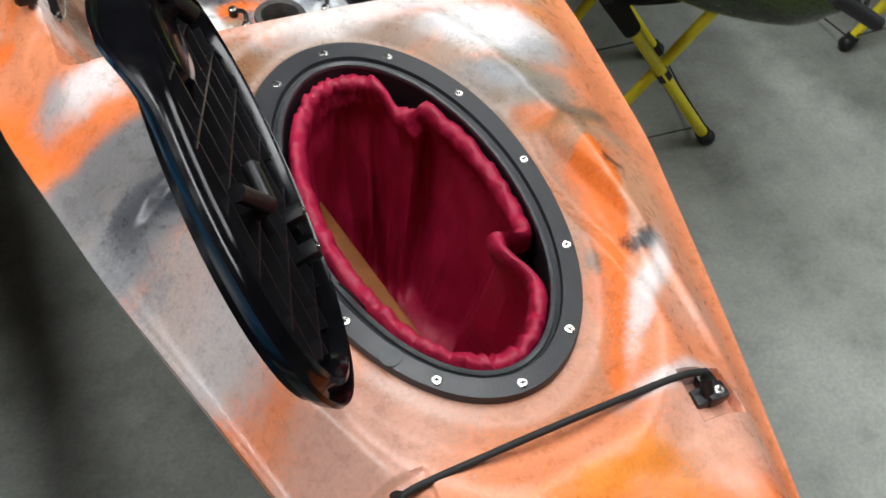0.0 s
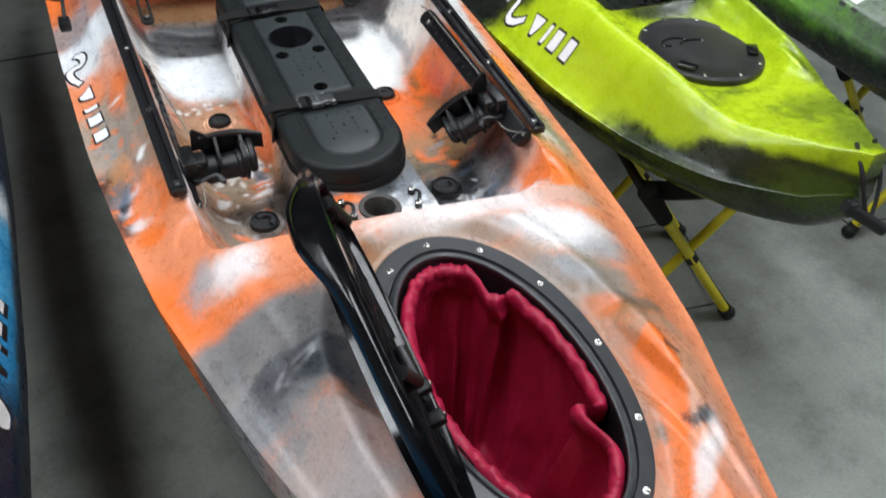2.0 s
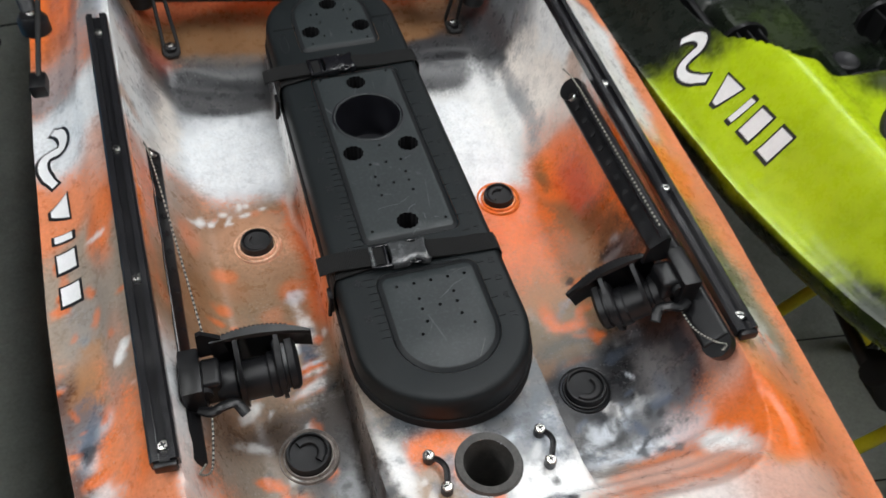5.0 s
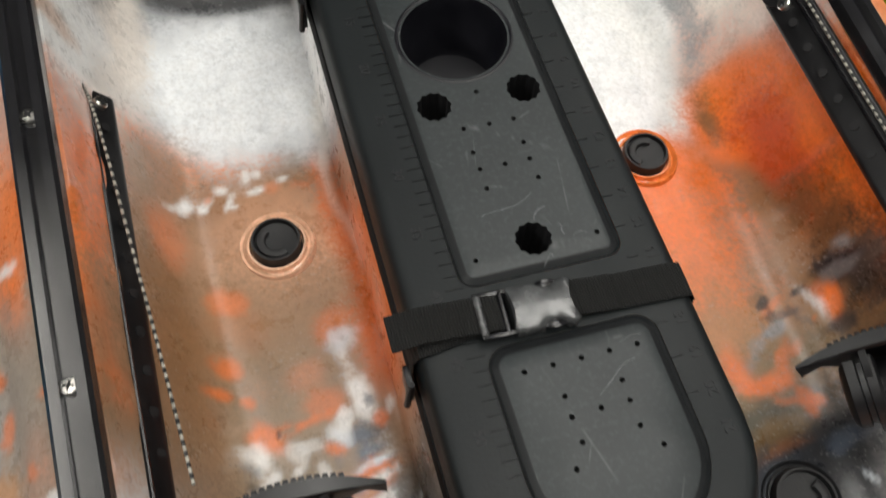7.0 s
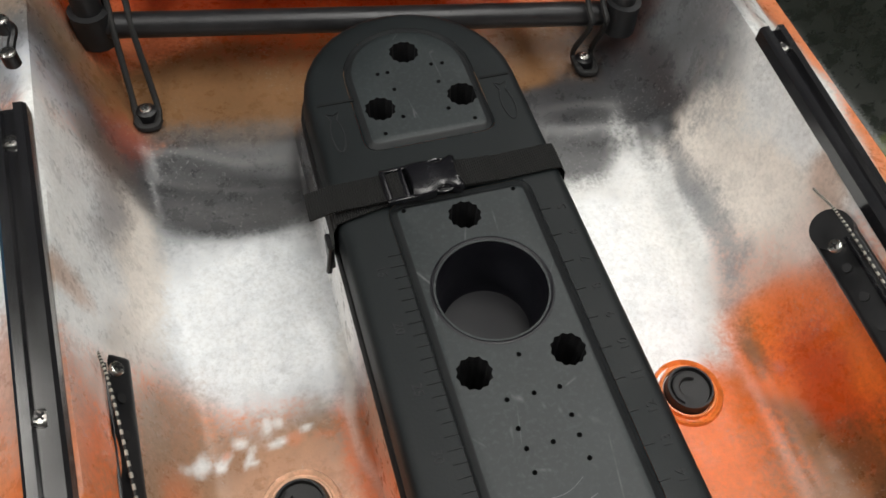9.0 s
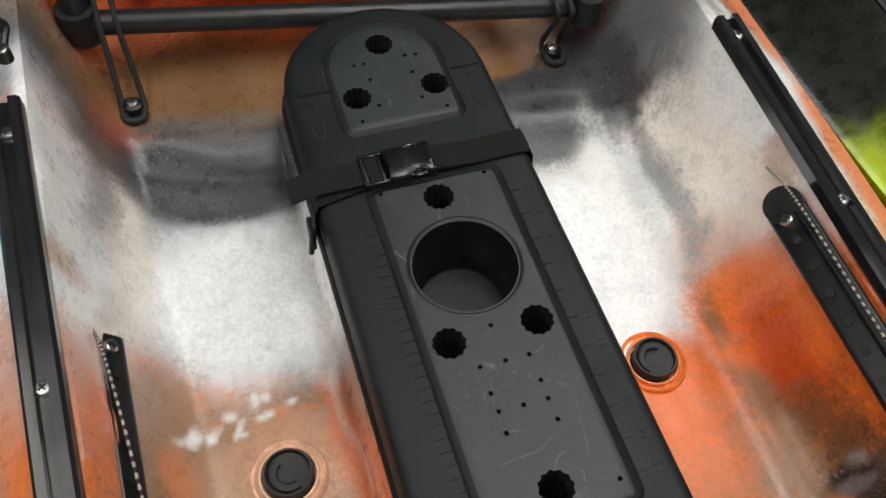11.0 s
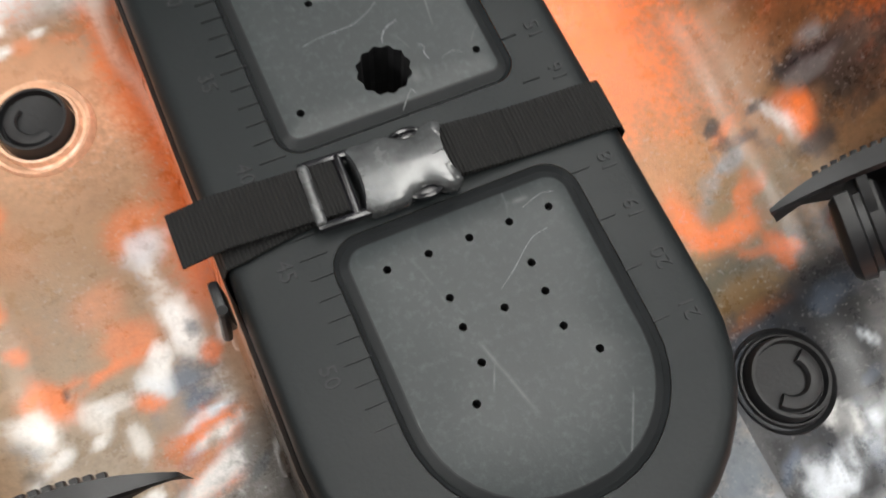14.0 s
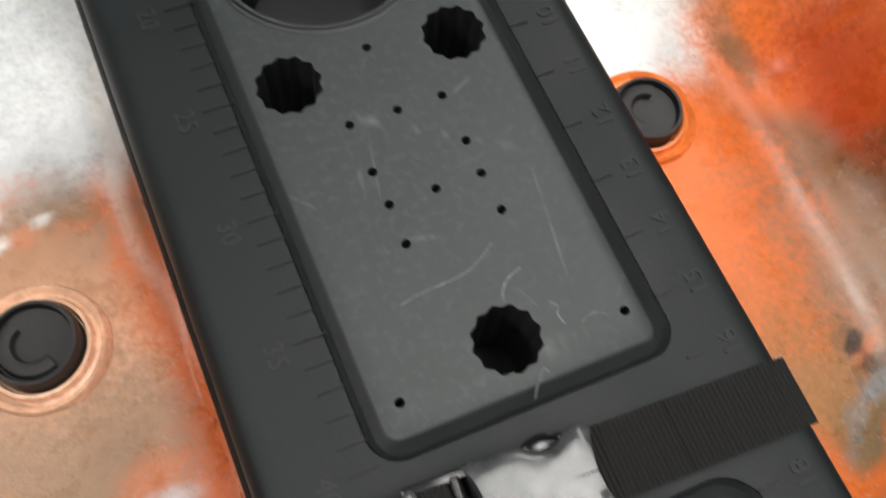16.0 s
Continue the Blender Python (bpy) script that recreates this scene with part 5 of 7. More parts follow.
bm = bmesh.new()
loops = [liner_loop(0.985, -0.03, 0.0, 0.5), liner_loop(0.995, -0.008, 0.0, 0.8)]
for t in (60, 90, 120, 150, 180, 210):
    a = radians(t)
    loops.append(liner_loop(1.0, -0.006 + 0.012 * math.sin(a), 0.0, 1.0, off=-0.011 + 0.011 * math.cos(a)))
loops.append(liner_loop(0.885, -0.022, 0.15, 1.1))
loops.append(liner_loop(0.90, -0.030, 0.2, 1.2))
for j in range(1, 21):
    t = j / 20
    loops.append(liner_loop(0.94 - 0.14 * t - 0.16 * t ** 3, -0.034 - 0.246 * t, 0.3 + 1.2 * min(t * 1.6, 1), 1.1 * (1 - t) ** 3, dent=1 - 0.6 * t, lean=-0.030 * t ** 1.3))
loops += [liner_loop(0.40, -0.288, 0.8, 0.0, dent=0, lean=-0.030), liner_loop(0.15, -0.287, 0.5, 0.0, dent=0, lean=-0.030)]
loft(bm, loops, cap1=True)
bmesh.ops.recalc_face_normals(bm, faces=bm.faces)
part("bag", bm, NYLON, liner, angle=70)
bm = bmesh.new()
pipe(bm, smooth_path([(-0.075, -1.20, 0.045), (-0.055, -1.205, 0.0), (-0.02, -1.215, -0.10), (0.03, -1.235, -0.19), (0.075, -1.255, -0.255)], 8), 0.0012, 6)
part("tether_cord", bm, STRING, liner, "thin black tether cord")
pad = thing("foam_pad", "orange-brown foam pad lying in the hatch bag", "foam pad", (0, 0, H))
bm = bmesh.new()
box(bm, (-0.040, -1.045, -0.150), (0.080, 0.30, 0.018), 0.008, pose(0, 0, 0, 0, 24, 10).to_3x3(), 3)
part("pad", bm, PADMAT, pad)

# lid, swung up on its left edge
lid = new("hatch_lid")
lid.parent = kayak
tagged(lid, "open glossy black hatch lid with a ribbed inside")
LX = Vector((-0.367, 0, 0.930)).normalized()
LZ = Vector((LX.z, 0, -LX.x))
LY = LZ.cross(LX)
lid.matrix_basis = Matrix.Translation((-0.1235, -1.106, 0.1510)) @ pose(0, 0, 0, 0, 0, -1.2) @ Matrix((LX, LY, LZ)).transposed().to_4x4()


def lid_loop(o, z, tab=0.0, n=112):
    out = []
    for k in range(n):
        th = k * math.tau / n
        p, q = (0.132 + o) * math.cos(th), (0.262 + o) * math.sin(th)
        lobe = tab * math.exp(-abs((q + 0.060) / 0.088) ** 2.6) if p > 0 else 0
        out.append(Vector((p + 0.28 * lobe, q, z - 0.62 * lobe)))
    return out


bm = bmesh.new()
loft(bm, [lid_loop(-0.036, -0.019), lid_loop(-0.026, -0.017), lid_loop(-0.021, 0.002), lid_loop(-0.018, 0.006), lid_loop(-0.014, 0.004), lid_loop(-0.013, -0.003), lid_loop(-0.009, -0.007, 0.012), lid_loop(-0.005, -0.009, 0.028), lid_loop(-0.001, -0.001, 0.040), lid_loop(0.001, -0.0005, 0.0425),
          lid_loop(0.002, -0.004, 0.043), lid_loop(-0.002, -0.010, 0.038), lid_loop(-0.006, -0.014, 0.024), lid_loop(-0.012, -0.006), lid_loop(-0.015, -0.022), lid_loop(-0.06, -0.030)], cap0=True, cap1=True)
bmesh.ops.recalc_face_normals(bm, faces=bm.faces)
part("lid_shell", bm, LIDGLOSS, lid)
for sgn in (1, -1):
    for i in range(-7, 8):
        pts = []
        for k in range(61):
            q = -0.235 + 0.47 * k / 60
            p = i * 0.046 + sgn * q * 0.5
            if (p / 0.111) ** 2 + (q / 0.226) ** 2 < 1:
                pts.append((p, q))
        if len(pts) > 3:
            (x0, y0), (x1, y1) = pts[0], pts[-1]
            bm = bmesh.new()
            ang = math.atan2(y1 - y0, x1 - x0)
            box(bm, ((x0 + x1) / 2, (y0 + y1) / 2, -0.012), (math.hypot(x1 - x0, y1 - y0), 0.0022, 0.014), 0, Matrix.Rotation(ang, 3, "Z"))
            part("rib", bm, BLACK, lid)
bm = bmesh.new()
rod(bm, (0.0, 0.075, -0.030), (0.0, 0.075, 0.010), 0.009)
rod(bm, (0.0, 0.078, 0.008), (0.004, 0.034, 0.006), 0.0078)
rod(bm, (0.0, 0.078, 0.008), (0.046, 0.092, 0.002), 0.0078)
part("turn_handle", bm, BLACK, lid, "black turning latch handle")
bm = bmesh.new()
rod(bm, (0.050, -0.150, -0.02), (0.050, -0.150, 0.010), 0.011)
rod(bm, (0.070, -0.150, 0.004), (0.024, -0.156, 0.010), 0.010)
part("hinge_peg", bm, BLACK, lid)
bm = bmesh.new()
loft(bm, [[(0.052 + s * 0.024 * math.cos(t), -0.112 + s * 0.066 * math.sin(t), z) for t in [k * math.tau / 28 for k in range(28)]] for s, z in ((1.06, -0.020), (1.0, -0.002), (0.94, -0.0015))], cap1=True)
part("finger_well", bm, MIRRORY, lid)
for sx, sy in ((-0.086, 0.072), (-0.084, 0.028)):
    bm = bmesh.new()
    box(bm, (sx, sy, -0.006), (0.012, 0.018, 0.034), 0.003)
    box(bm, (sx - 0.014, sy - 0.004, -0.014), (0.024, 0.010, 0.018), 0.003)
    ob = part("latch", bm, BLACK, lid)
    screw(ob, (sx, sy, 0.0115), 20, 0.6)


# scupper plugs
def scupper_plug(x, y, z, r, turn, lipmat, lip=1.0):
    ob = new("scupper_plug")
    ob.parent = kayak
    ob.matrix_basis = pose(x, y, z, 0, 0, turn)
    tagged(ob, "round black rubber scupper plug")
    bm = bmesh.new()
    prof = ((1.62, -0.008), (1.56, 0.001), (1.50, 0.0032), (1.42, 0.0022), (1.34, 0.0), (1.26, 0.0006), (1.20, 0.0046), (1.12, 0.0048), (1.05, -0.001))
    lathe(bm, (0, 0, 0), [(r * (1.05 + (q - 1.05) * lip), h) for q, h in prof], 36)
    part("moulded_lip", bm, lipmat, ob)
    bm = bmesh.new()
    lathe(bm, (0, 0, 0), ((r * 1.03, -0.004), (r * 1.03, 0.009), (r * 0.98, 0.0125), (r * 0.9, 0.0125), (r * 0.86, 0.008), (r * 0.5, 0.007), (0.0001, 0.007)), 36)
    part("plug_body", bm, RUBBER, ob)
    bm = bmesh.new()
    pts = [(r * 0.62 * math.cos(radians(a)), r * 0.62 * math.sin(radians(a)), 0.0095) for a in range(-80, 101, 12)]
    pipe(bm, pts, r * 0.2, 8, 0.7)
    part("grip", bm, RUBBER, ob)
    return ob


scupper_plug(-0.172, -0.280, -0.1185, 0.0200, 200, LIP_ORANGE)
scupper_plug(-0.161, -0.590, -0.1185, 0.0235, 30, LIPMAT, 0.7)
scupper_plug(0.1657, -0.258, -0.1185, 0.0200, 130, LIP_DEEP)
scupper_plug(0.169, -0.578, -0.1185, 0.0235, -60, RUBBER, 0.55)
bm = bmesh.new()
lathe(bm, (0.014, -0.672, -0.05), ((0.0365, -0.003), (0.034, 0.0012), (0.0262, 0.0002), (0.0235, -0.012), (0.020, -0.12), (0.0001, -0.121)), 40, top=False)
part("scupper_hole", bm, DRAIN, kayak, "open drain hole through the deck")


# small deck loops by the drain hole
def pad_eye(x0, y0, x1, y1, z, parent=kayak):
    bm = bmesh.new()
    a, b = Vector((x0, y0, z)), Vector((x1, y1, z))
    pipe(bm, smooth_path([a, a * 0.8 + b * 0.2 + Vector((0.006, 0, 0.008)), (a + b) / 2 + Vector((0.008, 0, 0.011)), a * 0.2 + b * 0.8 + Vector((0.004, 0, 0.008)), b], 6), 0.0032, 8)
    for p in (a, b):
        rod(bm, p - Vector((0, 0, 0.004)), p + Vector((0, 0, 0.007)), 0.0062, 16)
    ob = part("pad_eye", bm, BLACK, parent, "small black pad eye")
    for p in (a, b):
        screw(ob, p + Vector((0, 0, 0.007)), 15, 1.0)
    return ob


pad_eye(-0.045, -0.655, -0.036, -0.692, -0.047)
pad_eye(0.076, -0.652, 0.075, -0.688, -0.047)
pad_eye(-0.316, 0.085, -0.311, 0.048, 0.056)
pad_eye(0.322, 0.115, 0.324, 0.080, 0.056)


# foot braces
def foot_brace(side):
    ob = new("foot_brace")
    ob.parent = kayak
    tagged(ob, "black adjustable foot brace with a curved pedal on a slotted rail")

    def P(x, y, z):
        return Vector((x, y, z))
    if side < 0:
        a, b, s = P(-0.284, -0.165, -0.010), P(-0.266, -0.622, -0.010), 1
        px, py = -0.254, -0.525
    else:
        a, b, s = P(0.2825, -0.202, -0.006), P(0.288, -0.622, -0.014), -1
        px, py = 0.272, -0.528
    bm = bmesh.new()
    t = (b - a).normalized()
    ang = math.atan2(t.y, t.x)
    c = (a + b) / 2
    lean = Matrix.Rotation(radians(-(38 if side < 0 else 48) * s), 3, "Y")
    high = 0.030 if side < 0 else 0.034
    box(bm, c, ((b - a).length, 0.014, high), 0.005, lean @ Matrix.Rotation(ang, 3, "Z"), 3)
    out = lean @ Vector((s, 0, 0))
    wide = lean @ Vector((0, 0, 1))
    if side > 0:
        for e in (a, b):
            rod(bm, e - out * 0.007, e + out * 0.007, high / 2, 24)
    rail = part("rail", bm, BLACK, ob)
    bm = bmesh.new()
    pipe(bm, [a + wide * 0.006 + out * 0.0068 + t * 0.012, b + wide * 0.006 + out * 0.0068 - t * 0.012], 0.0018, 8)
    part("edge_bead", bm, GLOSS, rail)
    for i in range(14):
        p = a + (b - a) * ((i + 1.3) / 16)
        bm = bmesh.new()
        # dark disc on the rail's face for the shade of a hole
        rod(bm, p - wide * 0.005 + out * 0.003, p - wide * 0.005 + out * 0.0076, 0.0038, 12)
        part("rail_hole", bm, PITCH, rail)
    sc = screw(rail, a + P(s * 0.006, -0.012, 0.010), 0, 1.0)
    sc.matrix_basis = Matrix.Translation(a + t * 0.014 + out * 0.007 - wide * 0.004) @ pose(0, 0, 0, 0, s * 52, 0)
    # clamp on the rail, with a fin beside the pedal
    bm = bmesh.new()
    box(bm, P(px - s * 0.004, py - 0.012, 0.006), (0.022, 0.054, 0.044), 0.004)
    box(bm, P(px + s * 0.014, py - 0.012, 0.002), (0.022, 0.034, 0.038), 0.006, seg=3)
    clamp = part("clamp", bm, BLACK, ob)
    bm = bmesh.new()
    fin = [(px + s * u, v) for u, v in ((0.006, 0.020), (0.009, 0.056), (0.014, 0.058), (0.032, 0.044), (0.036, 0.020))]
    loft(bm, [[(u, py + 0.006 + o, v) for u, v in fin] for o in (0.0, 0.005)], cap0=True, cap1=True)
    bmesh.ops.recalc_face_normals(bm, faces=bm.faces)
    part("side_fin", bm, BLACK, clamp)
    bm = bmesh.new()
    rod(bm, P(px + s * 0.006, py - 0.026, 0.010), P(px + s * 0.006, py - 0.034, 0.010), 0.0085, 18)
    part("cord_eye", bm, PITCH, clamp)
    # barrel behind the pedal
    m = Matrix.Rotation(radians(90), 3, "Y")
    x0, x1 = px + s * 0.018, px + s * 0.090
    bm = bmesh.new()
    lathe(bm, ((x0 + x1) / 2, py - 0.014, -0.008), [(0.0001, -0.036), (0.020, -0.036), (0.0235, -0.030), (0.0235, -0.016), (0.0215, -0.014), (0.0215, 0.016), (0.0245, 0.018), (0.0245, 0.026), (0.022, 0.028), (0.022, 0.034), (0.016, 0.036), (0.0001, 0.036)], 28, m)
    part("barrel", bm, BLACK, ob)

    def edge_of(f):
        """Middle of the pedal's upper edge: its place along the length, its height and its thickness."""
        bow = 1 - (2 * f - 1) ** 2
        return py + 0.005 + 0.006 * bow, 0.044 - 0.014 * f + 0.004 * bow, 0.0010 + 0.0046 * bow
    # ribs that carry the plate
    for f in (0.24, 0.64):
        bm = bmesh.new()
        xx = px + s * (0.020 + 0.100 * f)
        yp, zt, th = edge_of(f)
        line = [(yp, zt - 0.003), (yp, -0.034), (py - 0.020, -0.036), (py - 0.034, -0.028), (py - 0.041, -0.012), (py - 0.039, 0.004), (py - 0.024, 0.020), (yp - 0.012, zt - 0.008)]
        loft(bm, [[(xx + o, yy, zz) for yy, zz in line] for o in (-0.0024, 0.0024)], cap0=True, cap1=True)
        bmesh.ops.recalc_face_normals(bm, faces=bm.faces)
        part("fin", bm, BLACK, ob)
    # rounded guard at the free end of the barrel, grooved round its face
    bm = bmesh.new()
    line = [(-0.044 * math.sin(math.pi * q / 20), 0.030 * math.cos(math.pi * q / 20)) for q in range(21)] + [(0.003, -0.020), (0.004, 0.0), (0.003, 0.020)]
    layers = ((0.90, 0.078), (1.0, 0.080), (1.0, 0.086), (0.84, 0.087), (0.82, 0.0905), (0.93, 0.0915), (0.93, 0.098), (0.80, 0.1015), (0.45, 0.103), (0.02, 0.103))
    loft(bm, [[(px + s * xe, py - 0.014 + (v + 0.018) * q, -0.002 + w * q) for v, w in line] for q, xe in layers], cap0=True, cap1=True)
    bmesh.ops.recalc_face_normals(bm, faces=bm.faces)
    part("end_guard", bm, BLACK, ob)
    # pedal plate, facing the paddler: pointed in plan, with a toothed upper edge
    bm = bmesh.new()
    loops = []
    for i in range(23):
        f = i / 22
        xx = px + s * (0.020 + 0.100 * f)
        yc, zt, th = edge_of(f)
        low = (zt - 0.005) * f ** 3 + (-0.006 - 0.032 * (1 - (2 * f - 1) ** 2) ** 0.6) * (1 - f ** 3)
        loops.append([(xx, yc + th * 0.6, low), (xx, yc + th * 0.8, 0.0), (xx, yc + th, zt - 0.004), (xx, yc + th * 0.8, zt),
                      (xx, yc - th * 0.8, zt - 0.001), (xx, yc - th, zt - 0.005), (xx, yc - th * 0.2, zt - 0.010), (xx, yc, low)])
    loft(bm, loops, cap0=True, cap1=True)
    for i in range(16):
        f = 0.10 + 0.66 * i / 15
        yc, zt, th = edge_of(f)
        box(bm, (px + s * (0.020 + 0.100 * f), yc + th * 0.85, zt - 0.0030), (0.0032, 0.0042, 0.0046), 0.0006)
    bmesh.ops.recalc_face_normals(bm, faces=bm.faces)
    part("pedal", bm, BLACK, ob)
    bm = bmesh.new()
    pipe(bm, smooth_path([P(px - s * 0.002, py - 0.040, -0.002), P(px + s * 0.010, py - 0.047, 0.000), P(px + s * 0.022, py - 0.044, 0.002), P(px + s * 0.034, py - 0.043, 0.0), P(px + s * 0.042, py - 0.054, -0.006)], 6), 0.0058, 10, 0.6)
    part("release_lever", bm, BLACK, ob)
    if side > 0:
        # this pedal hangs down from its clamp
        hinge = Vector((px, py, 0.022))
        droop = Matrix.Translation(hinge) @ Matrix.Rotation(radians(-11), 4, "Z") @ Matrix.Rotation(radians(-31), 4, "Y") @ Matrix.Diagonal((1.07, 1, 1, 1)) @ Matrix.Translation(-hinge)
        for child in ob.children:
            if child.name.split(".")[0] in ("pedal", "fin", "end_guard", "barrel"):
                if child.name.split(".")[0] != "pedal":
                    child.data.transform(Matrix.Translation(hinge) @ Matrix.Diagonal((0.94, 0.98, 0.94, 1)) @ Matrix.Translation(-hinge))
                child.data.transform(droop)
    # braided adjustment cord
    bm = bmesh.new()
    if side < 0:
        run = [P(-0.292, -0.150, 0.004), P(-0.277, -0.20, 0.008), P(-0.258, -0.35, 0.012), P(-0.241, -0.492, 0.022)]
        run2 = [P(-0.244, -0.565, 0.0), P(-0.247, -0.60, -0.004), P(-0.252, -0.632, -0.004), P(-0.262, -0.636, 0.002), P(-0.255, -0.628, 0.004)]
    else:
        run = [P(0.2805, -0.165, 0.004), P(0.282, -0.21, 0.012), P(0.284, -0.34, 0.010), P(0.287, -0.465, 0.006)]
        run2 = [P(0.264, -0.57, -0.006), P(0.268, -0.600, -0.008), P(0.279, -0.624, -0.002), P(0.288, -0.632, 0.000), P(0.282, -0.637, -0.002)]
    pipe(bm, smooth_path(run, 40), 0.0012, 6, stripe=1)
    part("braided_cord", bm, (CORD, CORD_PALE), ob, "black and white braided cord")
    bm = bmesh.new()
    pipe(bm, smooth_path(run2, 14), 0.0012, 6, stripe=1)
    part("braided_cord", bm, (CORD, CORD_PALE), ob, "black and white braided cord")
    return ob


foot_brace(-1)
foot_brace(1)

# deck line at the bow, with its two fittings
bm = bmesh.new()
pipe(bm, smooth_path([(-0.098, -1.408, 0.022), (-0.085, -1.404, 0.031), (-0.012, -1.400, 0.033), (0.06, -1.397, 0.034), (0.12, -1.395, 0.034), (0.175, -1.394, 0.033), (0.205, -1.395, 0.024)], 8), 0.0034, 10)
part("deck_line", bm, CORD, kayak, "black elastic deck line")
for fx, fy in ((0.205, -1.408), (-0.095, -1.408)):
    bm = bmesh.new()
    box(bm, (fx, fy, 0.000), (0.036, 0.018, 0.014), 0.004)
    box(bm, (fx + 0.003, fy + 0.004, 0.004), (0.018, 0.030, 0.016), 0.004)
    rod(bm, (fx - 0.003, fy - 0.004, 0.002), (fx - 0.003, fy + 0.008, 0.022), 0.006, 14)
    ob = part("line_fitting", bm, BLACK, kayak, "black moulded deck line fitting")
    screw(ob, (fx + 0.006, fy - 0.003, 0.0115), 30, 0.9)

# side carry handle and its loops
bm = bmesh.new()
pipe(bm, smooth_path([(-0.405, 0.250, 0.020), (-0.413, 0.215, 0.045), (-0.418, 0.160, 0.056), (-0.414, 0.105, 0.045), (-0.404, 0.062, 0.020)], 8), 0.011, 12, 0.8)
hd = part("carry_handle", bm, RUBBER, kayak, "black rubber side carry handle")
for hy in (0.255, 0.058):
    bm = bmesh.new()
    lathe(bm, (-0.404, hy, 0.006), ((0.02, -0.006), (0.02, 0.012), (0.014, 0.02), (0.0001, 0.021)), 18)
    ob = part("handle_boss", bm, BLACK, hd)
    screw(ob, (-0.404, hy, 0.027), 20)
bm = bmesh.new()
pipe(bm, smooth_path([(-0.398, 0.42, 0.03), (-0.396, 0.25, 0.034), (-0.392, 0.06, 0.034), (-0.394, -0.03, 0.024), (-0.397, -0.065, 0.012)], 8), 0.0035, 8)
part("side_line", bm, CORD, kayak)
bm = bmesh.new()
box(bm, (-0.398, -0.068, 0.006), (0.022, 0.034, 0.02), 0.006)
part("line_fitting", bm, BLACK, kayak)
emblem(kayak, deck, (-0.416, -0.106), (0.085, -1.0), (1.0, 0.085), 0.030, 0.95)


for ob in (kayak, liner, pad):
    lean_over(ob)


# ---------- console lid down the middle ----------
console = thing("console_lid", "matt charcoal plastic console lid with moulded ruler and cup holder", "console lid", (0, 0, H))


def slide(y):
    return -0.002 - 0.017 * y


def stadium(w, y0, y1, z, n=20):
    """Outline with half-round ends between the end points y0 < y1."""
    out = []
    for i in range(n + 1):
        t = radians(180 * i / n)
        out.append((w * math.cos(t), y1 - w + w * math.sin(t) * 1.0, z))
    for i in range(n + 1):
        t = radians(180 + 180 * i / n)
        out.append((w * math.cos(t), y0 + w + w * math.sin(t), z))
    return [Vector((x * (1 + 0.024 * float(1 - sm(-0.52, -0.33, y))) + slide(y) - 0.0042, y, z)) for x, y, z in out]


BOARD_F, BOARD_R = -0.624, 0.124


def board_loop(off, z):
    return stadium(0.0944 + off, BOARD_F - off, BOARD_R + off, z)


def panel_line(x0, y0, x1, y1, radii):
    return [(x + slide(y) - slide(-0.25), y) for x, y in rounded(x0, y0, x1, y1, radii, 9)]


PANELS = (panel_line(-0.0565, -0.590, 0.0615, -0.447, (0.016, 0.016, 0.055, 0.055)),
          panel_line(-0.057, -0.402, 0.0615, -0.093, (0.012, 0.012, 0.012, 0.012)),
          panel_line(-0.058, -0.037, 0.056, 0.100, (0.056, 0.056, 0.012, 0.012)))
HOLES_F = ((-0.031, -0.468), (-0.0115, -0.468), (0.008, -0.468), (0.0275, -0.468), (0.047, -0.468), (-0.011, -0.490), (0.0285, -0.489), (-0.011, -0.504), (0.0285, -0.503), (0.009, -0.503),
           (-0.010, -0.521), (0.029, -0.520), (-0.019, -0.536), (0.039, -0.535))
HOLES_M = ((0.002, -0.244), (0.022, -0.275), (0.003, -0.275), (-0.017, -0.275), (0.023, -0.297), (0.023, -0.312), (-0.016, -0.297), (0.004, -0.312), (-0.015, -0.312), (0.024, -0.329),
           (-0.015, -0.329), (0.050, -0.382), (-0.039, -0.383), (-0.047, -0.102), (0.044, -0.102))
HOLES_R = ((-0.033, 0.047), (-0.024, 0.047), (0.016, 0.048), (0.026, 0.047), (-0.023, 0.026), (0.017, 0.026), (-0.023, -0.006), (-0.042, -0.021), (0.017, -0.006), (0.036, -0.022))
COGS_M = ((-0.033, -0.250), (0.038, -0.249), (0.005, -0.376), (-0.001, -0.117))
COGS_R = ((-0.004, 0.068), (-0.040, 0.007), (0.033, 0.007))
CUP = (0.000, -0.187, 0.0425)

bm = bmesh.new()
top = [(p.x, p.y) for p in board_loop(-0.011, 0)]
plate(bm, top, [list(p) for p in PANELS], -0.0015, 0)
loops = [board_loop(o, z) for o, z in ((-0.011, -0.0015), (-0.0075, -0.0019), (-0.0046, -0.0030), (-0.0022, -0.0050), (-0.0006, -0.0080), (0.0002, -0.0120), (0.002, -0.030), (0.0015, -0.034))]
loft(bm, loops)
bmesh.ops.remove_doubles(bm, verts=bm.verts, dist=1e-5)
bmesh.ops.recalc_face_normals(bm, faces=bm.faces)
part("lid_body", bm, LID, console)
bm = bmesh.new()
loft(bm, [board_loop(o, z) for o, z in ((-0.004, -0.034), (0.003, -0.036), (0.005, -0.040), (0.004, -0.062))])
bmesh.ops.recalc_face_normals(bm, faces=bm.faces)
part("base_flange", bm, LID_DARK, console)
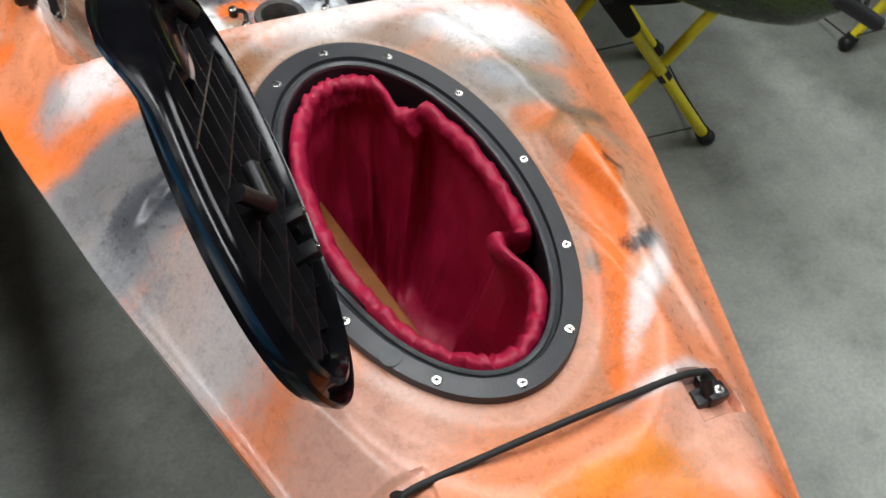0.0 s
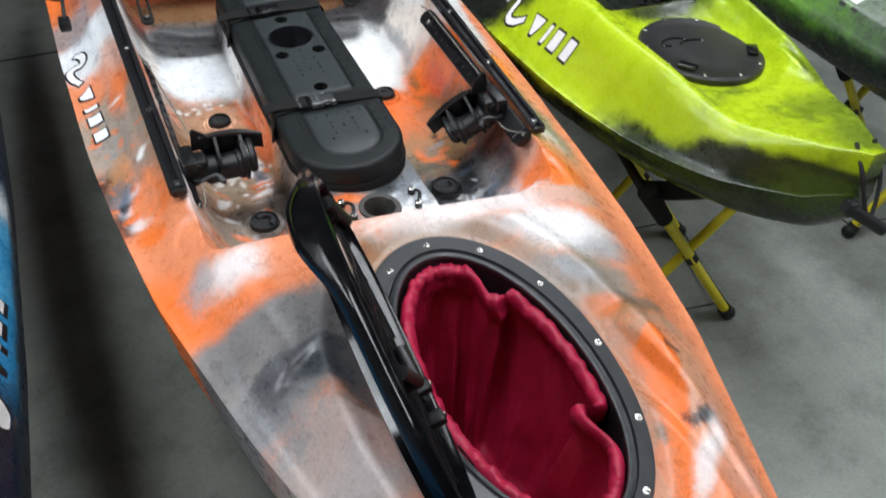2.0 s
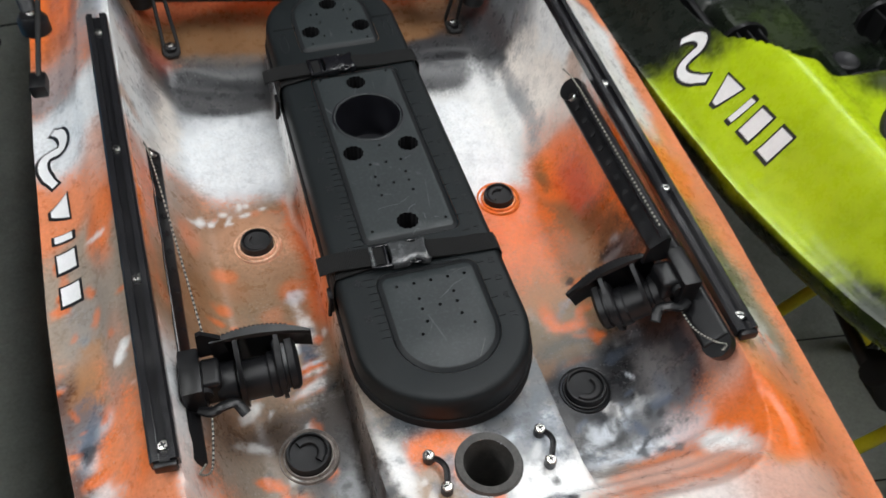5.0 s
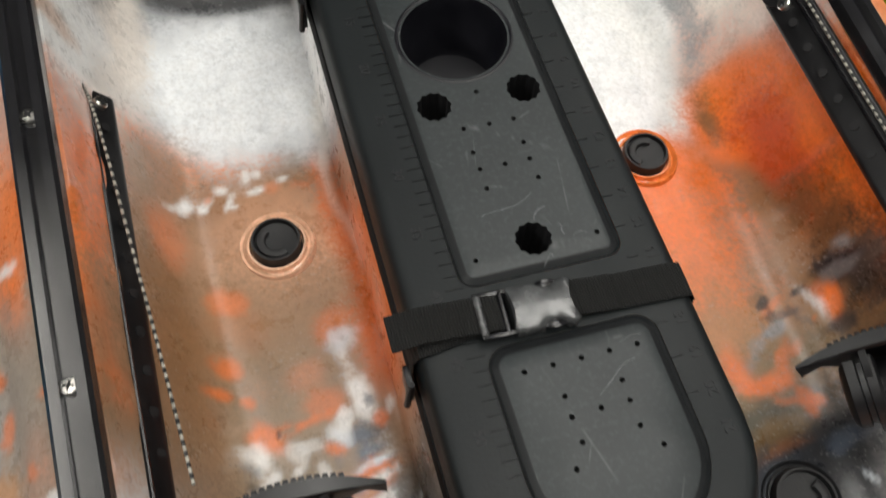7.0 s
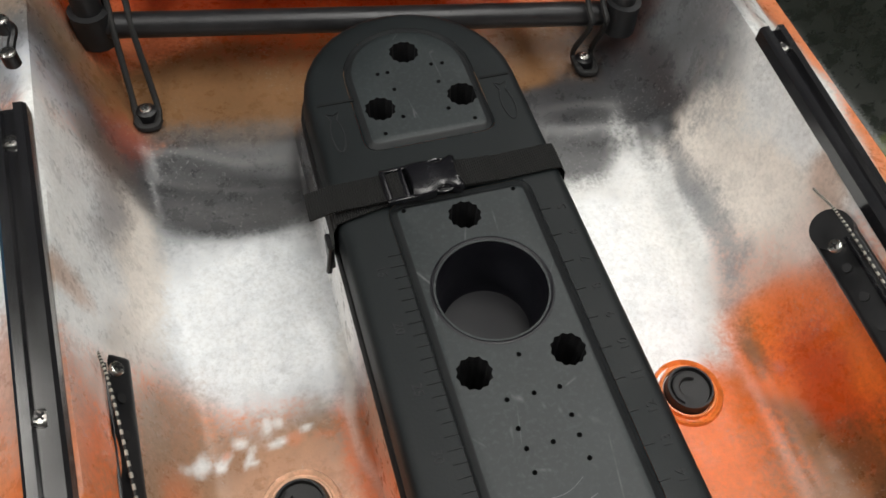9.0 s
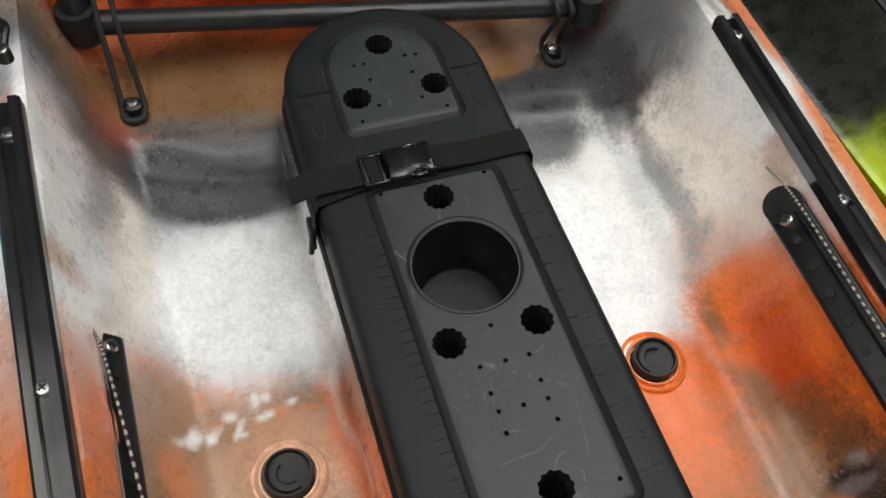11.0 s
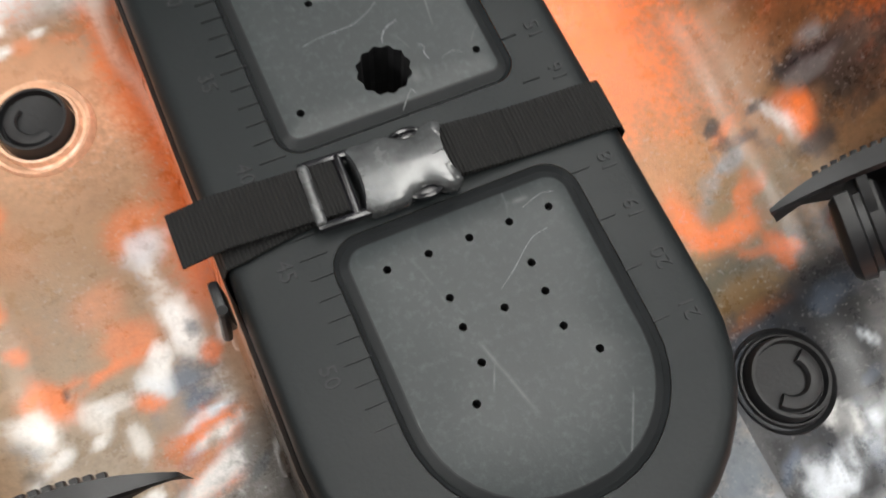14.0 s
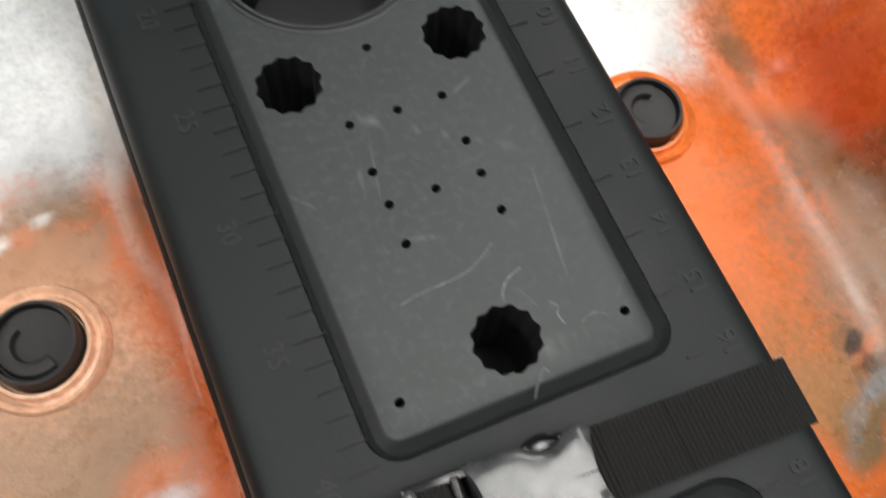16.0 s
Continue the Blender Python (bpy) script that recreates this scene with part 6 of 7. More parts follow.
for lp, small, cogs in zip(PANELS, (HOLES_F, HOLES_M, HOLES_R), ((), COGS_M, COGS_R)):
    bm = bmesh.new()
    lp = list(lp)
    loft(bm, [[(x, y, z) for x, y in inset(lp, d)] for d, z in ((0.0004, -0.0015), (0.0012, -0.0026), (0.0024, -0.0042), (0.0060, -0.0014), (0.0072, -0.0006))])
    groove = len(bm.faces)
    holes = [circle(x, y, 0.0019, 12) for x, y in small] + [cog(x, y, 0.0128) for x, y in cogs]
    if cogs is COGS_M:
        holes.append(circle(CUP[0], CUP[1], CUP[2], 64))
    for f in bm.faces:
        f.material_index = 2
    pl = bmesh.new()
    plate(pl, inset(lp, 0.0072), holes, -0.0006, 0.0, False)
    tmp = bpy.data.meshes.new("tmp")
    pl.to_mesh(tmp)
    pl.free()
    bm.from_mesh(tmp)
    bpy.data.meshes.remove(tmp)
    bmesh.ops.remove_doubles(bm, verts=bm.verts, dist=1e-5)
    bmesh.ops.recalc_face_normals(bm, faces=bm.faces)
    pan = part("panel", bm, (PANEL, PITCH, GROOVE), console)
    for x, y in small:
        bm = bmesh.new()
        lathe(bm, (x, y, -0.0006), ((0.0019, 0.0), (0.0018, -0.010), (0.0001, -0.010)), 12, top=False)
        for f in bm.faces:
            f.normal_flip()
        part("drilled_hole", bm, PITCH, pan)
    for x, y in cogs:
        bm = bmesh.new()
        loft(bm, [[(p, q, z) for p, q in cog(x, y, 0.0128 - o)] for o, z in ((0, -0.0006), (0.0004, -0.02), (0.0010, -0.055))], cap1=True)
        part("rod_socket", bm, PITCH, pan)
bm = bmesh.new()
lathe(bm, (CUP[0], CUP[1], 0), ((0.0470, -0.0003), (0.0455, 0.0002), (0.0430, -0.0012), (0.0415, -0.006), (0.0395, -0.060), (0.036, -0.066), (0.0001, -0.066)), 64, top=False)
for f in bm.faces:
    if f.normal.z < 0:
        f.normal_flip()
part("cup_holder", bm, plain("cup_plastic", (0.005, 0.005, 0.008), 0.45, vary=0.2), console, "round recessed cup holder")
# ruler: centimetres on one side, inches on the other
for c in range(14, 54):
    y = -c / 100
    bm = bmesh.new()
    box(bm, (-0.0590 + slide(y) - slide(-0.4), y, -0.0012), (0.0105 if c % 5 else 0.0125, 0.0007, 0.0012))
    part("tick", bm, TICK, console)
    if c % 5 == 0:
        lettering(str(c), 0.0105, console, pose(-0.0725 + slide(y) - slide(-0.4), y - 0.002, -0.0012, 0, 0, -90), DIGIT)
for i in range(5, 22):
    y = -i * 0.0254
    bm = bmesh.new()
    box(bm, (0.0685 + slide(y) - slide(-0.45), y, -0.0012), (0.0085, 0.0008, 0.0012))
    part("tick", bm, TICK, console)
    lettering(str(i), 0.0105, console, pose(0.0825 + slide(y) - slide(-0.45), y - 0.0005, -0.0012, 0, 0, 90), DIGIT)
for x0, x1, y in ((-0.092, -0.060, 0.023), (0.053, 0.080, 0.022)):
    bm = bmesh.new()
    box(bm, ((x0 + x1) / 2, y, -0.0012), (x1 - x0, 0.0025, 0.0015), 0.0005)
    part("moulded_line", bm, LID_DARK, console)
for sx, sy, tall in ((-0.081, -0.013, 1), (0.069, -0.012, -1)):
    bm = bmesh.new()
    pts = [(sx + 0.0055 * math.sin(radians(q)) * tall, sy + 0.018 * math.cos(radians(q)), -0.0012) for q in range(25, 336, 14)]
    pts += [(sx - 0.0055 * tall, sy + 0.025, -0.0012), (sx, sy + 0.0225, -0.0012), (sx + 0.0055 * tall, sy + 0.025, -0.0012), pts[0]]
    pipe(bm, pts, 0.0007, 5)
    part("moulded_outline", bm, DIGIT, console)


# pale scuffs worn into the panels
def level(x, y):
    return -0.0006


for line, w in ((((0.0098, -0.3625), (0.0112, -0.3585), (0.0150, -0.3550), (0.0208, -0.3528)), 0.0009), (((0.0052, -0.3992), (0.0085, -0.3950), (0.0128, -0.3905), (0.0140, -0.3925)), 0.0006),
                (((0.0255, -0.3690), (0.0275, -0.3712), (0.0262, -0.3745), (0.0272, -0.3785)), 0.0008), (((-0.0260, -0.3505), (-0.0171, -0.3489), (-0.0010, -0.3478), (0.0080, -0.3445), (0.0150, -0.3400)), 0.0005),
                (((0.0330, -0.3800), (0.0390, -0.3785), (0.0440, -0.3815)), 0.0004), (((0.0110, -0.4950), (0.0200, -0.4890), (0.0330, -0.4790), (0.0420, -0.4770)), 0.0005),
                (((0.0360, -0.4640), (0.0460, -0.4610), (0.0520, -0.4620)), 0.0005)):
    pts = [Vector((p.x, p.y)) for p in smooth_path([(x, y, 0) for x, y in line], 5)]
    ribbon("scuff", console, pts, w * 0.5, 0.0, level, SCUFF, 0.00012)


# straps over the console
def strap(y_left, y_right, x_buckle, tail, buckle_mat, buckle_len):
    ob = thing("strap", "black webbing strap with a side-release buckle, fastened across the console", "strap", (0, 0, H), "console straps")
    half = 0.0128

    def band(pts, name, lift=0.0):
        bm = bmesh.new()
        rows = []
        for x, y, z in pts:
            rows.append([bm.verts.new((x, y + half * k, z + lift + h)) for k, h in ((-1, 0), (1, 0), (1, 0.0016), (-1, 0.0016))])
        for a, b in zip(rows, rows[1:]):
            for k in range(4):
                bm.faces.new((a[k], a[(k + 1) % 4], b[(k + 1) % 4], b[k]))
        bm.faces.new(rows[0])
        bm.faces.new(rows[-1][::-1])
        bmesh.ops.recalc_face_normals(bm, faces=bm.faces)
        part(name, bm, WEB, ob, angle=25)

    def yl(x):
        return y_left + (y_right - y_left) * (x + 0.1) / 0.2
    c = slide(yl(0)) - 0.0040
    b0, b1 = x_buckle, x_buckle + buckle_len
    band([(x, yl(x) - (0.005 if x < -0.07 else 0) * 1, z) for x, z in ((c - 0.1005, -0.048), (c - 0.0990, -0.012), (c - 0.0955, -0.0015), (c - 0.088, 0.0006), (-0.06, 0.0008), (b0 + 0.014, 0.003))], "webbing")
    band([(x, yl(x), z) for x, z in ((b1 - 0.010, 0.0048), (b1 + 0.004, 0.0034), (b1 + 0.022, 0.0010), (c + 0.084, 0.0006), (c + 0.0945, -0.0010), (c + 0.0990, -0.010), (c + 0.1005, -0.048))], "webbing")
    band([(x, yl(x) + dy, z) for x, z, dy in ((c - tail, 0.004, 0.0), (c - tail + 0.02, 0.007, 0.001), (-0.07, 0.0058, 0.001), (b0 + 0.003, 0.0072, 0), (b0 + 0.016, 0.0068, 0))], "tail")
    band([(x, yl(x), z) for x, z in ((b1 - 0.0095, 0.0066), (b1 + 0.004, 0.0052), (b1 + 0.018, 0.0030), (b1 + 0.030, 0.0024))], "stitched_fold")
    # buckle: ladder end, then the female body
    m = Matrix.Rotation(math.atan2(y_right - y_left, 0.2), 3, "Z")
    cy = yl((b0 + b1) / 2)
    bk = new("buckle")
    bk.parent = ob
    bk.matrix_basis = Matrix.Translation((b0, cy, 0.0065)) @ m.to_4x4()
    tagged(bk, "black plastic side-release buckle")
    k = buckle_len / 0.066
    bm = bmesh.new()
    box(bm, (0.0022 * k, 0, 0.0015), (0.0052, 0.0300, 0.0062), 0.0026, seg=3)
    part("ladder_bar", bm, buckle_mat, bk)
    bm = bmesh.new()
    box(bm, (0.0180 * k, 0, 0.0005), (0.0040, 0.031, 0.0050), 0.0018, seg=3)
    for dy in (-0.0148, 0.0148):
        box(bm, (0.0125 * k, dy, 0.0), (0.025 * k, 0.0034, 0.0055), 0.0014)
    part("ladder_end", bm, GLOSS, bk)
    # body: a crowned plate, waisted where the prongs show, forked round the webbing
    bm = bmesh.new()
    edge = [(0.0240, 0.0), (0.0232, 0.0090), (0.0216, 0.0155), (0.0250, 0.0168), (0.0360, 0.0170), (0.0415, 0.0164), (0.0450, 0.0138), (0.0490, 0.0122), (0.0540, 0.0128), (0.0580, 0.0158), (0.0635, 0.0172), (0.0672, 0.0150), (0.0668, 0.0126), (0.0618, 0.0118), (0.0602, 0.0060), (0.0600, 0.0)]
    ring = [(x * k, w) for x, w in edge] + [(x * k, -w) for x, w in edge[-2:0:-1]]
    mid = 0.042 * k
    layers = ((1.0, 1.0, -0.0045), (1.0, 1.0, 0.0016), (0.985, 0.96, 0.0034), (0.95, 0.86, 0.0044), (0.90, 0.66, 0.0051), (0.86, 0.36, 0.0055), (0.84, 0.02, 0.0056))
    loft(bm, [[(mid + (x - mid) * sx, w * sy, z) for x, w in ring] for sx, sy, z in layers], cap0=True, cap1=True)
    bmesh.ops.recalc_face_normals(bm, faces=bm.faces)
    part("body", bm, buckle_mat, bk, angle=50)
    for dy in (-0.0140, 0.0140):
        bm = bmesh.new()
        pts = [((0.0500 + 0.0068 * math.cos(u)) * k, dy + 0.0026 * math.sin(u), 0.0012) for u in [q * math.tau / 16 for q in range(16)]]
        pipe(bm, pts, 0.0013, 8, closed=True)
        box(bm, (0.0500 * k, dy, -0.0006), (0.0125 * k, 0.0040, 0.0026), 0.0008)
        part("prong", bm, GLOSS, bk)
    bm = bmesh.new()
    box(bm, (c - 0.1045, y_left - 0.024, -0.026), (0.005, 0.018, 0.026), 0.002)
    rod(bm, (c - 0.104, y_left - 0.030, -0.012), (c - 0.108, y_left - 0.034, -0.040), 0.0025, 8)
    part("strap_clip", bm, BLACK, ob)
    return ob


strap(-0.424, -0.432, -0.0515, 0.112, BUCKLE, 0.066)
strap(-0.084, -0.078, -0.0585, 0.116, GLOSS, 0.062)


# ---------- seat ----------
seat = thing("folding_chair", "folding kayak chair with dark tube frame and pale grey sling", "chair", (0, 0, H))
SL, SR = Vector((-0.272, 0.188, -0.054)), Vector((0.243, 0.128, -0.054))
UP = Vector((0, 0, 1))
bm = bmesh.new()
pipe(bm, [SL + Vector((-0.012, 0, 0.014)), SR + Vector((0.012, 0, 0.014))], 0.0125, 16)
part("front_bar", bm, TUBE, seat)
for name, p, sgn in (("side_post", SL, 1), ("side_post", SR, -1)):
    bm = bmesh.new()
    pipe(bm, smooth_path([p + UP * 0.012, p + Vector((0, 0.01, 0.06)), p + Vector((0, 0.06, 0.115)), p + Vector((0, 0.30, 0.13)), p + Vector((0, 0.52, 0.12)), p + Vector((0, 0.56, 0.08)), p + Vector((0, 0.56, 0.012))], 8), 0.0135, 14)
    ob = part(name, bm, TUBE, seat)
    bm = bmesh.new()
    rod(bm, p + UP * 0.0 + Vector((0.0, 0, -0.004)), p + UP * 0.032, 0.0185, 16)
    part("post_boot", bm, RUBBER, ob)
    bm = bmesh.new()
    box(bm, p + Vector((0, 0.03, 0.085)), (0.036, 0.03, 0.03), 0.006)
    part("bracket", bm, BLACK, ob)
    screw(ob, p + Vector((0, 0.03, 0.1005)), 10)
bm = bmesh.new()
a, b = SL + Vector((0.0, 0.030, 0.078)), SR + Vector((0.0, 0.030, 0.078))
pipe(bm, [a, b], 0.0115, 14)
part("upper_bar", bm, TUBE, seat)
bm = bmesh.new()
pipe(bm, smooth_path([a * 0.83 + b * 0.17 + UP * 0.002, a * 0.72 + b * 0.28, (a + b) / 2 - UP * 0.002, a * 0.22 + b * 0.78 + UP * 0.001, a * 0.14 + b * 0.86 + UP * 0.002], 8), 0.019, 14)
part("edge_sleeve", bm, WEB, seat)
bm = bmesh.new()
rows = []
for i in range(15):
    f = i / 14
    row = []
    for k in range(17):
        s = k / 16
        p = a * (0.85 - 0.72 * s) + b * (0.15 + 0.72 * s)
        sag = 0.022 * math.sin(math.pi * s) * math.sin(math.pi * min(f * 1.1, 1))
        row.append(bm.verts.new((p.x, p.y + 0.006 + 0.46 * f, p.z + 0.020 + 0.03 * f - sag + 0.002 * noise.noise(Vector((s * 6, f * 6, 1))))))
    rows.append(row)
for r0, r1 in zip(rows, rows[1:]):
    for k in range(16):
        bm.faces.new((r0[k], r0[k + 1], r1[k + 1], r1[k]))
ex = bmesh.ops.extrude_face_region(bm, geom=bm.faces[:])
bmesh.ops.translate(bm, verts=[v for v in ex["geom"] if isinstance(v, bmesh.types.BMVert)], vec=(0, 0, -0.006))
bmesh.ops.recalc_face_normals(bm, faces=bm.faces)
part("seat_sling", bm, FABRIC, seat, "pale grey mesh seat sling")

# bungee tie-downs of the seat
for px, py, q in ((-0.243, 0.122, SL + Vector((0.026, 0.0, 0.03))), (0.209, 0.122, SR + Vector((-0.032, 0.0, 0.03)))):
    ob = thing("bungee_tie", "black bungee loop holding the seat frame to a screwed deck boss", "bungee cord", (0, 0, H), "seat bungees")
    z0 = float(deck(px, py))
    bm = bmesh.new()
    lathe(bm, (px, py, z0 - 0.002), ((0.0115, 0.0), (0.0115, 0.006), (0.0095, 0.012), (0.006, 0.014), (0.0001, 0.014)), 20)
    boss = part("boss", bm, BLACK, ob)
    screw(boss, (px, py, z0 + 0.0115), 25, 1.0)
    for dx in (-0.0100, 0.0105):
        bm = bmesh.new()
        pipe(bm, smooth_path([(px + dx, py - 0.012, z0 + 0.006), (px + dx, py + 0.008, z0 + 0.012), (q.x + dx * 0.8, q.y - 0.016, q.z - 0.012), (q.x + dx * 0.8, q.y, q.z + 0.004), (q.x + dx * 0.8, q.y + 0.03, q.z + 0.045)], 8), 0.0030, 8)
        part("cord", bm, CORD, ob)
    bm = bmesh.new()
    pipe(bm, smooth_path([(px - 0.0100, py - 0.010, z0 + 0.006), (px - 0.006, py - 0.0175, z0 + 0.005), (px + 0.006, py - 0.0175, z0 + 0.005), (px + 0.0105, py - 0.010, z0 + 0.006)], 8), 0.0040, 8)
    part("loop", bm, CORD, ob)
    lean_over(ob)
lean_over(seat)


# ---------- stands ----------
def stand(x, y, turn, reach, tall, spread, sling_z):
    """A folding stand: two crossed pairs of legs, end sleeves, spreader cords and two slings."""
    ob = thing("kayak_stand", "yellow tubular folding kayak stand with black rubber feet and sling", "kayak stand", (x, y, 0), "kayak stands")
    ob.rotation_euler = (0, 0, radians(turn))
    for sy in (-spread, spread):
        for sx in (-1, 1):
            oy = sy + sx * 0.011
            bm = bmesh.new()
            rod(bm, (-sx * reach, oy, 0.014), (sx * reach, oy, tall), 0.0115, 16)
            leg = part("leg", bm, YELLOW, ob)
            bm = bmesh.new()
            d = Vector((2 * sx * reach, 0, tall)).normalized()
            f = Vector((-sx * reach, oy, 0.014))
            rod(bm, f - d * 0.004, f + d * 0.026, 0.0165, 14)
            bmesh.ops.create_icosphere(bm, subdivisions=2, radius=0.0185, matrix=Matrix.Translation(f + Vector((0, 0, 0.004))))
            part("foot", bm, RUBBER, leg)
            bm = bmesh.new()
            e = Vector((sx * reach, oy, tall))
            rod(bm, e - d * 0.10, e + d * 0.004, 0.0175, 14, 0.021)
            part("sleeve", bm, WEB, leg)
        bm = bmesh.new()
        rod(bm, (0, sy - 0.022, tall / 2 + 0.007), (0, sy + 0.022, tall / 2 + 0.007), 0.014, 14)
        part("pivot", bm, RUBBER, ob)
    for sx in (-1, 1):
        bm = bmesh.new()
        pipe(bm, [(sx * reach, -spread, 0.035), (sx * reach, 0, 0.025), (sx * reach, spread, 0.035)], 0.002, 6)
        part("spreader_cord", bm, CORD, ob)
        bm = bmesh.new()
        pipe(bm, [(sx * reach, -spread, tall - 0.01), (sx * reach, spread, tall - 0.01)], 0.010, 10)
        part("top_bar", bm, RUBBER, ob)
    for sy in (-spread, spread):
        bm = bmesh.new()
        pts = [(-reach * 0.72, sy, 0.10), (0, sy, 0.035), (reach * 0.72, sy, 0.10)]
        pipe(bm, [(-reach * 0.93, sy, 0.045), (0, sy, 0.035), (reach * 0.93, sy, 0.045)], 0.0018, 6)
        part("spreader_cord", bm, CORD, ob)
        bm = bmesh.new()
        rows = []
        for i in range(13):
            s = -1 + i / 6
            zz = sling_z + (tall - sling_z) * abs(s) ** 2.2
            rows.append([bm.verts.new((s * reach, sy + dy, zz + dz)) for dy, dz in ((-0.03, 0), (0.03, 0), (0.03, -0.004), (-0.03, -0.004))])
        for r0, r1 in zip(rows, rows[1:]):
            for k in range(4):
                bm.faces.new((r0[k], r0[(k + 1) % 4], r1[(k + 1) % 4], r1[k]))
        bm.faces.new(rows[0])
        bm.faces.new(rows[-1][::-1])
        bmesh.ops.recalc_face_normals(bm, faces=bm.faces)
        part("sling", bm, WEB, ob)
    return ob


stand(0.777, -0.468, -10.5, 0.143, 0.432, 0.148, 0.415)
stand(0.80, 1.25, 0, 0.16, 0.42, 0.15, 0.352)
stand(1.515, -0.40, 0, 0.145, 0.425, 0.13, 0.36)
stand(1.47, 1.20, 0, 0.16, 0.425, 0.15, 0.36)
stand(0.02, -0.78, 0, 0.19, 0.372, 0.12, 0.348)
stand(-0.02, 0.95, 0, 0.19, 0.372, 0.12, 0.348)
stand(-0.93, -0.62, 0, 0.19, 0.372, 0.12, 0.345)
stand(-0.93, 0.95, 0, 0.19, 0.372, 0.12, 0.345)

# ---------- lime kayak ----------
GX, GZ = 0.785, 0.605
lime = thing("kayak", "lime green and black sit-on-top kayak with a closed bow hatch", "kayak", (GX, 0, GZ))
G_HALF = curve((-0.905, 0.012), (-0.88, 0.045), (-0.82, 0.105), (-0.75, 0.168), (-0.63, 0.215), (-0.45, 0.262), (-0.33, 0.284), (-0.12, 0.305), (0.3, 0.33), (1.0, 0.35), (1.6, 0.25), (2.2, 0.03))
G_MID = curve((-0.92, 0.030), (-0.7, 0.008), (-0.3, 0.0), (2.2, 0.0))
G_DEEP = curve((-0.905, 0.05), (-0.87, 0.085), (-0.80, 0.112), (-0.65, 0.12), (-0.3, 0.15), (0.2, 0.18), (1.6, 0.19), (2.1, 0.12), (2.2, 0.04))


def lime_deck(x, y, u=None):
    x, y = np.asarray(x, float), np.asarray(y, float)
    if u is None:
        u = (x - G_MID(y)) / G_HALF(y)
    au = np.abs(u)
    z = np.interp(y, (-0.93, -0.85, -0.7, -0.4, 2.0), (0.095, 0.075, 0.05, 0.035, 0.03)) + 0.0 * x
    # raised tubes at the sides of the bow, a flat seat for the hatch between
    along = sm(-0.80, -0.50, y) * (1 - sm(-0.09, -0.02, y))
    z = z + along * (0.036 * np.exp(-((np.abs(x - 0.015) - 0.178) / 0.062) ** 2) - 0.020 * (1 - sm(0.10, 0.16, np.abs(x - 0.02))))
    z = z - 0.018 * (1 - sm(0.95, 1.25, np.hypot((x - 0.02) / 0.125, (y + 0.41) / 0.165)))
    z = z - 0.012 * np.exp(-((np.abs(x - 0.0) - 0.16) / 0.012) ** 2) * sm(-0.75, -0.66, y) * (1 - sm(-0.3, -0.22, y)) * (x > 0)
    # cockpit
    s = sm(-0.215, -0.185, y) * (1 - sm(0.205, 0.245, np.where(x < 0, -x + np.interp(y, (-0.2, -0.1, 0.3), (0.078, 0.03, 0.0)), x)))
    rise = np.interp(y, (-0.2, 0.12, 0.16, 0.6, 1.6), (-0.10, -0.10, -0.045, -0.045, -0.09))
    mid = (1 - sm(0.06, 0.075, np.abs(x + 0.03))) * 0.035 * (1 - sm(0.10, 0.14, y))
    z = z + (rise + mid - z) * s
    # dropped side pockets of the footwell
    for px, py in ((-0.035, -0.10), (0.10, -0.115)):
        z = z - 0.035 * s * (1 - sm(0.85, 1.0, np.maximum(np.abs(x - px) / 0.05, np.abs(y - py) / 0.045)))
    roll = sm(0.52, 1.0, au) ** 1.5
    return z * (1 - roll) + (-0.055 + np.interp(y, (-0.93, -0.85, -0.55), (0.075, 0.03, 0.0))) * roll


LIME, LIME2, MOSS, COAL = (0.42, 0.57, 0.006), (0.28, 0.42, 0.008), (0.06, 0.10, 0.012), (0.010, 0.013, 0.010)
gc = Colours(LIME)
gc.add(MOSS, 0.10, -0.86, 0.12, 0.10, 0.5, amount=0.8)
gc.add(COAL, 0.13, -0.76, 0.03, 0.045, 0.6, amount=0.7)
gc.add(LIME, 0.0, -0.93, 0.03, 0.06, 0.6)
gc.add(MOSS, -0.05, -0.60, 0.08, 0.018, 0.9, 40, ragged=1.0, amount=0.45)
gc.add(MOSS, 0.17, -0.58, 0.030, 0.08, 0.7, -12, amount=0.85)
gc.add(COAL, 0.155, -0.545, 0.008, 0.06, 0.5, -14, amount=0.8)
gc.add(MOSS, 0.09, -0.72, 0.10, 0.05, 0.8, ragged=1.0, amount=0.7)
gc.add(MOSS, -0.02, -0.575, 0.05, 0.03, 0.9, ragged=1.2, amount=0.5)
gc.add(LIME2, 0.22, -0.42, 0.07, 0.2, 0.6)
gc.add(MOSS, 0.15, -0.24, 0.13, 0.05, 0.5, amount=0.8)
gc.add(COAL, 0.08, -0.225, 0.13, 0.035, 0.4, amount=0.9)
gc.add(COAL, 0.0, 0.55, 0.95, 0.665, 0.05, ragged=0.3)
gc.add(COAL, 0.02, -0.08, 0.25, 0.10, 0.12)
gc.add(MOSS, 0.0, 0.10, 0.12, 0.14, 0.6, amount=0.35)
gc.add(LIME2, 0.33, -0.05, 0.05, 0.30, 0.4)
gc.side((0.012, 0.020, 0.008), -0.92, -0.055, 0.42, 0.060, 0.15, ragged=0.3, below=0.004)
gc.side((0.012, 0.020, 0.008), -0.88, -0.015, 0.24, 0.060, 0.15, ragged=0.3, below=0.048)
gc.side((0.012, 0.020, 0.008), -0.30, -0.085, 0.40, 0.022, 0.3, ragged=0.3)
gc.side(MOSS, -0.70, -0.06, 0.10, 0.02, 0.9, amount=0.6, below=0.0)
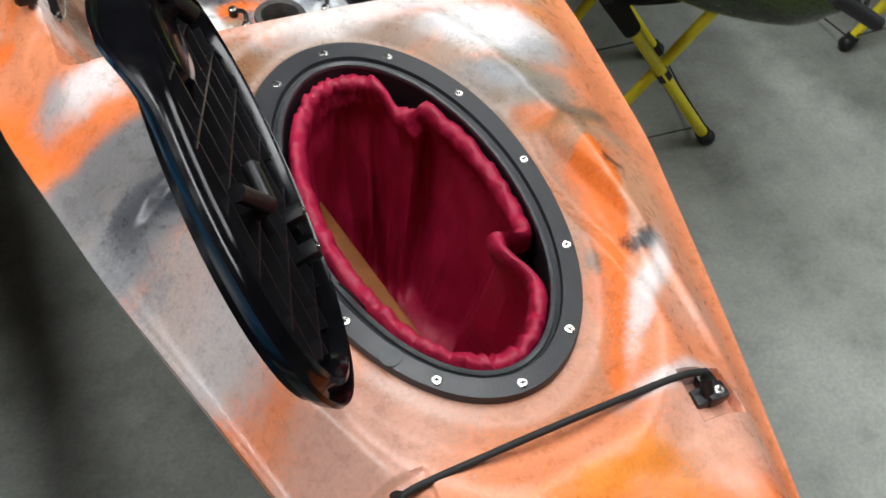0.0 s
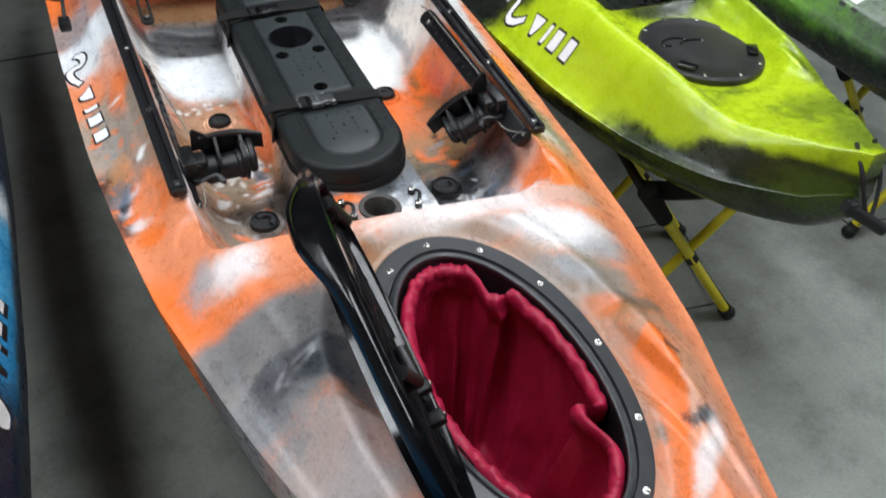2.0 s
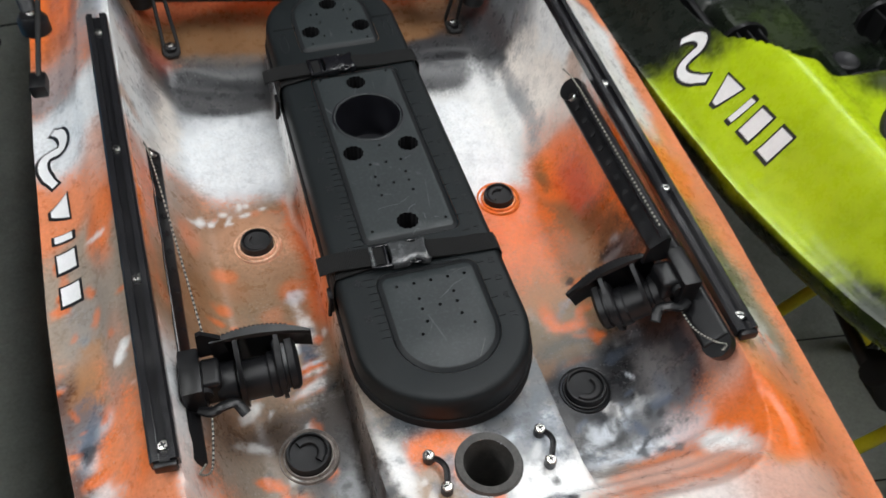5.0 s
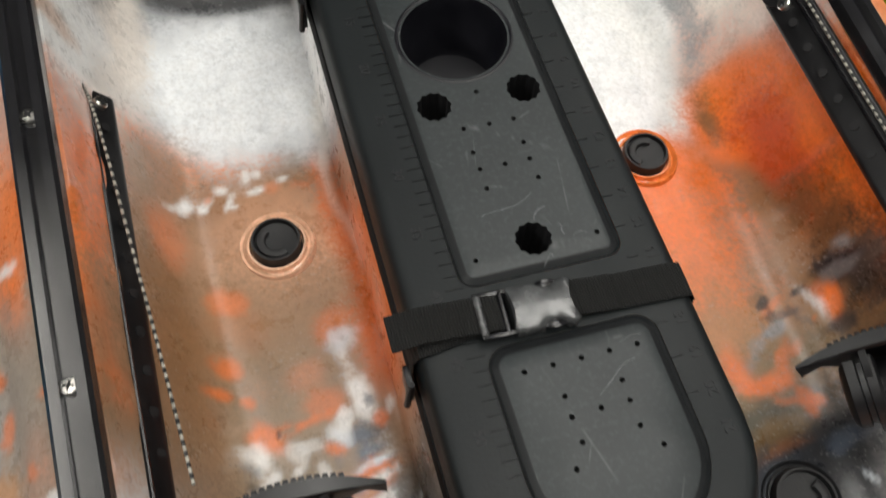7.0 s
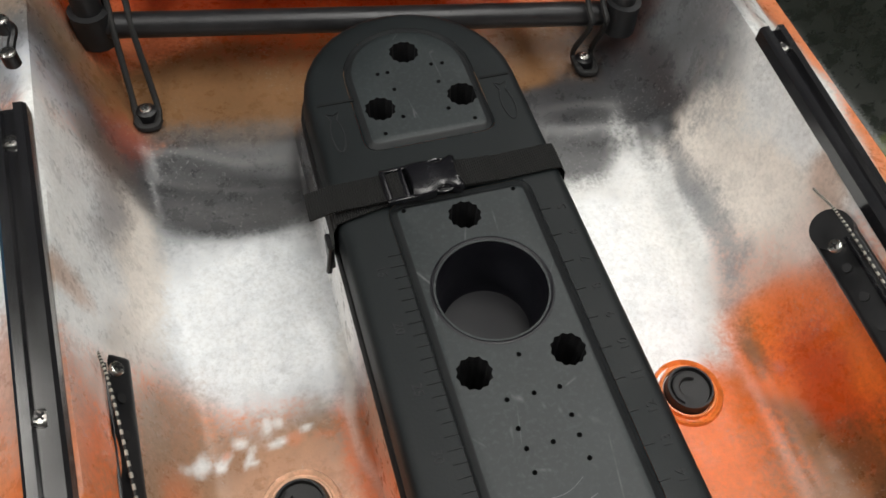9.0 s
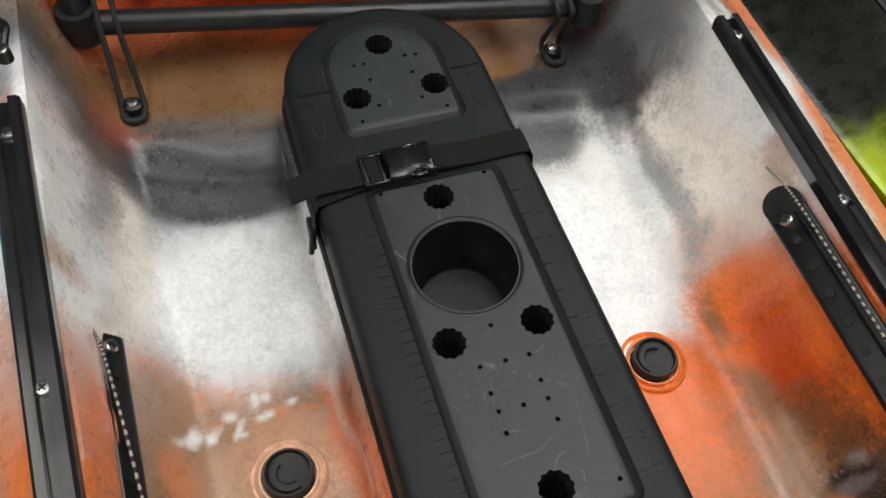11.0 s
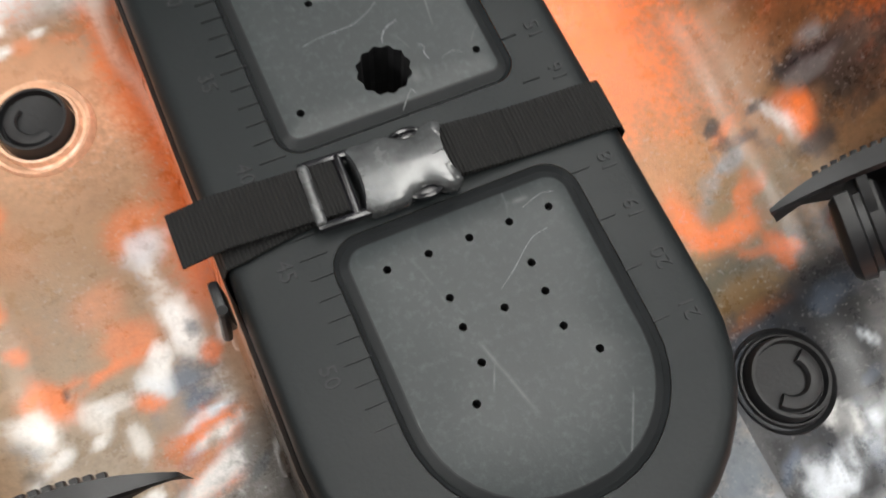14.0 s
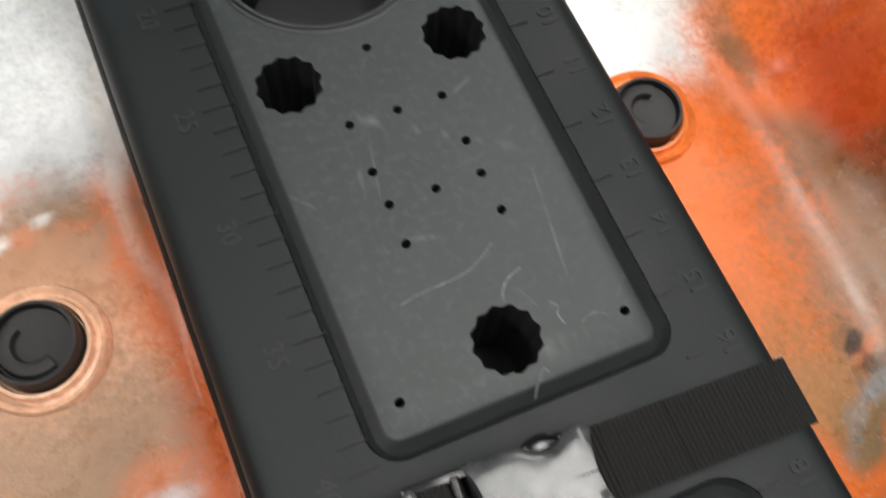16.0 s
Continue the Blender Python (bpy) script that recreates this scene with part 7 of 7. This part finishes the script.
gc.side(MOSS, -0.88, 0.0, 0.08, 0.06, 0.6, amount=0.8, below=0.03)
# lower flank darkened in the colour for the hull's own shade
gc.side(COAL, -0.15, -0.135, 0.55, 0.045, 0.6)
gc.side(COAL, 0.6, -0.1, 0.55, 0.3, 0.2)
gc.side(LIME2, -0.55, -0.165, 0.20, 0.045, 0.4)
gc.side(MOSS, -0.78, -0.14, 0.12, 0.03, 0.6)
G_YS = np.concatenate([np.linspace(-0.905, 0.35, 190, endpoint=False), np.linspace(0.35, 2.2, 60)])
VEE = ((1.005, 0.1), (0.985, 0.25), (0.93, 0.42), (0.82, 0.6), (0.66, 0.76), (0.46, 0.88), (0.24, 0.96), (0.0, 1.0))
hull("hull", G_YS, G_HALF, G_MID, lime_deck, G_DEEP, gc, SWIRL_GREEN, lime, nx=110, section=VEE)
emblem(lime, lime_deck, (0.514 - GX, -0.052), (0.10, -1.0), (1.0, 0.10), 0.036, 0.90)


def hatch_cover(parent, x, y, z, a, b, label, tilt=0.0):
    ob = new("hatch_cover")
    ob.parent = parent
    ob.matrix_basis = pose(x, y, z, tilt, 0, 0)
    tagged(ob, label)
    bm = bmesh.new()

    def lp(o, h):
        return [Vector(((a + o) * math.cos(t), (b + o) * math.sin(t), h)) for t in [k * math.tau / 72 for k in range(72)]]
    loft(bm, [lp(0.004, -0.008), lp(0.004, 0.004), lp(0.0, 0.008), lp(-0.012, 0.009), lp(-0.016, 0.007), lp(-0.05, 0.010)], cap1=True)
    bmesh.ops.recalc_face_normals(bm, faces=bm.faces)
    part("cover_plate", bm, plain("hatch_cover_plastic", (0.013, 0.0125, 0.0128), 0.45, vary=0.2, bump=0.2), ob)
    for k in range(10):
        t = (k + 0.5) * math.tau / 10
        screw(ob, ((a - 0.006) * math.cos(t), (b - 0.006) * math.sin(t), 0.0095), k * 20, 0.8)
    for t in (radians(215), radians(330)):
        bm = bmesh.new()
        box(bm, ((a - 0.02) * math.cos(t), (b - 0.02) * math.sin(t), 0.013), (0.04, 0.022, 0.010), 0.004, Matrix.Rotation(t + math.pi / 2, 3, "Z"))
        part("toggle_latch", bm, GLOSS, ob)
    bm = bmesh.new()
    pts = [(-0.035 + 0.02 * math.cos(radians(q)) - q * 0.0001, 0.035 + 0.014 * math.sin(radians(q)), 0.0105) for q in range(0, 300, 20)]
    pipe(bm, pts, 0.003, 6)
    pipe(bm, [(p[0] + 0.032, p[1] - 0.02, p[2]) for p in pts[:9]], 0.003, 6)
    part("moulded_emblem", bm, GLOSS, ob)
    return ob


hatch_cover(lime, 0.032, -0.405, 0.004, 0.118, 0.142, "black oval hatch cover closed by two toggles", -4)
hatch_cover(lime, -0.02, 0.36, -0.038, 0.11, 0.10, "round black hatch cover by the seat")


def well_cup(x, y, z, r):
    bm = bmesh.new()
    lathe(bm, (x, y, z), ((r + 0.012, -0.004), (r + 0.010, 0.004), (r, 0.003), (r - 0.003, -0.04), (0.0001, -0.04)), 28, top=False)
    part("cup_well", bm, GLOSS, lime)


well_cup(0.015, 0.17, -0.046, 0.036)
for px, py in ((0.075, -0.07), (-0.13, 0.03)):
    bm = bmesh.new()
    lathe(bm, (px, py, -0.10), ((0.024, -0.004), (0.024, 0.008), (0.02, 0.011), (0.014, 0.007), (0.0001, 0.007)), 26)
    part("scupper_plug", bm, RUBBER, lime)
for sx in (-0.76, 1):
    bm = bmesh.new()
    box(bm, (sx * 0.212, 0.02, -0.045), (0.014, 0.36, 0.026), 0.005)
    part("foot_rail", bm, BLACK, lime)
    bm = bmesh.new()
    loft(bm, [[(sx * 0.15 + 0.045 * math.cos(t), -0.03 + o, -0.05 + 0.036 * math.sin(t)) for t in [k * math.tau / 20 for k in range(20)]] for o in (0.0, 0.008)], cap0=True, cap1=True)
    for k in (-0.02, 0.0, 0.02):
        box(bm, (sx * 0.15 + k, -0.022 - 0.02, -0.05), (0.004, 0.04, 0.05))
    box(bm, (sx * 0.195, -0.04, -0.05), (0.04, 0.03, 0.03), 0.004)
    part("foot_pedal", bm, BLACK, lime)
    bm = bmesh.new()
    pipe(bm, [(sx * 0.262, 0.02, 0.028), (sx * 0.245, 0.02, 0.028), (sx * 0.238, 0.055, 0.020), (sx * 0.238, 0.085, 0.020)], 0.003, 6)
    part("wire_loop", bm, STEEL, lime)
bm = bmesh.new()
box(bm, (0.0, -0.19, -0.015), (0.05, 0.012, 0.012), 0.003)
part("paddle_clip", bm, BLACK, lime)
# bow carry loop with its toggle
bm = bmesh.new()
pipe(bm, smooth_path([(0.010, -0.865, 0.088), (0.004, -0.905, 0.05), (0.014, -0.935, -0.015), (0.030, -0.935, -0.022), (0.052, -0.905, 0.03), (0.050, -0.865, 0.085)], 10), 0.0038, 8)
cl = part("carry_cord", bm, CORD, lime)
bm = bmesh.new()
rod(bm, (-0.018, -0.915, -0.002), (0.050, -0.955, -0.048), 0.013, 14, 0.011)
box(bm, (-0.008, -0.920, -0.008), (0.016, 0.018, 0.028), 0.004)
part("toggle_grip", bm, RUBBER, cl)

# ---------- far green kayak ----------
FX, FZ = 1.51, 0.575
far = thing("kayak", "pale green and dark grey recreational kayak with a white mark", "kayak", (FX, 0, FZ))
F_HALF = curve((-1.15, 0.02), (-1.05, 0.07), (-0.8, 0.15), (-0.4, 0.205), (0.0, 0.235), (0.6, 0.26), (1.3, 0.25), (2.0, 0.12), (2.3, 0.02))
F_MID = curve((-1.15, 0.0), (2.3, 0.0))
F_DEEP = curve((-1.15, 0.05), (-1.0, 0.12), (-0.6, 0.17), (1.6, 0.18), (2.2, 0.1), (2.3, 0.05))


def far_deck(x, y, u=None):
    x, y = np.asarray(x, float), np.asarray(y, float)
    if u is None:
        u = (x - F_MID(y)) / F_HALF(y)
    au = np.abs(u)
    z = 0.055 - 0.085 * au - 0.03 * sm(0.8, 1.0, au)
    return z - 0.05 * (1 - sm(0.8, 1.0, np.hypot(x / 0.17, (y - 0.9) / 0.45)))


PGREEN, DGREY = (0.14, 0.32, 0.035), (0.035, 0.05, 0.035)
fc = Colours(PGREEN)
fc.add(DGREY, 0, -0.85, 0.5, 0.62, 0.35)
fc.add((0.09, 0.12, 0.09), -0.1, -0.35, 0.12, 0.25, 0.8, amount=0.5)
fc.side((0.02, 0.028, 0.02), -0.6, -0.16, 0.8, 0.09, 0.3)
hull("hull", np.linspace(-1.15, 2.3, 150), F_HALF, F_MID, far_deck, F_DEEP, fc, SWIRL_GREEN, far, nx=50, section=VEE)
for k, (w, hgt) in enumerate(((0.030, 0.028), (0.046, 0.028), (0.030, 0.028), (0.018, 0.036), (0.012, 0.036), (0.030, 0.028), (0.030, 0.028))):
    y0 = -0.045 - (0.0, 0.040, 0.096, 0.136, 0.162, 0.184, 0.222)[k]
    x0 = -0.182 + 0.02 * k / 6
    mark("letter_bar", far, ((x0, y0), (x0, y0 - w), (x0 + hgt, y0 - w), (x0 + hgt, y0)), far_deck, WHITE, 0.002)
    mark("letter_bar_small", far, ((x0 - 0.016, y0 - 0.03), (x0 - 0.016, y0 - w - 0.02), (x0 - 0.009, y0 - w - 0.02), (x0 - 0.009, y0 - 0.03)), far_deck, INK, 0.002, 2)
bm = bmesh.new()
pts = []
for q in range(0, 800, 24):
    r = 0.006 + 0.020 * q / 800
    p = (-0.130 + r * math.cos(radians(q)), 0.03 + r * math.sin(radians(q)))
    pts.append((p[0], p[1], float(far_deck(*p)) + 0.001))
pipe(bm, pts, 0.0022, 5)
part("swirl_mark", bm, INK, far)
bm = bmesh.new()
pipe(bm, [(0.0, y, float(far_deck(0.0, y)) + 0.004) for y in np.linspace(-0.7, 0.45, 30)], 0.006, 8)
part("deck_trim", bm, RUBBER, far)

# ---------- blue kayak ----------
BX, BZ = -0.936, 0.68
blue = thing("kayak", "blue, white and navy swirled fishing kayak with a side handle", "kayak", (BX, 0, BZ))
B_HALF = curve((-2.75, 0.02), (-2.6, 0.12), (-2.2, 0.27), (-1.7, 0.345), (-1.1, 0.378), (-0.7, 0.390), (-0.3, 0.390), (0.2, 0.372), (0.6, 0.365), (1.3, 0.28), (1.9, 0.1), (2.0, 0.03))
B_MID = curve((-2.75, 0.0), (2.0, 0.0))
B_DEEP = curve((-2.75, 0.04), (-2.5, 0.15), (-2.0, 0.26), (1.2, 0.28), (1.8, 0.18), (2.0, 0.04))


def blue_deck(x, y, u=None):
    x, y = np.asarray(x, float), np.asarray(y, float)
    if u is None:
        u = (x - B_MID(y)) / B_HALF(y)
    au = np.abs(u)
    z = 0.04 + 0 * x
    s = sm(-0.78, -0.74, y) * (1 - sm(0.235, 0.27, np.abs(x)))
    z = z - 0.15 * s
    z = z - 0.016 * (1 - sm(0.7, 1.0, np.maximum(np.abs(x - 0.364) / 0.03, np.abs(y + 0.598) / 0.05)))
    z = z - 0.014 * (1 - sm(0.7, 1.0, np.maximum(np.abs(x - 0.354) / 0.03, np.abs(y + 0.165) / 0.05)))
    roll = sm(0.90, 1.0, au) ** 1.4
    return z * (1 - roll) - 0.06 * roll


BLU, SKY, NAVY, ICE = (0.022, 0.26, 0.55), (0.10, 0.42, 0.70), (0.010, 0.018, 0.035), (0.68, 0.75, 0.78)
bc = Colours(BLU)
bc.add(NAVY, 0.0, -0.20, 0.6, 0.235, 0.18)
bc.add((0.012, 0.030, 0.060), 0.32, -0.10, 0.12, 0.06, 0.7, amount=0.8)
bc.add((0.01, 0.13, 0.17), 0.36, -0.29, 0.10, 0.035, 0.6, 15)
bc.add(SKY, 0.37, -0.35, 0.05, 0.02, 0.8, 20, ragged=1.0)
bc.add(ICE, 0.36, -0.455, 0.14, 0.055, 0.5, 8)
bc.add((0.02, 0.10, 0.14), 0.31, -0.43, 0.05, 0.020, 0.8, 25, ragged=1.1)
bc.add(SKY, 0.33, -0.535, 0.12, 0.040, 0.6, amount=0.8)
bc.add(BLU, 0.36, -0.70, 0.14, 0.14, 0.4)
bc.add(SKY, 0.36, -0.64, 0.10, 0.05, 0.8, amount=0.6)
bc.add(ICE, 0.30, -1.15, 0.2, 0.12, 0.5)
bc.add(SKY, 0.36, 0.09, 0.16, 0.075, 0.35)
bc.add(BLU, 0.30, 0.14, 0.06, 0.05, 0.8, amount=0.7)
bc.add(NAVY, 0.34, 0.205, 0.14, 0.030, 0.5, -20, amount=0.9)
bc.add(ICE, 0.34, 0.30, 0.16, 0.060, 0.5)
bc.add(SKY, 0.34, 0.42, 0.16, 0.07, 0.5)
bc.side(NAVY, -0.4, -0.20, 1.6, 0.13, 0.4)
bc.side(NAVY, -0.20, -0.08, 0.24, 0.12, 0.2)
bc.add(NAVY, 0.36, -0.97, 0.14, 0.12, 0.5)
hull("hull", np.linspace(-2.75, 2.0, 370), B_HALF, B_MID, blue_deck, B_DEEP, bc, SWIRL, blue, nx=110)
emblem(blue, blue_deck, (0.372, -0.955), (0.06, 1.0), (-1.0, 0.06), 0.032, 0.88)
bm = bmesh.new()
pipe(bm, smooth_path([(0.367, -0.302, 0.05), (0.380, -0.345, 0.078), (0.386, -0.395, 0.088), (0.382, -0.445, 0.078), (0.372, -0.490, 0.05)], 8), 0.0125, 12, 0.8)
bh = part("carry_handle", bm, RUBBER, blue, "black rubber side carry handle")
for hx, hy in ((0.364, -0.298), (0.372, -0.488)):
    bm = bmesh.new()
    lathe(bm, (hx, hy, 0.036), ((0.022, -0.004), (0.022, 0.012), (0.016, 0.022), (0.0001, 0.023)), 20)
    ob = part("handle_boss", bm, BLACK, bh)
    screw(ob, (hx, hy, 0.059), 20, 1.5)
bm = bmesh.new()
pipe(bm, smooth_path([(0.362, -0.165, 0.04), (0.384, -0.20, 0.055), (0.384, -0.30, 0.06), (0.386, -0.49, 0.06), (0.378, -0.56, 0.05), (0.368, -0.595, 0.04)], 8), 0.0042, 8)
part("side_line", bm, CORD, blue)
for fx, fy in ((0.360, -0.165), (0.366, -0.600)):
    bm = bmesh.new()
    box(bm, (fx, fy, 0.034), (0.034, 0.026, 0.024), 0.006)
    rod(bm, (fx, fy, 0.036), (fx, fy + 0.012, 0.054), 0.008, 12)
    part("line_fitting", bm, BLACK, blue)
